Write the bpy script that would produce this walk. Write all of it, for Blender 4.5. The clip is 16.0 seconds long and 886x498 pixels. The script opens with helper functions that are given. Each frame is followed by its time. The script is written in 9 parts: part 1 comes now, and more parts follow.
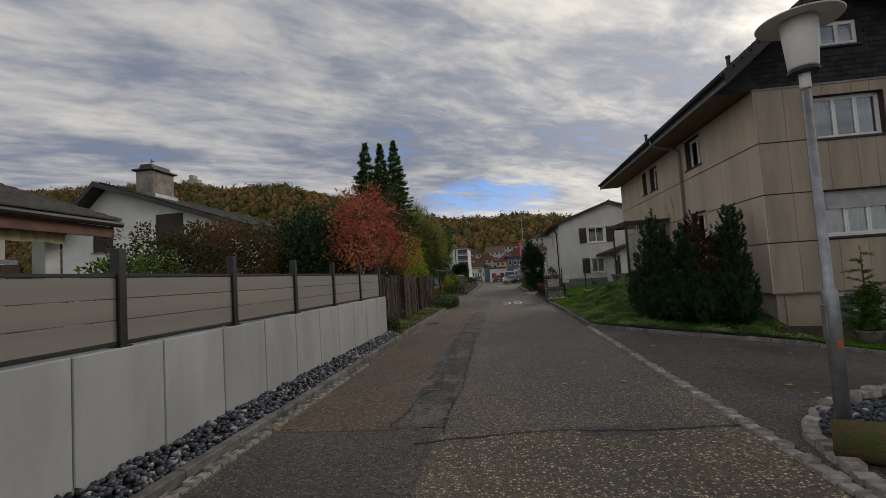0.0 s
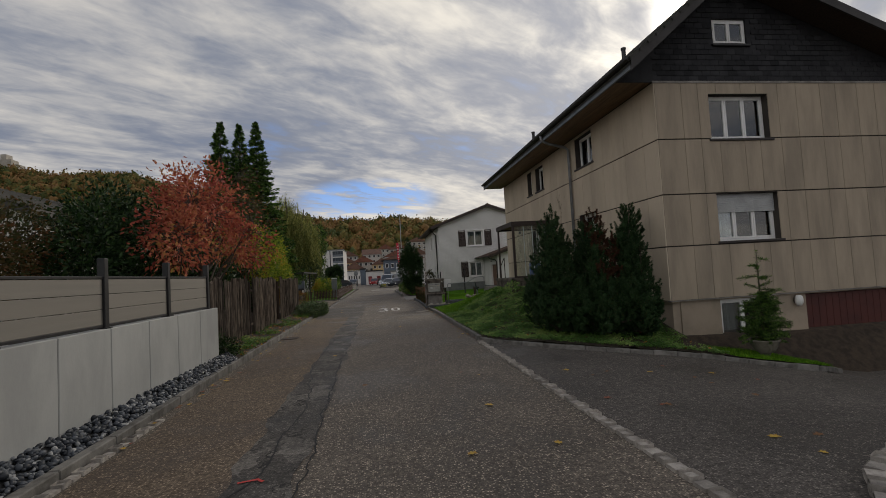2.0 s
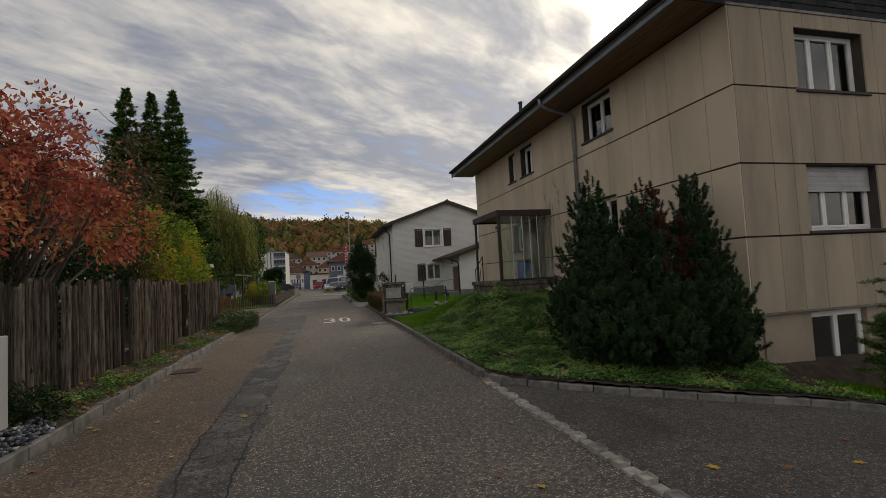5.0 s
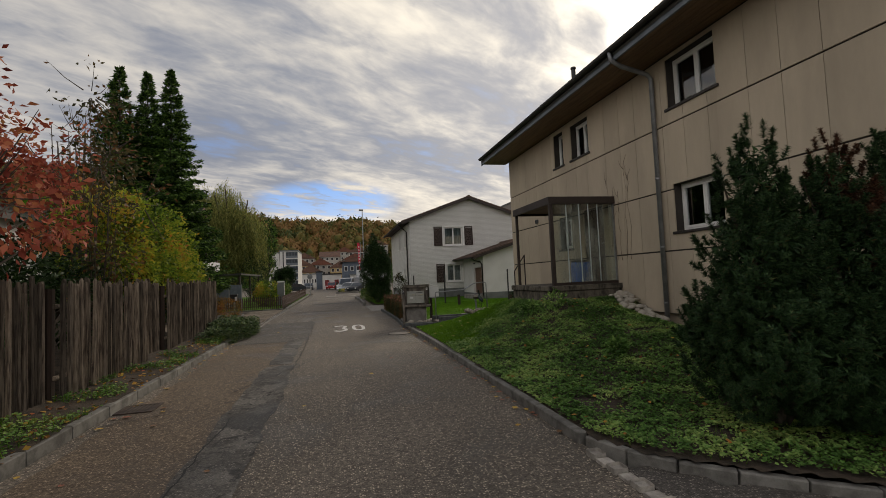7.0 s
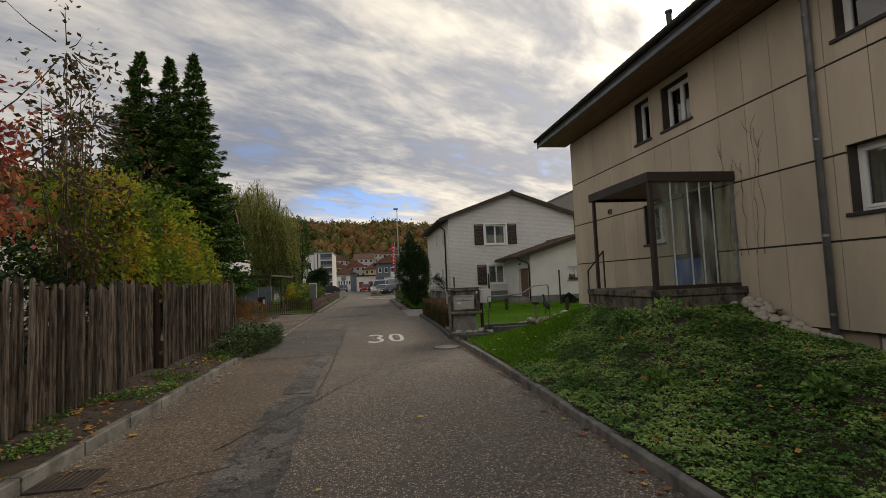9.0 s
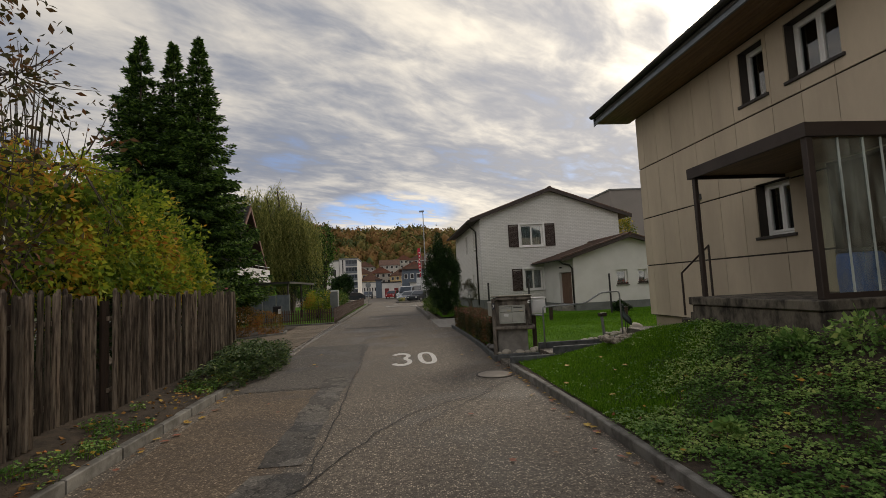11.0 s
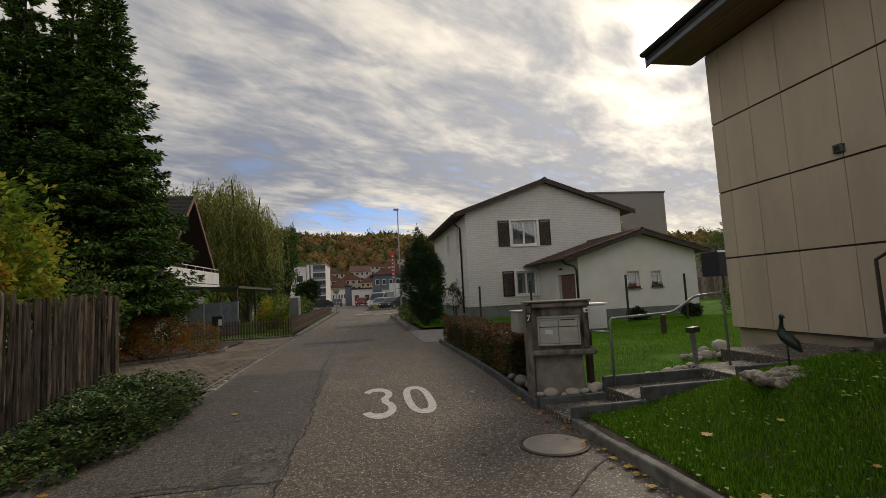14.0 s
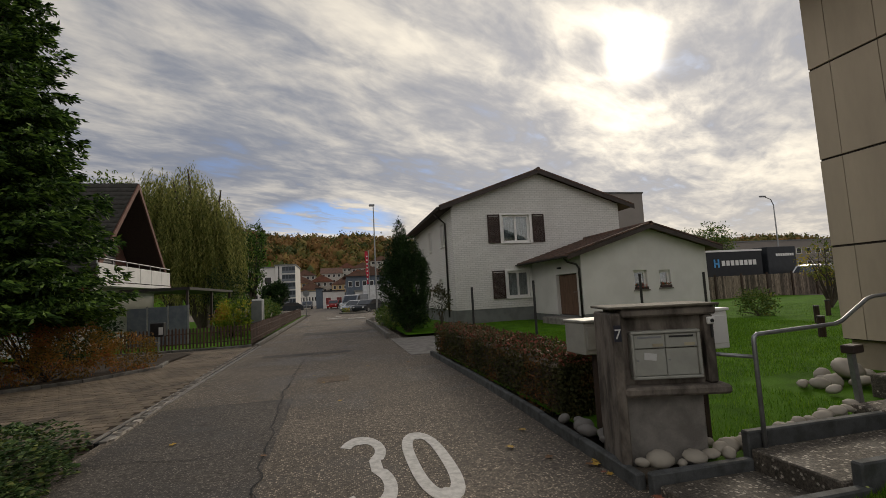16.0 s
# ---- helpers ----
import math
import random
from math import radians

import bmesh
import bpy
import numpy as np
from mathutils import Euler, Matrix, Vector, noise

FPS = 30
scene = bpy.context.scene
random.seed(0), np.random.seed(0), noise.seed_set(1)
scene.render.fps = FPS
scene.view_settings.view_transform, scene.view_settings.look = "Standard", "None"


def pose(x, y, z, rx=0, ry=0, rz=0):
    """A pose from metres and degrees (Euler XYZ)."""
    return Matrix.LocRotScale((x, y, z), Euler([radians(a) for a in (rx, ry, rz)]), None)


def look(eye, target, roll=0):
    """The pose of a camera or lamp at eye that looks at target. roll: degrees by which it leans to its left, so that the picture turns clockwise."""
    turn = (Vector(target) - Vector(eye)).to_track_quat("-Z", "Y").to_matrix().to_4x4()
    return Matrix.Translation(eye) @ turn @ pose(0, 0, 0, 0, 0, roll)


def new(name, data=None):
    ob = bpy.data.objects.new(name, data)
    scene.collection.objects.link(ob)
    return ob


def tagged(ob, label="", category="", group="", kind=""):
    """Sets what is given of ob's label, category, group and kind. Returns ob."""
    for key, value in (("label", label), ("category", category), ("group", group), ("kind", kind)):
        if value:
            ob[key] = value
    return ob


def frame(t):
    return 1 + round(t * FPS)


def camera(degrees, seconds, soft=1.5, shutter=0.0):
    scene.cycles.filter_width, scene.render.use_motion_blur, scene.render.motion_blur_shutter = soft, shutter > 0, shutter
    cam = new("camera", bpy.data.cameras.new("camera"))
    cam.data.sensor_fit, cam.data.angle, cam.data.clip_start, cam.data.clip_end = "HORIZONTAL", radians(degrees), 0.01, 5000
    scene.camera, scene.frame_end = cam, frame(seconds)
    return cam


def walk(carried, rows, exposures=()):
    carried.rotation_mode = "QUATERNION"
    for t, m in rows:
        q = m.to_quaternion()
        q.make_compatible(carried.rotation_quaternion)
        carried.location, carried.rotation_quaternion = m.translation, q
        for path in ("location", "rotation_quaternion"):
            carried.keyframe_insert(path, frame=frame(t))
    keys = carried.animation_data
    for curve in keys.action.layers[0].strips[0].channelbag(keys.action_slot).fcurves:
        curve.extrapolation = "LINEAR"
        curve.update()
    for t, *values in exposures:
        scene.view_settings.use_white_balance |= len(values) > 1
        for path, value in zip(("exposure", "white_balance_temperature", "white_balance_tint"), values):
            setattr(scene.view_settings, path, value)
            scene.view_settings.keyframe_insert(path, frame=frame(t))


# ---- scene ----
cam = camera(86.9, 16.0, soft=0.65)
PATH = [
    (0, (0.066, -0.344, 1.672), (-0.173, 1.638, 1.794), -3.7),
    (0.5, (0.054, 0.381, 1.669), (-0.037, 2.376, 1.786), -3.6),
    (0.8, (0.047, 0.782, 1.675), (0.015, 2.779, 1.795), -3.7),
    (1, (0.058, 1.071, 1.659), (0.081, 3.068, 1.771), -3.5),
    (1.5, (0.079, 1.755, 1.682), (0.245, 3.745, 1.79), -3.4),
    (2, (0.084, 2.393, 1.689), (0.365, 4.371, 1.792), -3.3),
    (2.5, (0.139, 3.072, 1.676), (0.49, 5.038, 1.778), -3.2),
    (3, (0.075, 3.792, 1.664), (0.482, 5.748, 1.765), -3.1),
    (3.5, (0.095, 4.485, 1.649), (0.546, 6.431, 1.749), -3.1),
    (4, (0.081, 5.216, 1.625), (0.569, 7.153, 1.726), -3.0),
    (4.2, (0.095, 5.493, 1.628), (0.596, 7.426, 1.739), -3.1),
    (6.3, (0.055, 8.406, 1.698), (0.543, 10.343, 1.8), -2.6),
    (6.5, (0.106, 8.704, 1.699), (0.58, 10.643, 1.81), -2.7),
    (7, (0.161, 9.43, 1.695), (0.61, 11.375, 1.81), -2.5),
    (7.5, (0.098, 10.111, 1.694), (0.524, 12.062, 1.813), -2.5),
    (8, (0.142, 10.803, 1.663), (0.544, 12.758, 1.789), -2.4),
    (8.5, (0.161, 11.441, 1.696), (0.517, 13.405, 1.821), -2.5),
    (9, (0.159, 12.091, 1.691), (0.471, 14.062, 1.821), -2.4),
    (9.5, (0.189, 12.731, 1.713), (0.449, 14.709, 1.849), -2.4),
    (10, (0.204, 13.394, 1.725), (0.421, 15.377, 1.871), -2.7),
    (10.2, (0.196, 13.68, 1.726), (0.402, 15.663, 1.878), -2.7),
    (12.3, (0.198, 16.636, 1.667), (0.409, 18.618, 1.835), -3.0),
    (12.5, (0.187, 16.907, 1.656), (0.41, 18.886, 1.834), -2.6),
    (13, (0.138, 17.61, 1.634), (0.395, 19.586, 1.814), -2.8),
    (13.5, (0.153, 18.297, 1.628), (0.448, 20.267, 1.809), -2.9),
    (14, (0.132, 18.992, 1.633), (0.462, 20.956, 1.817), -2.9),
    (14.5, (0.106, 19.674, 1.622), (0.473, 21.631, 1.805), -2.9),
    (15, (0.112, 20.424, 1.632), (0.506, 22.376, 1.819), -2.9),
    (15.5, (0.043, 21.125, 1.613), (0.467, 23.071, 1.798), -3.0),
    (16, (0.053, 21.752, 1.634), (0.497, 23.693, 1.822), -3.0),
]
walk(cam, [(t, look(eye, target, roll)) for t, eye, target, roll in PATH],
     exposures=[(0, 0.28, 6600, 10), (3.5, 0.34, 6850, 10), (6.5, 0.50, 7100, 10), (10, 0.60, 7250, 10), (13, 0.54, 7250, 10), (16, 0.40, 7150, 10)])

# ---- world and light ----
SUN_AZ, SUN_EL = radians(37), radians(25)
SUN_DIR = Vector((math.sin(SUN_AZ) * math.cos(SUN_EL), math.cos(SUN_AZ) * math.cos(SUN_EL), math.sin(SUN_EL)))


class Nodes:
    """Short hand for a node tree."""

    def __init__(self, tree):
        self.t = tree
        tree.nodes.clear()

    def n(self, kind):
        return self.t.nodes.new(kind)

    def l(self, a, b):
        self.t.links.new(a, b)

    def math(self, op, a, b=None, c=None, clamp=False):
        node = self.t.nodes.new("ShaderNodeMath")
        node.operation, node.use_clamp = op, clamp
        for i, v in enumerate((a, b, c)):
            if v is None:
                continue
            if isinstance(v, (int, float)):
                node.inputs[i].default_value = v
            else:
                self.l(v, node.inputs[i])
        return node.outputs[0]

    def vec(self, op, a, b=None, out=0):
        node = self.t.nodes.new("ShaderNodeVectorMath")
        node.operation = op
        for i, v in enumerate((a, b)):
            if v is None:
                continue
            if isinstance(v, (tuple, list, Vector)):
                node.inputs[i].default_value = v
            else:
                self.l(v, node.inputs[i])
        return node.outputs[out]

    def mix(self, f, a, b, blend="MIX"):
        node = self.t.nodes.new("ShaderNodeMix")
        node.data_type, node.blend_type = "RGBA", blend
        for sock, v in ((node.inputs[0], f), (node.inputs[6], a), (node.inputs[7], b)):
            if isinstance(v, (int, float)):
                sock.default_value = v
            elif isinstance(v, (tuple, list)):
                sock.default_value = (*v[:3], 1)
            else:
                self.l(v, sock)
        return node.outputs[2]

    def noise(self, vector, scale, detail=4, rough=0.55, distort=0.0):
        node = self.t.nodes.new("ShaderNodeTexNoise")
        node.inputs["Scale"].default_value, node.inputs["Detail"].default_value = scale, detail
        node.inputs["Roughness"].default_value, node.inputs["Distortion"].default_value = rough, distort
        self.l(vector, node.inputs["Vector"])
        return node.outputs[0]

    def n_noise_colour(self, vector, scale):
        node = self.t.nodes.new("ShaderNodeTexNoise")
        node.inputs["Scale"].default_value = scale
        self.l(vector, node.inputs["Vector"])
        return self.vec("SUBTRACT", node.outputs[1], (0.5, 0.5, 0.5))

    def ramp(self, f, lo, hi):
        """0 below lo, 1 above hi, smooth between."""
        node = self.t.nodes.new("ShaderNodeMapRange")
        node.interpolation_type = "SMOOTHSTEP"
        node.inputs[1].default_value, node.inputs[2].default_value = lo, hi
        self.l(f, node.inputs[0])
        return node.outputs[0]

    def colours(self, f, stops):
        node = self.t.nodes.new("ShaderNodeValToRGB")
        while len(node.color_ramp.elements) < len(stops):
            node.color_ramp.elements.new(0.5)
        for e, (at, c) in zip(node.color_ramp.elements, stops):
            e.position, e.color = at, (*c, 1)
        self.l(f, node.inputs[0])
        return node.outputs[0]


def make_world():
    world = bpy.data.worlds.new("sky")
    world.use_nodes = True
    g = Nodes(world.node_tree)
    out, bg = g.n("ShaderNodeOutputWorld"), g.n("ShaderNodeBackground")
    sky = g.n("ShaderNodeTexSky")
    sky.sky_type, sky.sun_disc, sky.sun_elevation, sky.sun_rotation = "NISHITA", False, SUN_EL, SUN_AZ
    d = g.n("ShaderNodeTexCoord").outputs["Generated"]
    sep = g.n("ShaderNodeSeparateXYZ")
    g.l(d, sep.inputs[0])
    up = g.math("MAXIMUM", sep.outputs[2], 0.0)
    inv = g.math("DIVIDE", 1.0, g.math("ADD", up, 0.10))
    comb = g.n("ShaderNodeCombineXYZ")
    # cloud layer: the direction laid on a flat sheet, stretched along the wind
    g.l(g.math("MULTIPLY", sep.outputs[0], inv), comb.inputs[0])
    g.l(g.math("MULTIPLY", sep.outputs[1], inv), comb.inputs[1])
    rot = g.n("ShaderNodeVectorRotate")
    rot.rotation_type = "Z_AXIS"
    rot.inputs["Angle"].default_value = radians(-35)
    g.l(comb.outputs[0], rot.inputs[0])
    sheet = g.vec("MULTIPLY", rot.outputs[0], (0.62, 1.15, 1.0))
    big = g.noise(sheet, 0.75, 6, 0.55, 0.5)
    mid = g.noise(sheet, 2.6, 7, 0.6, 0.35)
    fine = g.noise(sheet, 9.0, 4, 0.55, 0.6)
    body = g.math("ADD", g.math("MULTIPLY", big, 0.55), g.math("ADD", g.math("MULTIPLY", mid, 0.33), g.math("MULTIPLY", fine, 0.12)))
    thick = g.ramp(body, 0.42, 0.62)
    near = g.vec("DOT_PRODUCT", d, tuple(SUN_DIR), 1)
    glow = g.math("POWER", g.math("MAXIMUM", near, 0.0), 6.0)
    core = g.math("ADD", g.math("MULTIPLY", g.math("POWER", g.math("MAXIMUM", near, 0.0), 1500.0), g.math("ADD", 0.55, g.math("MULTIPLY", thick, 0.45))), g.math("MULTIPLY", g.math("POWER", g.math("MAXIMUM", near, 0.0), 90.0), g.math("MULTIPLY", thick, 0.09)))
    grey = g.mix(thick, (0.155, 0.182, 0.245), (0.50, 0.485, 0.465))
    lit = g.mix(thick, (0.36, 0.37, 0.41), (0.92, 0.87, 0.77))
    cloud = g.mix(glow, grey, lit)
    # clouds lit from the front, on the side away from the sun
    back = g.ramp(g.math("MULTIPLY", near, -1.0), -0.1, 0.6)
    cloud = g.mix(back, cloud, g.mix(thick, (0.42, 0.45, 0.52), (0.95, 0.93, 0.90)))
    # an opening in the sheet low over the end of the valley
    along = g.math("MULTIPLY", g.math("ADD", g.math("DIVIDE", sep.outputs[0], g.math("MAXIMUM", sep.outputs[1], 0.05)), 0.015), 9.0)
    above = g.math("MULTIPLY", g.math("SUBTRACT", sep.outputs[2], 0.160), 30.0)
    away = g.math("ADD", g.math("MULTIPLY", along, along), g.math("MULTIPLY", above, above))
    ahead = g.math("GREATER_THAN", sep.outputs[1], 0.1)
    low = g.math("MULTIPLY", g.math("MULTIPLY", ahead, g.ramp(away, 2.4, 0.5)), g.ramp(g.math("ADD", mid, g.math("MULTIPLY", fine, 0.6)), 0.98, 0.72))
    hole = g.math("MAXIMUM", low, g.math("MULTIPLY", g.ramp(body, 0.44, 0.34), 0.45))
    blue = g.vec("MULTIPLY", sky.outputs[0], (0.062, 0.078, 0.10))
    blue = g.mix(0.6, blue, (0.09, 0.25, 0.68))
    colour = g.mix(hole, cloud, blue)
    # pale band near the horizon
    band = g.math("MULTIPLY", g.ramp(up, 0.22, 0.06), 0.38)
    colour = g.mix(band, colour, (0.62, 0.58, 0.52))
    colour = g.mix(g.math("MULTIPLY", core, 1.0), colour, (5.0, 4.6, 3.8), "ADD")
    g.l(colour, bg.inputs[0])
    bg.inputs[1].default_value = 1.0
    g.l(bg.outputs[0], out.inputs[0])
    scene.world = world


make_world()
sun = new("sun", bpy.data.lights.new("sun", "SUN"))
sun.data.energy, sun.data.angle, sun.data.color = 1.1, radians(20), (1.0, 0.93, 0.82)
sun.matrix_world = look(SUN_DIR * 100, (0, 0, 0))

# ---- materials ----


def material(name, base, second=None, rough=0.8, metal=0.0, stain=2.0, stain_amount=0.5, grain=40.0, grain_amount=0.15, bump=0.2, bump_dist=0.01,
             per_piece=0.0, stretch=(1, 1, 1), spec=0.4):
    """A surface with large stains between two colours, fine grain and relief, in world metres."""
    m = bpy.data.materials.new(name)
    m.use_nodes = True
    g = Nodes(m.node_tree)
    out, p = g.n("ShaderNodeOutputMaterial"), g.n("ShaderNodeBsdfPrincipled")
    pos = g.vec("MULTIPLY", g.n("ShaderNodeNewGeometry").outputs["Position"], stretch)
    second = second or tuple(c * 0.72 for c in base)
    large = g.noise(pos, stain, 5, 0.6, 0.2)
    small = g.noise(pos, grain, 4, 0.65)
    col = g.mix(g.math("MULTIPLY", g.ramp(large, 0.35, 0.68), stain_amount * 2 if stain_amount < 0.5 else 1.0), base, second)
    lift = g.math("ADD", 1.0 - grain_amount, g.math("MULTIPLY", small, grain_amount * 2))
    if per_piece:
        rnd = g.n("ShaderNodeObjectInfo").outputs["Random"]
        lift = g.math("MULTIPLY", lift, g.math("ADD", 1.0 - per_piece, g.math("MULTIPLY", rnd, per_piece * 2)))
    comb = g.n("ShaderNodeCombineXYZ")
    for i in range(3):
        g.l(lift, comb.inputs[i])
    col = g.mix(1.0, col, comb.outputs[0], "MULTIPLY")
    g.l(col, p.inputs["Base Color"])
    p.inputs["Metallic"].default_value = metal
    p.inputs["Specular IOR Level"].default_value = spec
    g.l(g.math("ADD", rough - 0.08, g.math("MULTIPLY", large, 0.16)), p.inputs["Roughness"])
    if bump:
        b = g.n("ShaderNodeBump")
        b.inputs["Strength"].default_value, b.inputs["Distance"].default_value = bump, bump_dist
        g.l(g.math("ADD", small, g.math("MULTIPLY", large, 0.4)), b.inputs["Height"])
        g.l(b.outputs[0], p.inputs["Normal"])
    g.l(p.outputs[0], out.inputs[0])
    return m


def leafy(name, stops, rough=0.6, through_light=0.25, patch=None, patch_scale=0.8, spec=0.14):
    """Leaves: every leaf takes its own colour from the stops; some light passes through."""
    m = bpy.data.materials.new(name)
    m.use_nodes = True
    g = Nodes(m.node_tree)
    out, p = g.n("ShaderNodeOutputMaterial"), g.n("ShaderNodeBsdfPrincipled")
    geo = g.n("ShaderNodeNewGeometry")
    f = geo.outputs["Random Per Island"]
    if patch is not None:
        f = g.math("ADD", g.math("MULTIPLY", f, 0.45), g.math("MULTIPLY", g.ramp(g.noise(geo.outputs["Position"], patch_scale, 3), 0.35, 0.65), 0.55))
    col = g.colours(f, stops)
    g.l(col, p.inputs["Base Color"])
    p.inputs["Roughness"].default_value = rough
    p.inputs["Specular IOR Level"].default_value = spec
    tr = g.n("ShaderNodeBsdfTranslucent")
    g.l(col, tr.inputs[0])
    mx = g.n("ShaderNodeMixShader")
    mx.inputs[0].default_value = through_light
    g.l(p.outputs[0], mx.inputs[1])
    g.l(tr.outputs[0], mx.inputs[2])
    g.l(mx.outputs[0], out.inputs[0])
    return m


def glass(name, tint=(0.75, 0.8, 0.82), rough=0.02, clear=0.5):
    """A window pane: it mirrors at a slant, and lets the room behind show."""
    m = bpy.data.materials.new(name)
    m.use_nodes = True
    g = Nodes(m.node_tree)
    out = g.n("ShaderNodeOutputMaterial")
    gl, tr, mx = g.n("ShaderNodeBsdfGlossy"), g.n("ShaderNodeBsdfTransparent"), g.n("ShaderNodeMixShader")
    gl.inputs["Roughness"].default_value = rough
    tr.inputs[0].default_value = (*tint, 1)
    fr = g.n("ShaderNodeFresnel")
    fr.inputs[0].default_value = 1.55
    g.l(g.math("ADD", g.math("MULTIPLY", fr.outputs[0], 1.0), 0.09), mx.inputs[0])
    g.l(tr.outputs[0], mx.inputs[1])
    g.l(gl.outputs[0], mx.inputs[2])
    g.l(mx.outputs[0], out.inputs[0])
    return m


def asphalt(name, dark, light, chips, chip_size=0.011, slabs=False):
    """Worn road surface: stone chips in a dark binder, damp and worn areas."""
    m = bpy.data.materials.new(name)
    m.use_nodes = True
    g = Nodes(m.node_tree)
    out, p = g.n("ShaderNodeOutputMaterial"), g.n("ShaderNodeBsdfPrincipled")
    pos = g.n("ShaderNodeNewGeometry").outputs["Position"]
    vor = g.n("ShaderNodeTexVoronoi")
    vor.inputs["Scale"].default_value = 1 / (chip_size * 2.2)
    g.l(pos, vor.inputs["Vector"])
    stone = g.n("ShaderNodeSeparateColor")
    g.l(vor.outputs["Color"], stone.inputs[0])
    large = g.noise(pos, 0.55, 6, 0.62, 0.4)
    mid = g.noise(pos, 5.0, 5, 0.6)
    fine = g.noise(pos, 160.0, 3, 0.6)
    blotch = g.noise(pos, 17.0, 4, 0.65)
    base = g.mix(g.ramp(large, 0.35, 0.66), dark, light)
    base = g.mix(g.math("MULTIPLY", g.ramp(mid, 0.5, 0.75), 0.35), base, tuple(c * 0.55 for c in dark))
    chip = g.math("MULTIPLY", g.ramp(stone.outputs[0], 0.50, 0.92), g.ramp(vor.outputs["Distance"], 0.54, 0.34))
    col = g.mix(g.math("MULTIPLY", chip, g.math("ADD", 0.45, g.math("MULTIPLY", mid, 1.0))), base, chips)
    col = g.mix(g.math("MULTIPLY", g.ramp(blotch, 0.56, 0.40), 0.55), col, tuple(c * 0.45 for c in dark))
    if slabs:
        # broken slabs with dark gaps
        warp = g.vec("ADD", g.vec("MULTIPLY", pos, (1, 0.8, 1)), g.vec("MULTIPLY", g.n_noise_colour(pos, 5.0), (0.6, 0.6, 0)))
        vs = {}
        for feature in ("DISTANCE_TO_EDGE", "F1"):
            v = g.n("ShaderNodeTexVoronoi")
            v.feature = feature
            v.inputs["Scale"].default_value = 3.6
            g.l(warp, v.inputs["Vector"])
            vs[feature] = v
        tone = g.n("ShaderNodeSeparateColor")
        g.l(vs["F1"].outputs["Color"], tone.inputs[0])
        col = g.mix(g.math("MULTIPLY", g.ramp(tone.outputs[0], 0.55, 0.75), 0.28), col, tuple(c * 1.7 for c in light))
        col = g.mix(g.math("MULTIPLY", g.ramp(tone.outputs[1], 0.5, 0.8), 0.45), col, tuple(c * 0.6 for c in dark))
        gap = g.math("MULTIPLY", g.ramp(vs["DISTANCE_TO_EDGE"].outputs["Distance"], 0.06, 0.012), g.ramp(mid, 0.42, 0.62))
        col = g.mix(g.math("MULTIPLY", gap, 0.92), col, (0.012, 0.011, 0.010))
    comb = g.n("ShaderNodeCombineXYZ")
    grit = g.noise(pos, 55.0, 2, 0.7)
    lift = g.math("MAXIMUM", 0.25, g.math("ADD", g.math("MULTIPLY", g.math("SUBTRACT", grit, 0.5), 2.6), g.math("ADD", 0.55, g.math("MULTIPLY", fine, 0.9))))
    for i in range(3):
        g.l(lift, comb.inputs[i])
    col = g.mix(1.0, col, comb.outputs[0], "MULTIPLY")
    g.l(col, p.inputs["Base Color"])
    g.l(g.math("SUBTRACT", 0.86, g.math("MULTIPLY", g.ramp(large, 0.55, 0.35), 0.28)), p.inputs["Roughness"])
    p.inputs["Specular IOR Level"].default_value = 0.35
    b = g.n("ShaderNodeBump")
    b.inputs["Strength"].default_value, b.inputs["Distance"].default_value = 0.55, 0.006
    g.l(g.math("SUBTRACT", g.math("ADD", fine, g.math("MULTIPLY", mid, 0.6)), g.math("MULTIPLY", vor.outputs["Distance"], 0.6)), b.inputs["Height"])
    g.l(b.outputs[0], p.inputs["Normal"])
    g.l(p.outputs[0], out.inputs[0])
    return m


M_ROAD = asphalt("road asphalt", (0.088, 0.073, 0.058), (0.168, 0.140, 0.113), (0.54, 0.45, 0.345), 0.0085)
M_ROAD_COARSE = asphalt("coarse asphalt", (0.092, 0.075, 0.053), (0.175, 0.142, 0.098), (0.66, 0.54, 0.345), 0.0125)
M_ROAD_SMOOTH = asphalt("smooth asphalt", (0.062, 0.054, 0.047), (0.112, 0.098, 0.085), (0.31, 0.27, 0.23), 0.0075)
M_ROAD_BROWN = asphalt("brownish asphalt", (0.092, 0.067, 0.047), (0.158, 0.117, 0.080), (0.40, 0.31, 0.22), 0.0090)
M_TRENCH = asphalt("trench asphalt", (0.048, 0.043, 0.038), (0.150, 0.135, 0.118), (0.24, 0.215, 0.185), 0.009, True)
M_CRACK = material("crack filler", (0.012, 0.012, 0.012), rough=0.7, bump=0.1)
M_PAINT = material("road paint", (0.62, 0.60, 0.57), (0.36, 0.35, 0.33), rough=0.7, stain=14, stain_amount=0.35, grain=220, grain_amount=0.3, bump=0.3, bump_dist=0.003)
M_CONCRETE = material("precast concrete", (0.42, 0.425, 0.41), (0.335, 0.34, 0.33), rough=0.75, stain=1.6, grain=55, grain_amount=0.07, bump=0.1, bump_dist=0.004, per_piece=0.06, stretch=(1, 1, 0.35))
M_OLDCONC = material("weathered concrete", (0.20, 0.172, 0.145), (0.055, 0.046, 0.038), rough=0.9, stain=6, grain=70, grain_amount=0.25, bump=0.5, bump_dist=0.008, stretch=(1, 1, 0.4))
M_CONCPALE = material("plastered concrete", (0.25, 0.232, 0.21), (0.155, 0.142, 0.128), rough=0.9, stain=4, grain=60, bump=0.3)
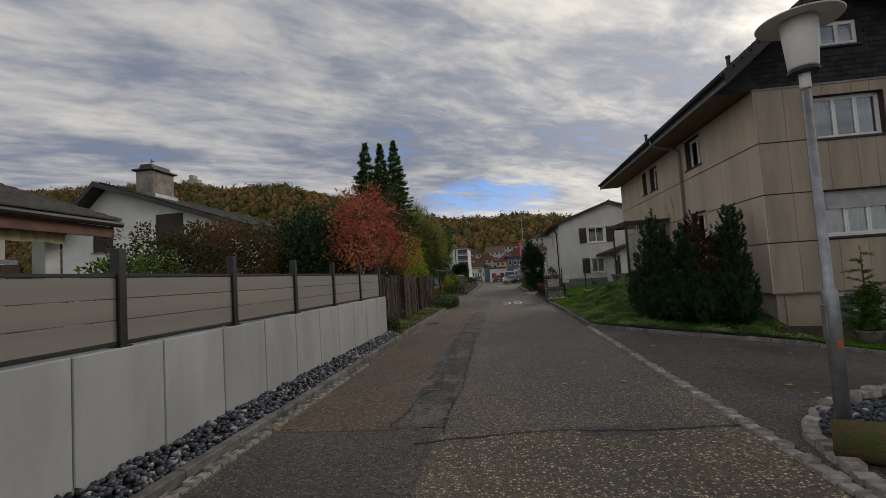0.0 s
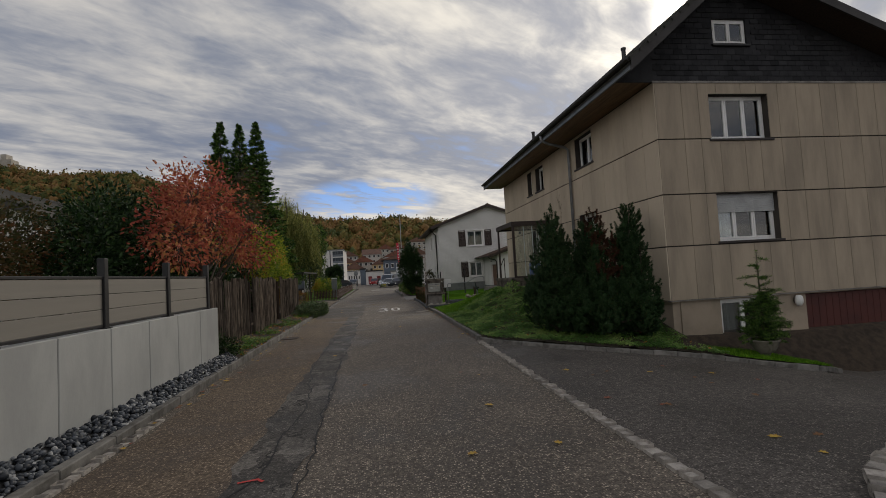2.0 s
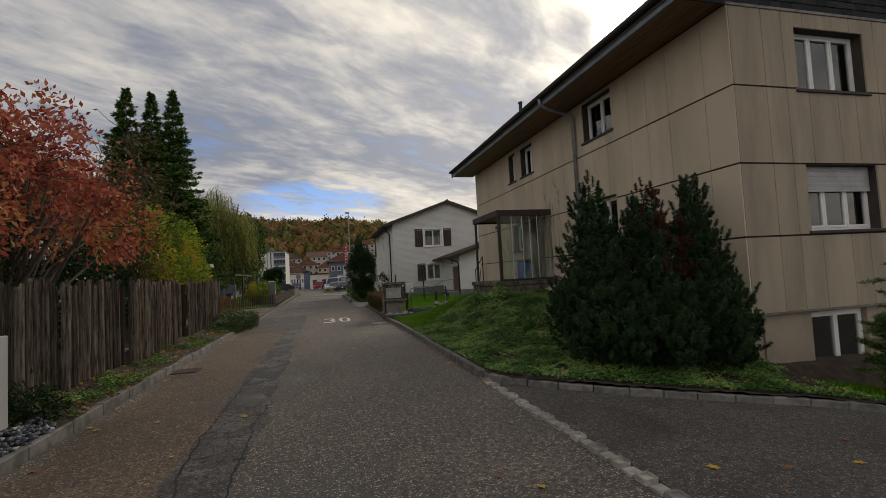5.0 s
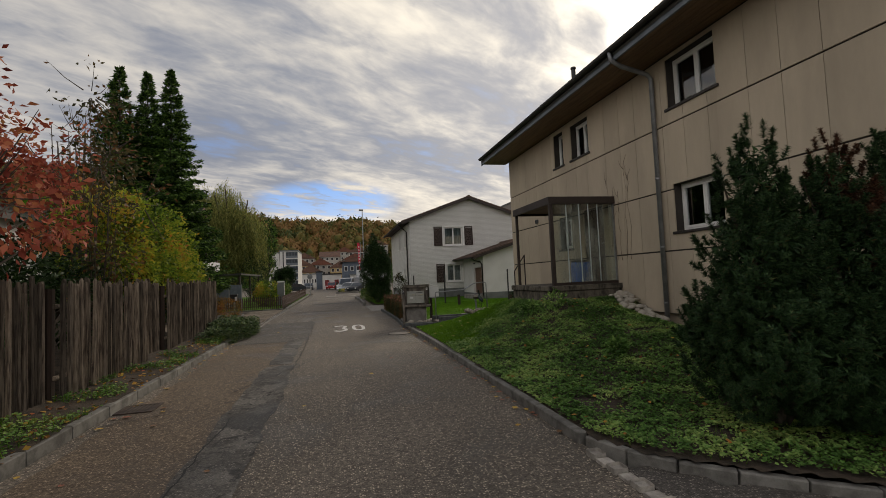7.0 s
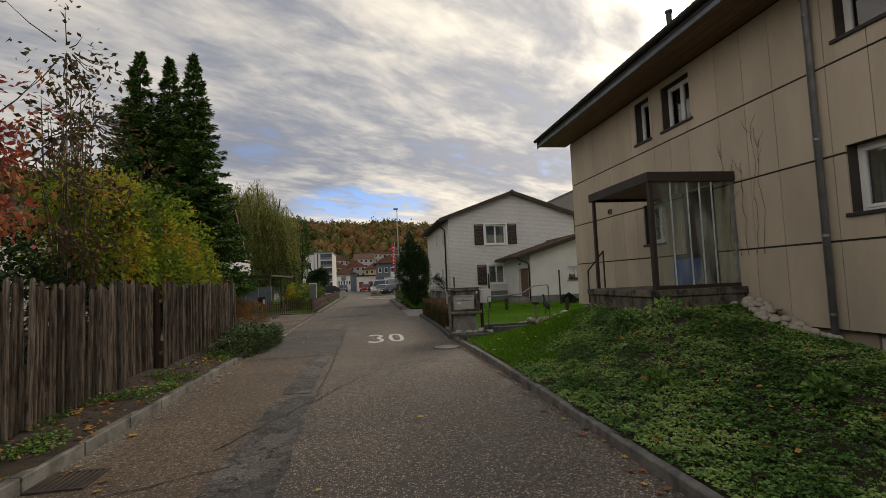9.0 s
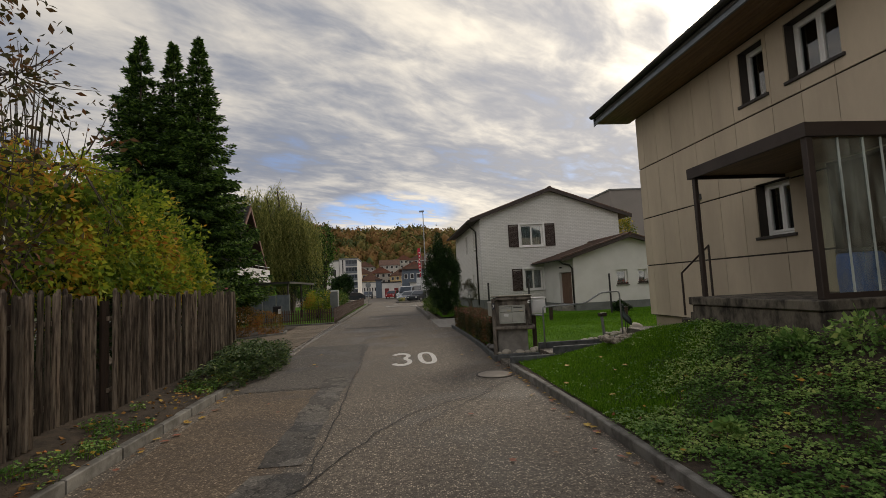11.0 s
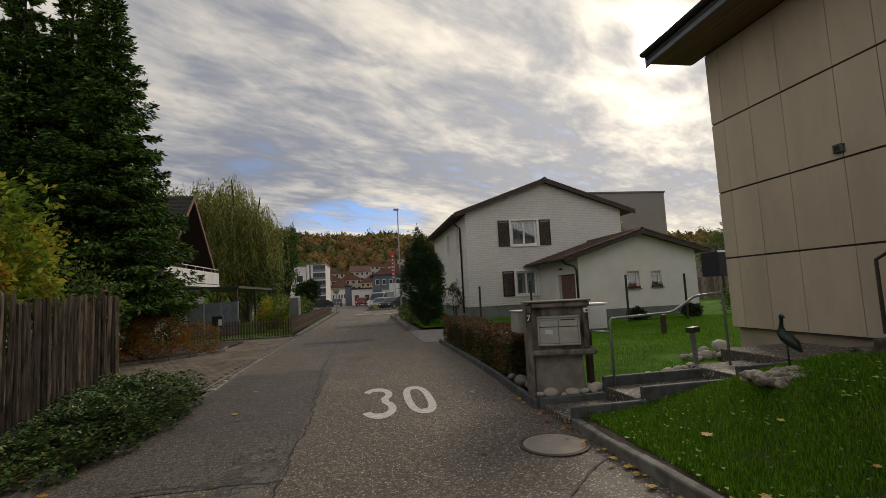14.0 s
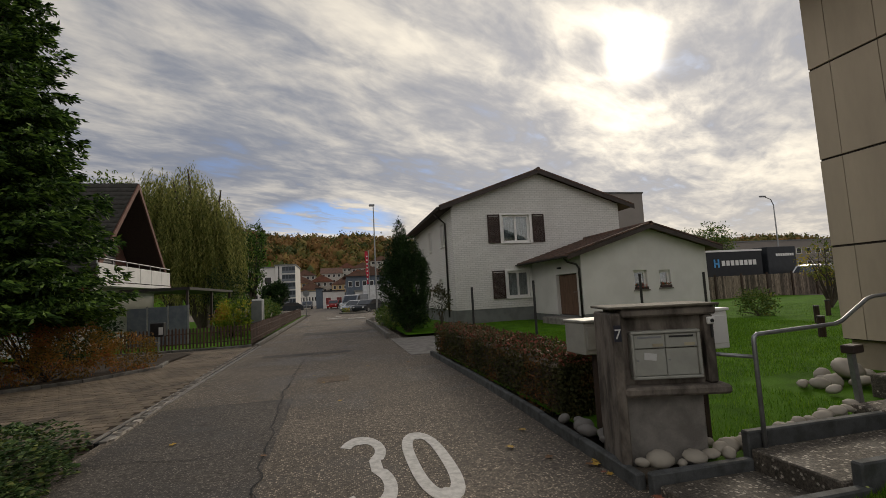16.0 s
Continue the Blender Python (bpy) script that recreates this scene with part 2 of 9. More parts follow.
M_KERB = material("granite kerb", (0.20, 0.19, 0.172), (0.095, 0.088, 0.078), rough=0.85, stain=5, grain=120, grain_amount=0.3, bump=0.4, bump_dist=0.006, per_piece=0.15)
M_KERBDARK = material("dark edging stone", (0.085, 0.09, 0.092), (0.045, 0.047, 0.045), rough=0.8, stain=7, grain=90, grain_amount=0.25, bump=0.4, per_piece=0.15)
M_SETT = material("granite setts", (0.40, 0.365, 0.32), (0.25, 0.225, 0.20), rough=0.85, stain=12, grain=120, grain_amount=0.3, bump=0.5, bump_dist=0.008, per_piece=0.25)
M_GRAVEL = leafy("dark slate chippings", [(0.0, (0.016, 0.019, 0.024)), (0.5, (0.042, 0.049, 0.060)), (0.86, (0.10, 0.11, 0.125)), (0.97, (0.40, 0.40, 0.39))], rough=0.45, spec=0.4, through_light=0.0)
M_BOARD = material("taupe composite boards", (0.235, 0.215, 0.185), (0.205, 0.19, 0.165), rough=0.6, stain=1.2, grain=80, grain_amount=0.06, bump=0.08, stretch=(1, 0.1, 4), per_piece=0.04)
M_POST = material("anthracite metal", (0.035, 0.034, 0.035), rough=0.45, metal=0.3, grain=200, grain_amount=0.05, bump=0.02)
M_PANEL = material("fibre cement panels", (0.475, 0.395, 0.30), (0.385, 0.32, 0.243), rough=0.85, stain=0.7, stain_amount=0.5, grain=14, grain_amount=0.06, bump=0.08, per_piece=0.05, stretch=(1, 1, 0.3))
# streaky stains on a darker M_PANEL; the south side's shade is in the colour
M_PANEL_SOUTH = material("stained and shade-toned fibre cement panels", (0.355, 0.292, 0.218), (0.255, 0.212, 0.162), rough=0.9, stain=1.3, stain_amount=0.45, grain=14, grain_amount=0.08, bump=0.08, per_piece=0.07, stretch=(1.6, 1, 0.28))
M_PLINTH = material("base render", (0.36, 0.29, 0.22), (0.28, 0.23, 0.175), rough=0.9, stain=1.5, grain=90, grain_amount=0.12, bump=0.25)
M_JOINT = material("dark joint backing", (0.05, 0.042, 0.036), rough=0.9, bump=0.1)
M_SLATE = material("dark slate shingles", (0.028, 0.028, 0.03), (0.018, 0.018, 0.02), rough=0.75, stain=3, grain=60, grain_amount=0.25, bump=0.2, per_piece=0.35, spec=0.2)
M_TILE = material("dark roof tiles", (0.055, 0.05, 0.046), (0.033, 0.035, 0.028), rough=0.85, stain=2.5, grain=40, grain_amount=0.25, bump=0.3, per_piece=0.2)
M_TILERED = material("brown roof tiles", (0.12, 0.066, 0.047), (0.06, 0.042, 0.034), rough=0.85, stain=2.5, grain=40, grain_amount=0.25, bump=0.3, per_piece=0.2)
M_SOFFIT = material("brown soffit boards", (0.20, 0.115, 0.055), (0.13, 0.075, 0.04), rough=0.6, stain=2, grain=30, grain_amount=0.2, bump=0.15, stretch=(8, 0.5, 1))
M_FASCIA = material("grey-blue fascia", (0.15, 0.17, 0.195), rough=0.55, stain=2, bump=0.05)
M_GUTTER = material("dark copper gutter", (0.042, 0.038, 0.036), rough=0.5, metal=0.4, bump=0.05)
M_ZINC = material("zinc downpipe", (0.27, 0.275, 0.29), (0.20, 0.205, 0.215), rough=0.5, metal=0.55, stain=3, grain=60, bump=0.05)
M_GALV = material("galvanised steel", (0.33, 0.34, 0.345), (0.24, 0.245, 0.25), rough=0.45, metal=0.7, stain=8, grain=120, bump=0.05)
M_WHITEFRAME = material("white window frame", (0.74, 0.73, 0.71), (0.66, 0.65, 0.63), rough=0.45, grain=80, grain_amount=0.04, bump=0.02)
M_BROWNMETAL = material("dark brown metal", (0.043, 0.030, 0.025), rough=0.5, metal=0.15, grain=60, bump=0.03)
M_SILL = material("dark brown sill", (0.035, 0.028, 0.025), rough=0.55, bump=0.05)
M_CURTAIN = material("net curtain", (0.52, 0.54, 0.51), (0.30, 0.32, 0.30), rough=0.9, stain=7, stretch=(6, 6, 0.2), bump=0.0)
# near-black inside surfaces: the gloom of unlit rooms is put into the colour
M_ROOM_SHADE = material("painted room shade", (0.05, 0.048, 0.045), rough=0.9, bump=0.0)
M_BLIND = material("grey roller shutter", (0.40, 0.405, 0.40), rough=0.6, grain=60, grain_amount=0.05, bump=0.03)
M_GARAGE = material("dark red garage door", (0.075, 0.017, 0.013), (0.055, 0.014, 0.012), rough=0.6, stain=2, grain=50, bump=0.05)
M_OLDWOOD = material("weathered grey wood", (0.23, 0.185, 0.142), (0.045, 0.033, 0.026), rough=0.9, stain=9, grain=40, grain_amount=0.4, bump=0.8, bump_dist=0.01, stretch=(4, 4, 0.3), per_piece=0.62)
M_DARKWOOD = material("dark brown wood", (0.05, 0.03, 0.02), (0.03, 0.02, 0.015), rough=0.8, stain=6, grain=40, grain_amount=0.3, bump=0.3, stretch=(4, 4, 0.4), per_piece=0.2)
M_SOIL = material("garden soil", (0.060, 0.042, 0.028), (0.028, 0.021, 0.014), rough=0.95, stain=6, grain=50, grain_amount=0.4, bump=0.8, bump_dist=0.02)
M_TURF = material("turf", (0.068, 0.165, 0.009), (0.042, 0.105, 0.008), rough=0.95, spec=0.05, stain=1.6, grain=70, grain_amount=0.4, bump=0.8, bump_dist=0.02)
M_BARK = material("bark", (0.09, 0.07, 0.055), (0.05, 0.04, 0.03), rough=0.95, stain=8, grain=40, grain_amount=0.3, bump=0.6, stretch=(3, 3, 0.5))
M_GLASS = glass("window pane")

# ---- mesh helpers ----


class Mesh:
    """Collects faces of one part."""

    def __init__(self):
        self.v, self.f = [], []

    def add(self, verts, faces, m=None):
        n = len(self.v)
        self.v += [tuple(m @ Vector(p)) if m else tuple(p) for p in verts]
        self.f += [tuple(i + n for i in face) for face in faces]
        return self

    def box(self, x0, x1, y0, y1, z0, z1, m=None, b=0.0):
        """A box; b is the width of its chamfered edges."""
        if b <= 0:
            vs = [(x, y, z) for z in (z0, z1) for x, y in ((x0, y0), (x1, y0), (x1, y1), (x0, y1))]
            return self.add(vs, [(3, 2, 1, 0), (4, 5, 6, 7), (0, 1, 5, 4), (1, 2, 6, 5), (2, 3, 7, 6), (3, 0, 4, 7)], m)
        vs, index = [], {}
        for sx in (0, 1):
            for sy in (0, 1):
                for sz in (0, 1):
                    for a in range(3):
                        p = [(x0, x1)[sx] + (b, -b)[sx] * (a != 0), (y0, y1)[sy] + (b, -b)[sy] * (a != 1), (z0, z1)[sz] + (b, -b)[sz] * (a != 2)]
                        index[sx, sy, sz, a] = len(vs)
                        vs.append(p)
        fs = []
        for a in range(3):
            o = [i for i in range(3) if i != a]
            for s in (0, 1):
                ring = []
                for q in ((0, 0), (1, 0), (1, 1), (0, 1)):
                    key = [0, 0, 0]
                    key[a], key[o[0]], key[o[1]] = s, q[0], q[1]
                    ring.append(index[(*key, a)])
                fs.append(ring if (s == 1) == (a != 1) else ring[::-1])
        for a in range(3):
            o = [i for i in range(3) if i != a]
            for q in ((0, 0), (1, 0), (1, 1), (0, 1)):
                ends = []
                for s in (0, 1):
                    key = [0, 0, 0]
                    key[a], key[o[0]], key[o[1]] = s, q[0], q[1]
                    ends.append((index[(*key, o[0])], index[(*key, o[1])]))
                fs.append((ends[0][0], ends[1][0], ends[1][1], ends[0][1]))
        for sx in (0, 1):
            for sy in (0, 1):
                for sz in (0, 1):
                    fs.append(tuple(index[sx, sy, sz, a] for a in range(3)))
        return self.add(vs, fs, m)

    def prism(self, outline, a, b, axis="z"):
        """An outline of (u, v) pushed along an axis from a to b."""
        n = len(outline)
        def at(u, v, w):
            return {"z": (u, v, w), "y": (u, w, v), "x": (w, u, v)}[axis]
        vs = [at(u, v, a) for u, v in outline] + [at(u, v, b) for u, v in outline]
        fs = [tuple(range(n))[::-1], tuple(range(n, 2 * n))] + [(i, (i + 1) % n, n + (i + 1) % n, n + i) for i in range(n)]
        return self.add(vs, fs)

    def tube(self, points, radii, sides=8, caps=True):
        pts = [Vector(p) for p in points]
        radii = [radii] * len(pts) if isinstance(radii, (int, float)) else radii
        vs, fs, side = [], [], None
        for i, p in enumerate(pts):
            way = (pts[min(i + 1, len(pts) - 1)] - pts[max(i - 1, 0)]).normalized()
            if side is None:
                side = way.orthogonal().normalized()
            side = (side - way * side.dot(way)).normalized()
            up = way.cross(side)
            for k in range(sides):
                a = 2 * math.pi * k / sides
                vs.append(p + radii[i] * (math.cos(a) * side + math.sin(a) * up))
        for i in range(len(pts) - 1):
            for k in range(sides):
                fs.append((i * sides + k, i * sides + (k + 1) % sides, (i + 1) * sides + (k + 1) % sides, (i + 1) * sides + k))
        if caps:
            fs += [tuple(range(sides))[::-1], tuple(range((len(pts) - 1) * sides, len(pts) * sides))]
        return self.add(vs, fs)

    def turn(self, x, y, profile, sides=24):
        """A profile of (radius, z) turned about an upright axis."""
        vs = [(x + r * math.cos(2 * math.pi * k / sides), y + r * math.sin(2 * math.pi * k / sides), z) for r, z in profile for k in range(sides)]
        fs = [(i * sides + k, i * sides + (k + 1) % sides, (i + 1) * sides + (k + 1) % sides, (i + 1) * sides + k)
              for i in range(len(profile) - 1) for k in range(sides)]
        fs += [tuple(range(sides))[::-1], tuple(range((len(profile) - 1) * sides, len(profile) * sides))]
        return self.add(vs, fs)

    def data(self, name, mat, smooth=False):
        me = bpy.data.meshes.new(name)
        me.from_pydata(self.v, [], self.f)
        me.materials.append(mat)
        if smooth:
            me.polygons.foreach_set("use_smooth", [True] * len(me.polygons))
        me.update()
        return me


def quick(name, verts, faces, mat, smooth=False):
    """Mesh data from arrays of vertices and equal faces."""
    me = bpy.data.meshes.new(name)
    verts, faces = np.asarray(verts, np.float32), np.asarray(faces, np.int32)
    k = faces.shape[1]
    me.vertices.add(len(verts))
    me.vertices.foreach_set("co", verts.ravel())
    me.loops.add(faces.size)
    me.loops.foreach_set("vertex_index", faces.ravel())
    me.polygons.add(len(faces))
    me.polygons.foreach_set("loop_start", np.arange(0, faces.size, k, dtype=np.int32))
    me.materials.append(mat)
    if smooth:
        me.polygons.foreach_set("use_smooth", np.ones(len(faces), bool))
    me.update(calc_edges=True)
    return me


def thing(name, base, label, category, group="", kind=""):
    ob = new(name)
    ob.empty_display_size = 0.2
    ob.location = base
    return tagged(ob, label, category, group, kind)


def part(name, shape, mat, parent, label="", smooth=False):
    """One mesh part, in world metres, under a thing or under a part."""
    me = shape if isinstance(shape, bpy.types.Mesh) else shape.data(name, mat, smooth)
    ob = new(name, me)
    ob.parent = parent
    if parent.type == "EMPTY":
        ob.matrix_parent_inverse = Matrix.Translation(-Vector(parent.location))
    return tagged(ob, label)


def solid(name, shape, mat, label, category, group="", kind="", smooth=False):
    me = shape if isinstance(shape, bpy.types.Mesh) else shape.data(name, mat, smooth)
    return tagged(new(name, me), label, category, group, kind)


def smoothstep(a, b, x):
    t = np.clip((np.asarray(x, float) - a) / (b - a), 0, 1)
    return t * t * (3 - 2 * t)


rng = np.random.default_rng(7)


def minus(rect, hole):
    """A rectangle (u0, u1, v0, v1) less a hole, as rectangles."""
    u0, u1, v0, v1 = rect
    a0, a1, b0, b1 = max(u0, hole[0]), min(u1, hole[1]), max(v0, hole[2]), min(v1, hole[3])
    if a0 >= a1 or b0 >= b1:
        return [rect]
    return [r for r in ((u0, a0, v0, v1), (a1, u1, v0, v1), (a0, a1, v0, b0), (a0, a1, b1, v1)) if r[1] - r[0] > 0.012 and r[3] - r[2] > 0.012]


def less(rects, holes):
    for h in holes:
        rects = [q for r in rects for q in minus(r, h)]
    return rects


def drive_height(x, y):
    """The side drive falls from the road to the garage."""
    return np.interp(x, [3, 6.3, 8.7, 10.5, 11.5], [0, -0.3, -0.67, -1.1, -1.24]) * smoothstep(2, 9, y)


def lawn_height(x, y):
    """The planted bank between road and house."""
    x, y = np.asarray(x, float), np.asarray(y, float)
    ridge = np.interp(y, [12, 13.4, 16, 18, 19.5, 22.0, 23.4, 24.4, 27], [0.0, 0.1, 0.5, 0.72, 0.95, 0.98, 0.76, 0.42, 0.25])
    z = 0.1 + (ridge - 0.1) * smoothstep(2.5, 5.6, x)
    z = z - 0.30 * smoothstep(5.9, 7.1, x) * smoothstep(14, 16, y) * (1 - smoothstep(18.6, 19.6, y))
    w = smoothstep(11.2, 14.2, y)
    return z * w + (drive_height(x, y) + 0.1) * (1 - w)


def grid(name, fn, x0, x1, y0, y1, step, mat, keep=None, smooth=True):
    nx, ny = max(2, int(round((x1 - x0) / step)) + 1), max(2, int(round((y1 - y0) / step)) + 1)
    X, Y = np.meshgrid(np.linspace(x0, x1, nx), np.linspace(y0, y1, ny))
    Z = fn(X, Y)
    V = np.stack([X, Y, Z], -1).reshape(-1, 3)
    i = (np.arange(ny - 1)[:, None] * nx + np.arange(nx - 1)).ravel()
    F = np.stack([i, i + 1, i + nx + 1, i + nx], -1)
    if keep is not None:
        c = V[F].mean(1)
        F = F[keep(c[:, 0], c[:, 1])]
    return quick(name, V, F, mat, smooth)

# ---- ground, road and pavements ----
def country(x, y):
    """Level fields round the street, dug out under the sunken drive."""
    return -0.06 - 1.4 * smoothstep(3, 11, x) * smoothstep(2, 8, y) * (1 - smoothstep(12, 13.4, y)) * (x < 22)


far_axis = np.concatenate([-np.geomspace(3000, 40, 24), np.linspace(-32, 32, 65), np.geomspace(40, 3000, 24)])
GX, GY = np.meshgrid(far_axis, far_axis + 10)
GV = np.stack([GX, GY, country(GX, GY)], -1).reshape(-1, 3)
gn = len(far_axis)
gi = (np.arange(gn - 1)[:, None] * gn + np.arange(gn - 1)).ravel()
solid("ground", quick("ground", GV, np.stack([gi, gi + 1, gi + gn + 1, gi + gn], -1), M_SOIL, True), M_SOIL, "dark garden earth round the street, reaching to the hills", "ground", kind="structure")


def sheet(name, x0, x1, y0, y1, z, mat, label, category="road", edge=None, kind="structure"):
    """A flat paved sheet with its own thickness; edge ruffles the outline."""
    m = Mesh()
    n = max(2, int((y1 - y0) / 0.15))
    if edge:
        left, right = [], []
        for i in range(n + 1):
            y = y0 + (y1 - y0) * i / n
            left.append((x0 + edge * noise.noise((y * 1.9, x0, 3.1)) + 0.4 * edge * noise.noise((y * 7, x0, 1.7)), y))
            right.append((x1 + edge * noise.noise((y * 1.9, x1, 9.4)) + 0.4 * edge * noise.noise((y * 7, x1, 5.2)), y))
        vs = [(x, y, z) for x, y in left] + [(x, y, z) for x, y in right]
        k = n + 1
        m.add(vs, [(i, k + i, k + i + 1, i + 1) for i in range(n)])
    else:
        m.box(x0, x1, y0, y1, z - 0.05, z)
    return solid(name, m, mat, label, category, kind=kind)


sheet("road", -2.86, 2.46, -40, 170, 0.0, M_ROAD, "worn grey asphalt village street with light stone chips")
# older layers of the surface, each a few millimetres higher
sheet("road_layer_1", -2.66, -0.95, 4.9, 23.5, 0.004, M_ROAD_BROWN, "brownish older asphalt strip along the kerb", edge=0.04)
sheet("road_layer_2", -2.66, -0.75, -12, 4.88, 0.005, M_ROAD_SMOOTH, "smooth dark asphalt patch beside the kerb", edge=0.02)
sheet("road_layer_3", -0.72, 2.33, -12, 4.72, 0.005, M_ROAD_COARSE, "coarse yellowish asphalt with exposed stones", edge=0.03)
sheet("road_layer_4", -1.30, -0.68, 4.95, 19.6, 0.009, M_TRENCH, "cracked patched trench strip in the asphalt", edge=0.10)
sheet("road_layer_5", -2.72, -0.72, 23.6, 30.2, 0.006, M_ROAD_SMOOTH, "smoother dark asphalt patch by the driveway", edge=0.03)
sheet("road_layer_6", -1.25, -0.8, 19.8, 24.6, 0.009, M_TRENCH, "narrow repaired trench in the asphalt", edge=0.06)
sheet("forecourt", 2.47, 26, 60, 170, -0.004, M_ROAD, "asphalt parking forecourt beyond the houses")
sheet("forecourt_2", -26, -2.87, 75, 170, -0.004, M_ROAD, "asphalt forecourt at the end of the street")

# side drive
drive = grid("side_drive", drive_height, 2.5, 22, -14, 13.05, 0.5, M_ROAD_SMOOTH, keep=lambda x, y: ~((x < 10.4) & (y > 12.6 + 0.3 * (x < 3) - 0.36 * np.clip(x - 3.2, 0, 5.5) + 1.25 * np.clip(x - 8.7, 0, 2))))
solid("side_drive", drive, M_ROAD_SMOOTH, "dark asphalt side drive sloping down to a garage", "driveway", kind="structure")


def ribbon(points, width, z, wobble=0.0):
    m, pts = Mesh(), []
    for (x0, y0), (x1, y1) in zip(points, points[1:]):
        n = max(2, int(math.hypot(x1 - x0, y1 - y0) / 0.06))
        pts += [(x0 + (x1 - x0) * i / n, y0 + (y1 - y0) * i / n) for i in range(n)]
    pts.append(points[-1])
    vs = []
    for i, (x, y) in enumerate(pts):
        a, b = pts[max(i - 1, 0)], pts[min(i + 1, len(pts) - 1)]
        dx, dy = b[0] - a[0], b[1] - a[1]
        l = math.hypot(dx, dy) or 1
        s = wobble * (noise.noise((x * 3, y * 3, 0.5)) + 0.6 * noise.noise((x * 11, y * 11, 2.5)))
        w = width * (0.55 + 0.9 * abs(noise.noise((x * 6, y * 6, 7)))) if wobble else width
        for e in (-0.5, 0.5):
            vs.append((x - dy / l * (s + e * w), y + dx / l * (s + e * w), z))
    return m.add(vs, [(2 * i, 2 * i + 1, 2 * i + 3, 2 * i + 2) for i in range(len(pts) - 1)])


cracks = thing("road_cracks", (0, 10, 0.012), "tarred joints and cracks across the worn asphalt", "road crack", kind="structure")
for k, (pts, w) in enumerate([
        ([(-0.95, 4.45), (-0.4, 4.6), (0.6, 4.72), (1.5, 4.68), (2.33, 4.78)], 0.03), ([(-1.3, 5.0), (-1.22, 6.2), (-1.05, 6.8), (-0.95, 9), (-1.28, 12), (-1.2, 16)], 0.025),
        ([(-0.66, 4.7), (-0.72, 5.6), (-0.62, 7.2), (-0.70, 9.2), (-0.75, 13)], 0.022), ([(-2.7, 16.2), (-2.0, 16.55), (-1.2, 16.9)], 0.02),
        ([(-1.5, 17.4), (-0.9, 18.8), (0.0, 20.9), (0.5, 21.6), (1.4, 22.25), (2.1, 23.1), (2.5, 23.4)], 0.02), ([(-0.7, 19.5), (-0.69, 22.6), (-0.69, 26.1), (-0.95, 30.6), (-0.9, 36)], 0.018),
        ([(0.4, 20.8), (0.8, 21.4), (1.2, 21.9), (1.7, 22.5)], 0.016), ([(-2.7, 23.6), (-1.8, 23.7), (-0.7, 23.55)], 0.016), ([(-2.7, 27.6), (-1.4, 27.4), (-0.72, 27.7)], 0.014),
        ([(-2.6, 30.2), (-0.8, 30.1)], 0.016), ([(-2.4, 34), (0.2, 33.6), (2.3, 34.2)], 0.02)]):
    part("crack", ribbon(pts, w, 0.013, 0.05), M_CRACK, cracks)

# damp stains and repairs further down the street
for k, (x0, x1, y0, y1) in enumerate([(-2.2, 0.4, 36.5, 37.1), (-1.6, 2.2, 44.5, 46.2), (-2.4, -0.2, 52, 53), (-0.4, 0.2, 31.5, 32.2), (0.75, 1.5, 4.55, 4.85), (-1.0, 2.0, 58, 60)]):
    sheet("road_repair", x0, x1, y0, y1, 0.007, M_ROAD_SMOOTH if k != 3 else M_ROAD_BROWN, "dark repaired patch in the asphalt", edge=0.05)


def digit_three(x, y, w, h, s):
    """A painted three, h long in the direction of travel."""
    cx, r = x + w * 0.47, w * 0.5 - s * 0.5
    top = [(cx - r * math.cos(a), y + h * 0.755 + (h * 0.245 - s * 0.75) * math.sin(a)) for a in np.linspace(radians(25), radians(235), 16)]
    low = [(cx - r * math.cos(a) * 1.04, y + h * 0.27 + (h * 0.27 - s * 0.75) * math.sin(a)) for a in np.linspace(radians(125), radians(335), 16)]
    return top + low


def stroke(points, wx, wy, z, closed=False):
    """A line of paint, wider along y than across, as road letters are."""
    vs, n = [], len(points)
    for i, (x, y) in enumerate(points):
        a, b = (points[i - 1], points[(i + 1) % n]) if closed else (points[max(i - 1, 0)], points[min(i + 1, n - 1)])
        dx, dy = (b[0] - a[0]), (b[1] - a[1])
        l = math.hypot(dx, dy) or 1
        nx, ny = -dy / l, dx / l
        vs += [(x - nx * wx / 2, y - ny * wy / 2, z), (x + nx * wx / 2, y + ny * wy / 2, z)]
    fs = [(2 * i, 2 * i + 1, (2 * i + 3) % (2 * n), (2 * i + 2) % (2 * n)) for i in range(n if closed else n - 1)]
    return Mesh().add(vs, fs)


mark = thing("speed_marking", (0.55, 26.5, 0.013), "white painted numerals 30 on the asphalt", "road marking", kind="structure")
part("numeral", stroke(digit_three(0.02, 25.5, 0.5, 1.97, 0.12), 0.115, 0.30, 0.005), M_PAINT, mark, "painted numeral 3")
oval = [(0.885 + 0.165 * math.copysign(abs(math.cos(a)) ** 0.75, math.cos(a)), 26.48 + 0.83 * math.copysign(abs(math.sin(a)) ** 0.75, math.sin(a))) for a in np.linspace(0, 2 * math.pi, 40, endpoint=False)]
part("numeral", stroke(oval, 0.115, 0.28, 0.005, True), M_PAINT, mark, "painted numeral 0")
solid("paint_mark", ribbon([(-1.18, 6.66), (-1.02, 6.72), (-0.95, 6.66)], 0.05, 0.016, 0.03), material("red spray paint", (0.55, 0.05, 0.04), rough=0.6), "short red sprayed mark on the asphalt", "road marking")
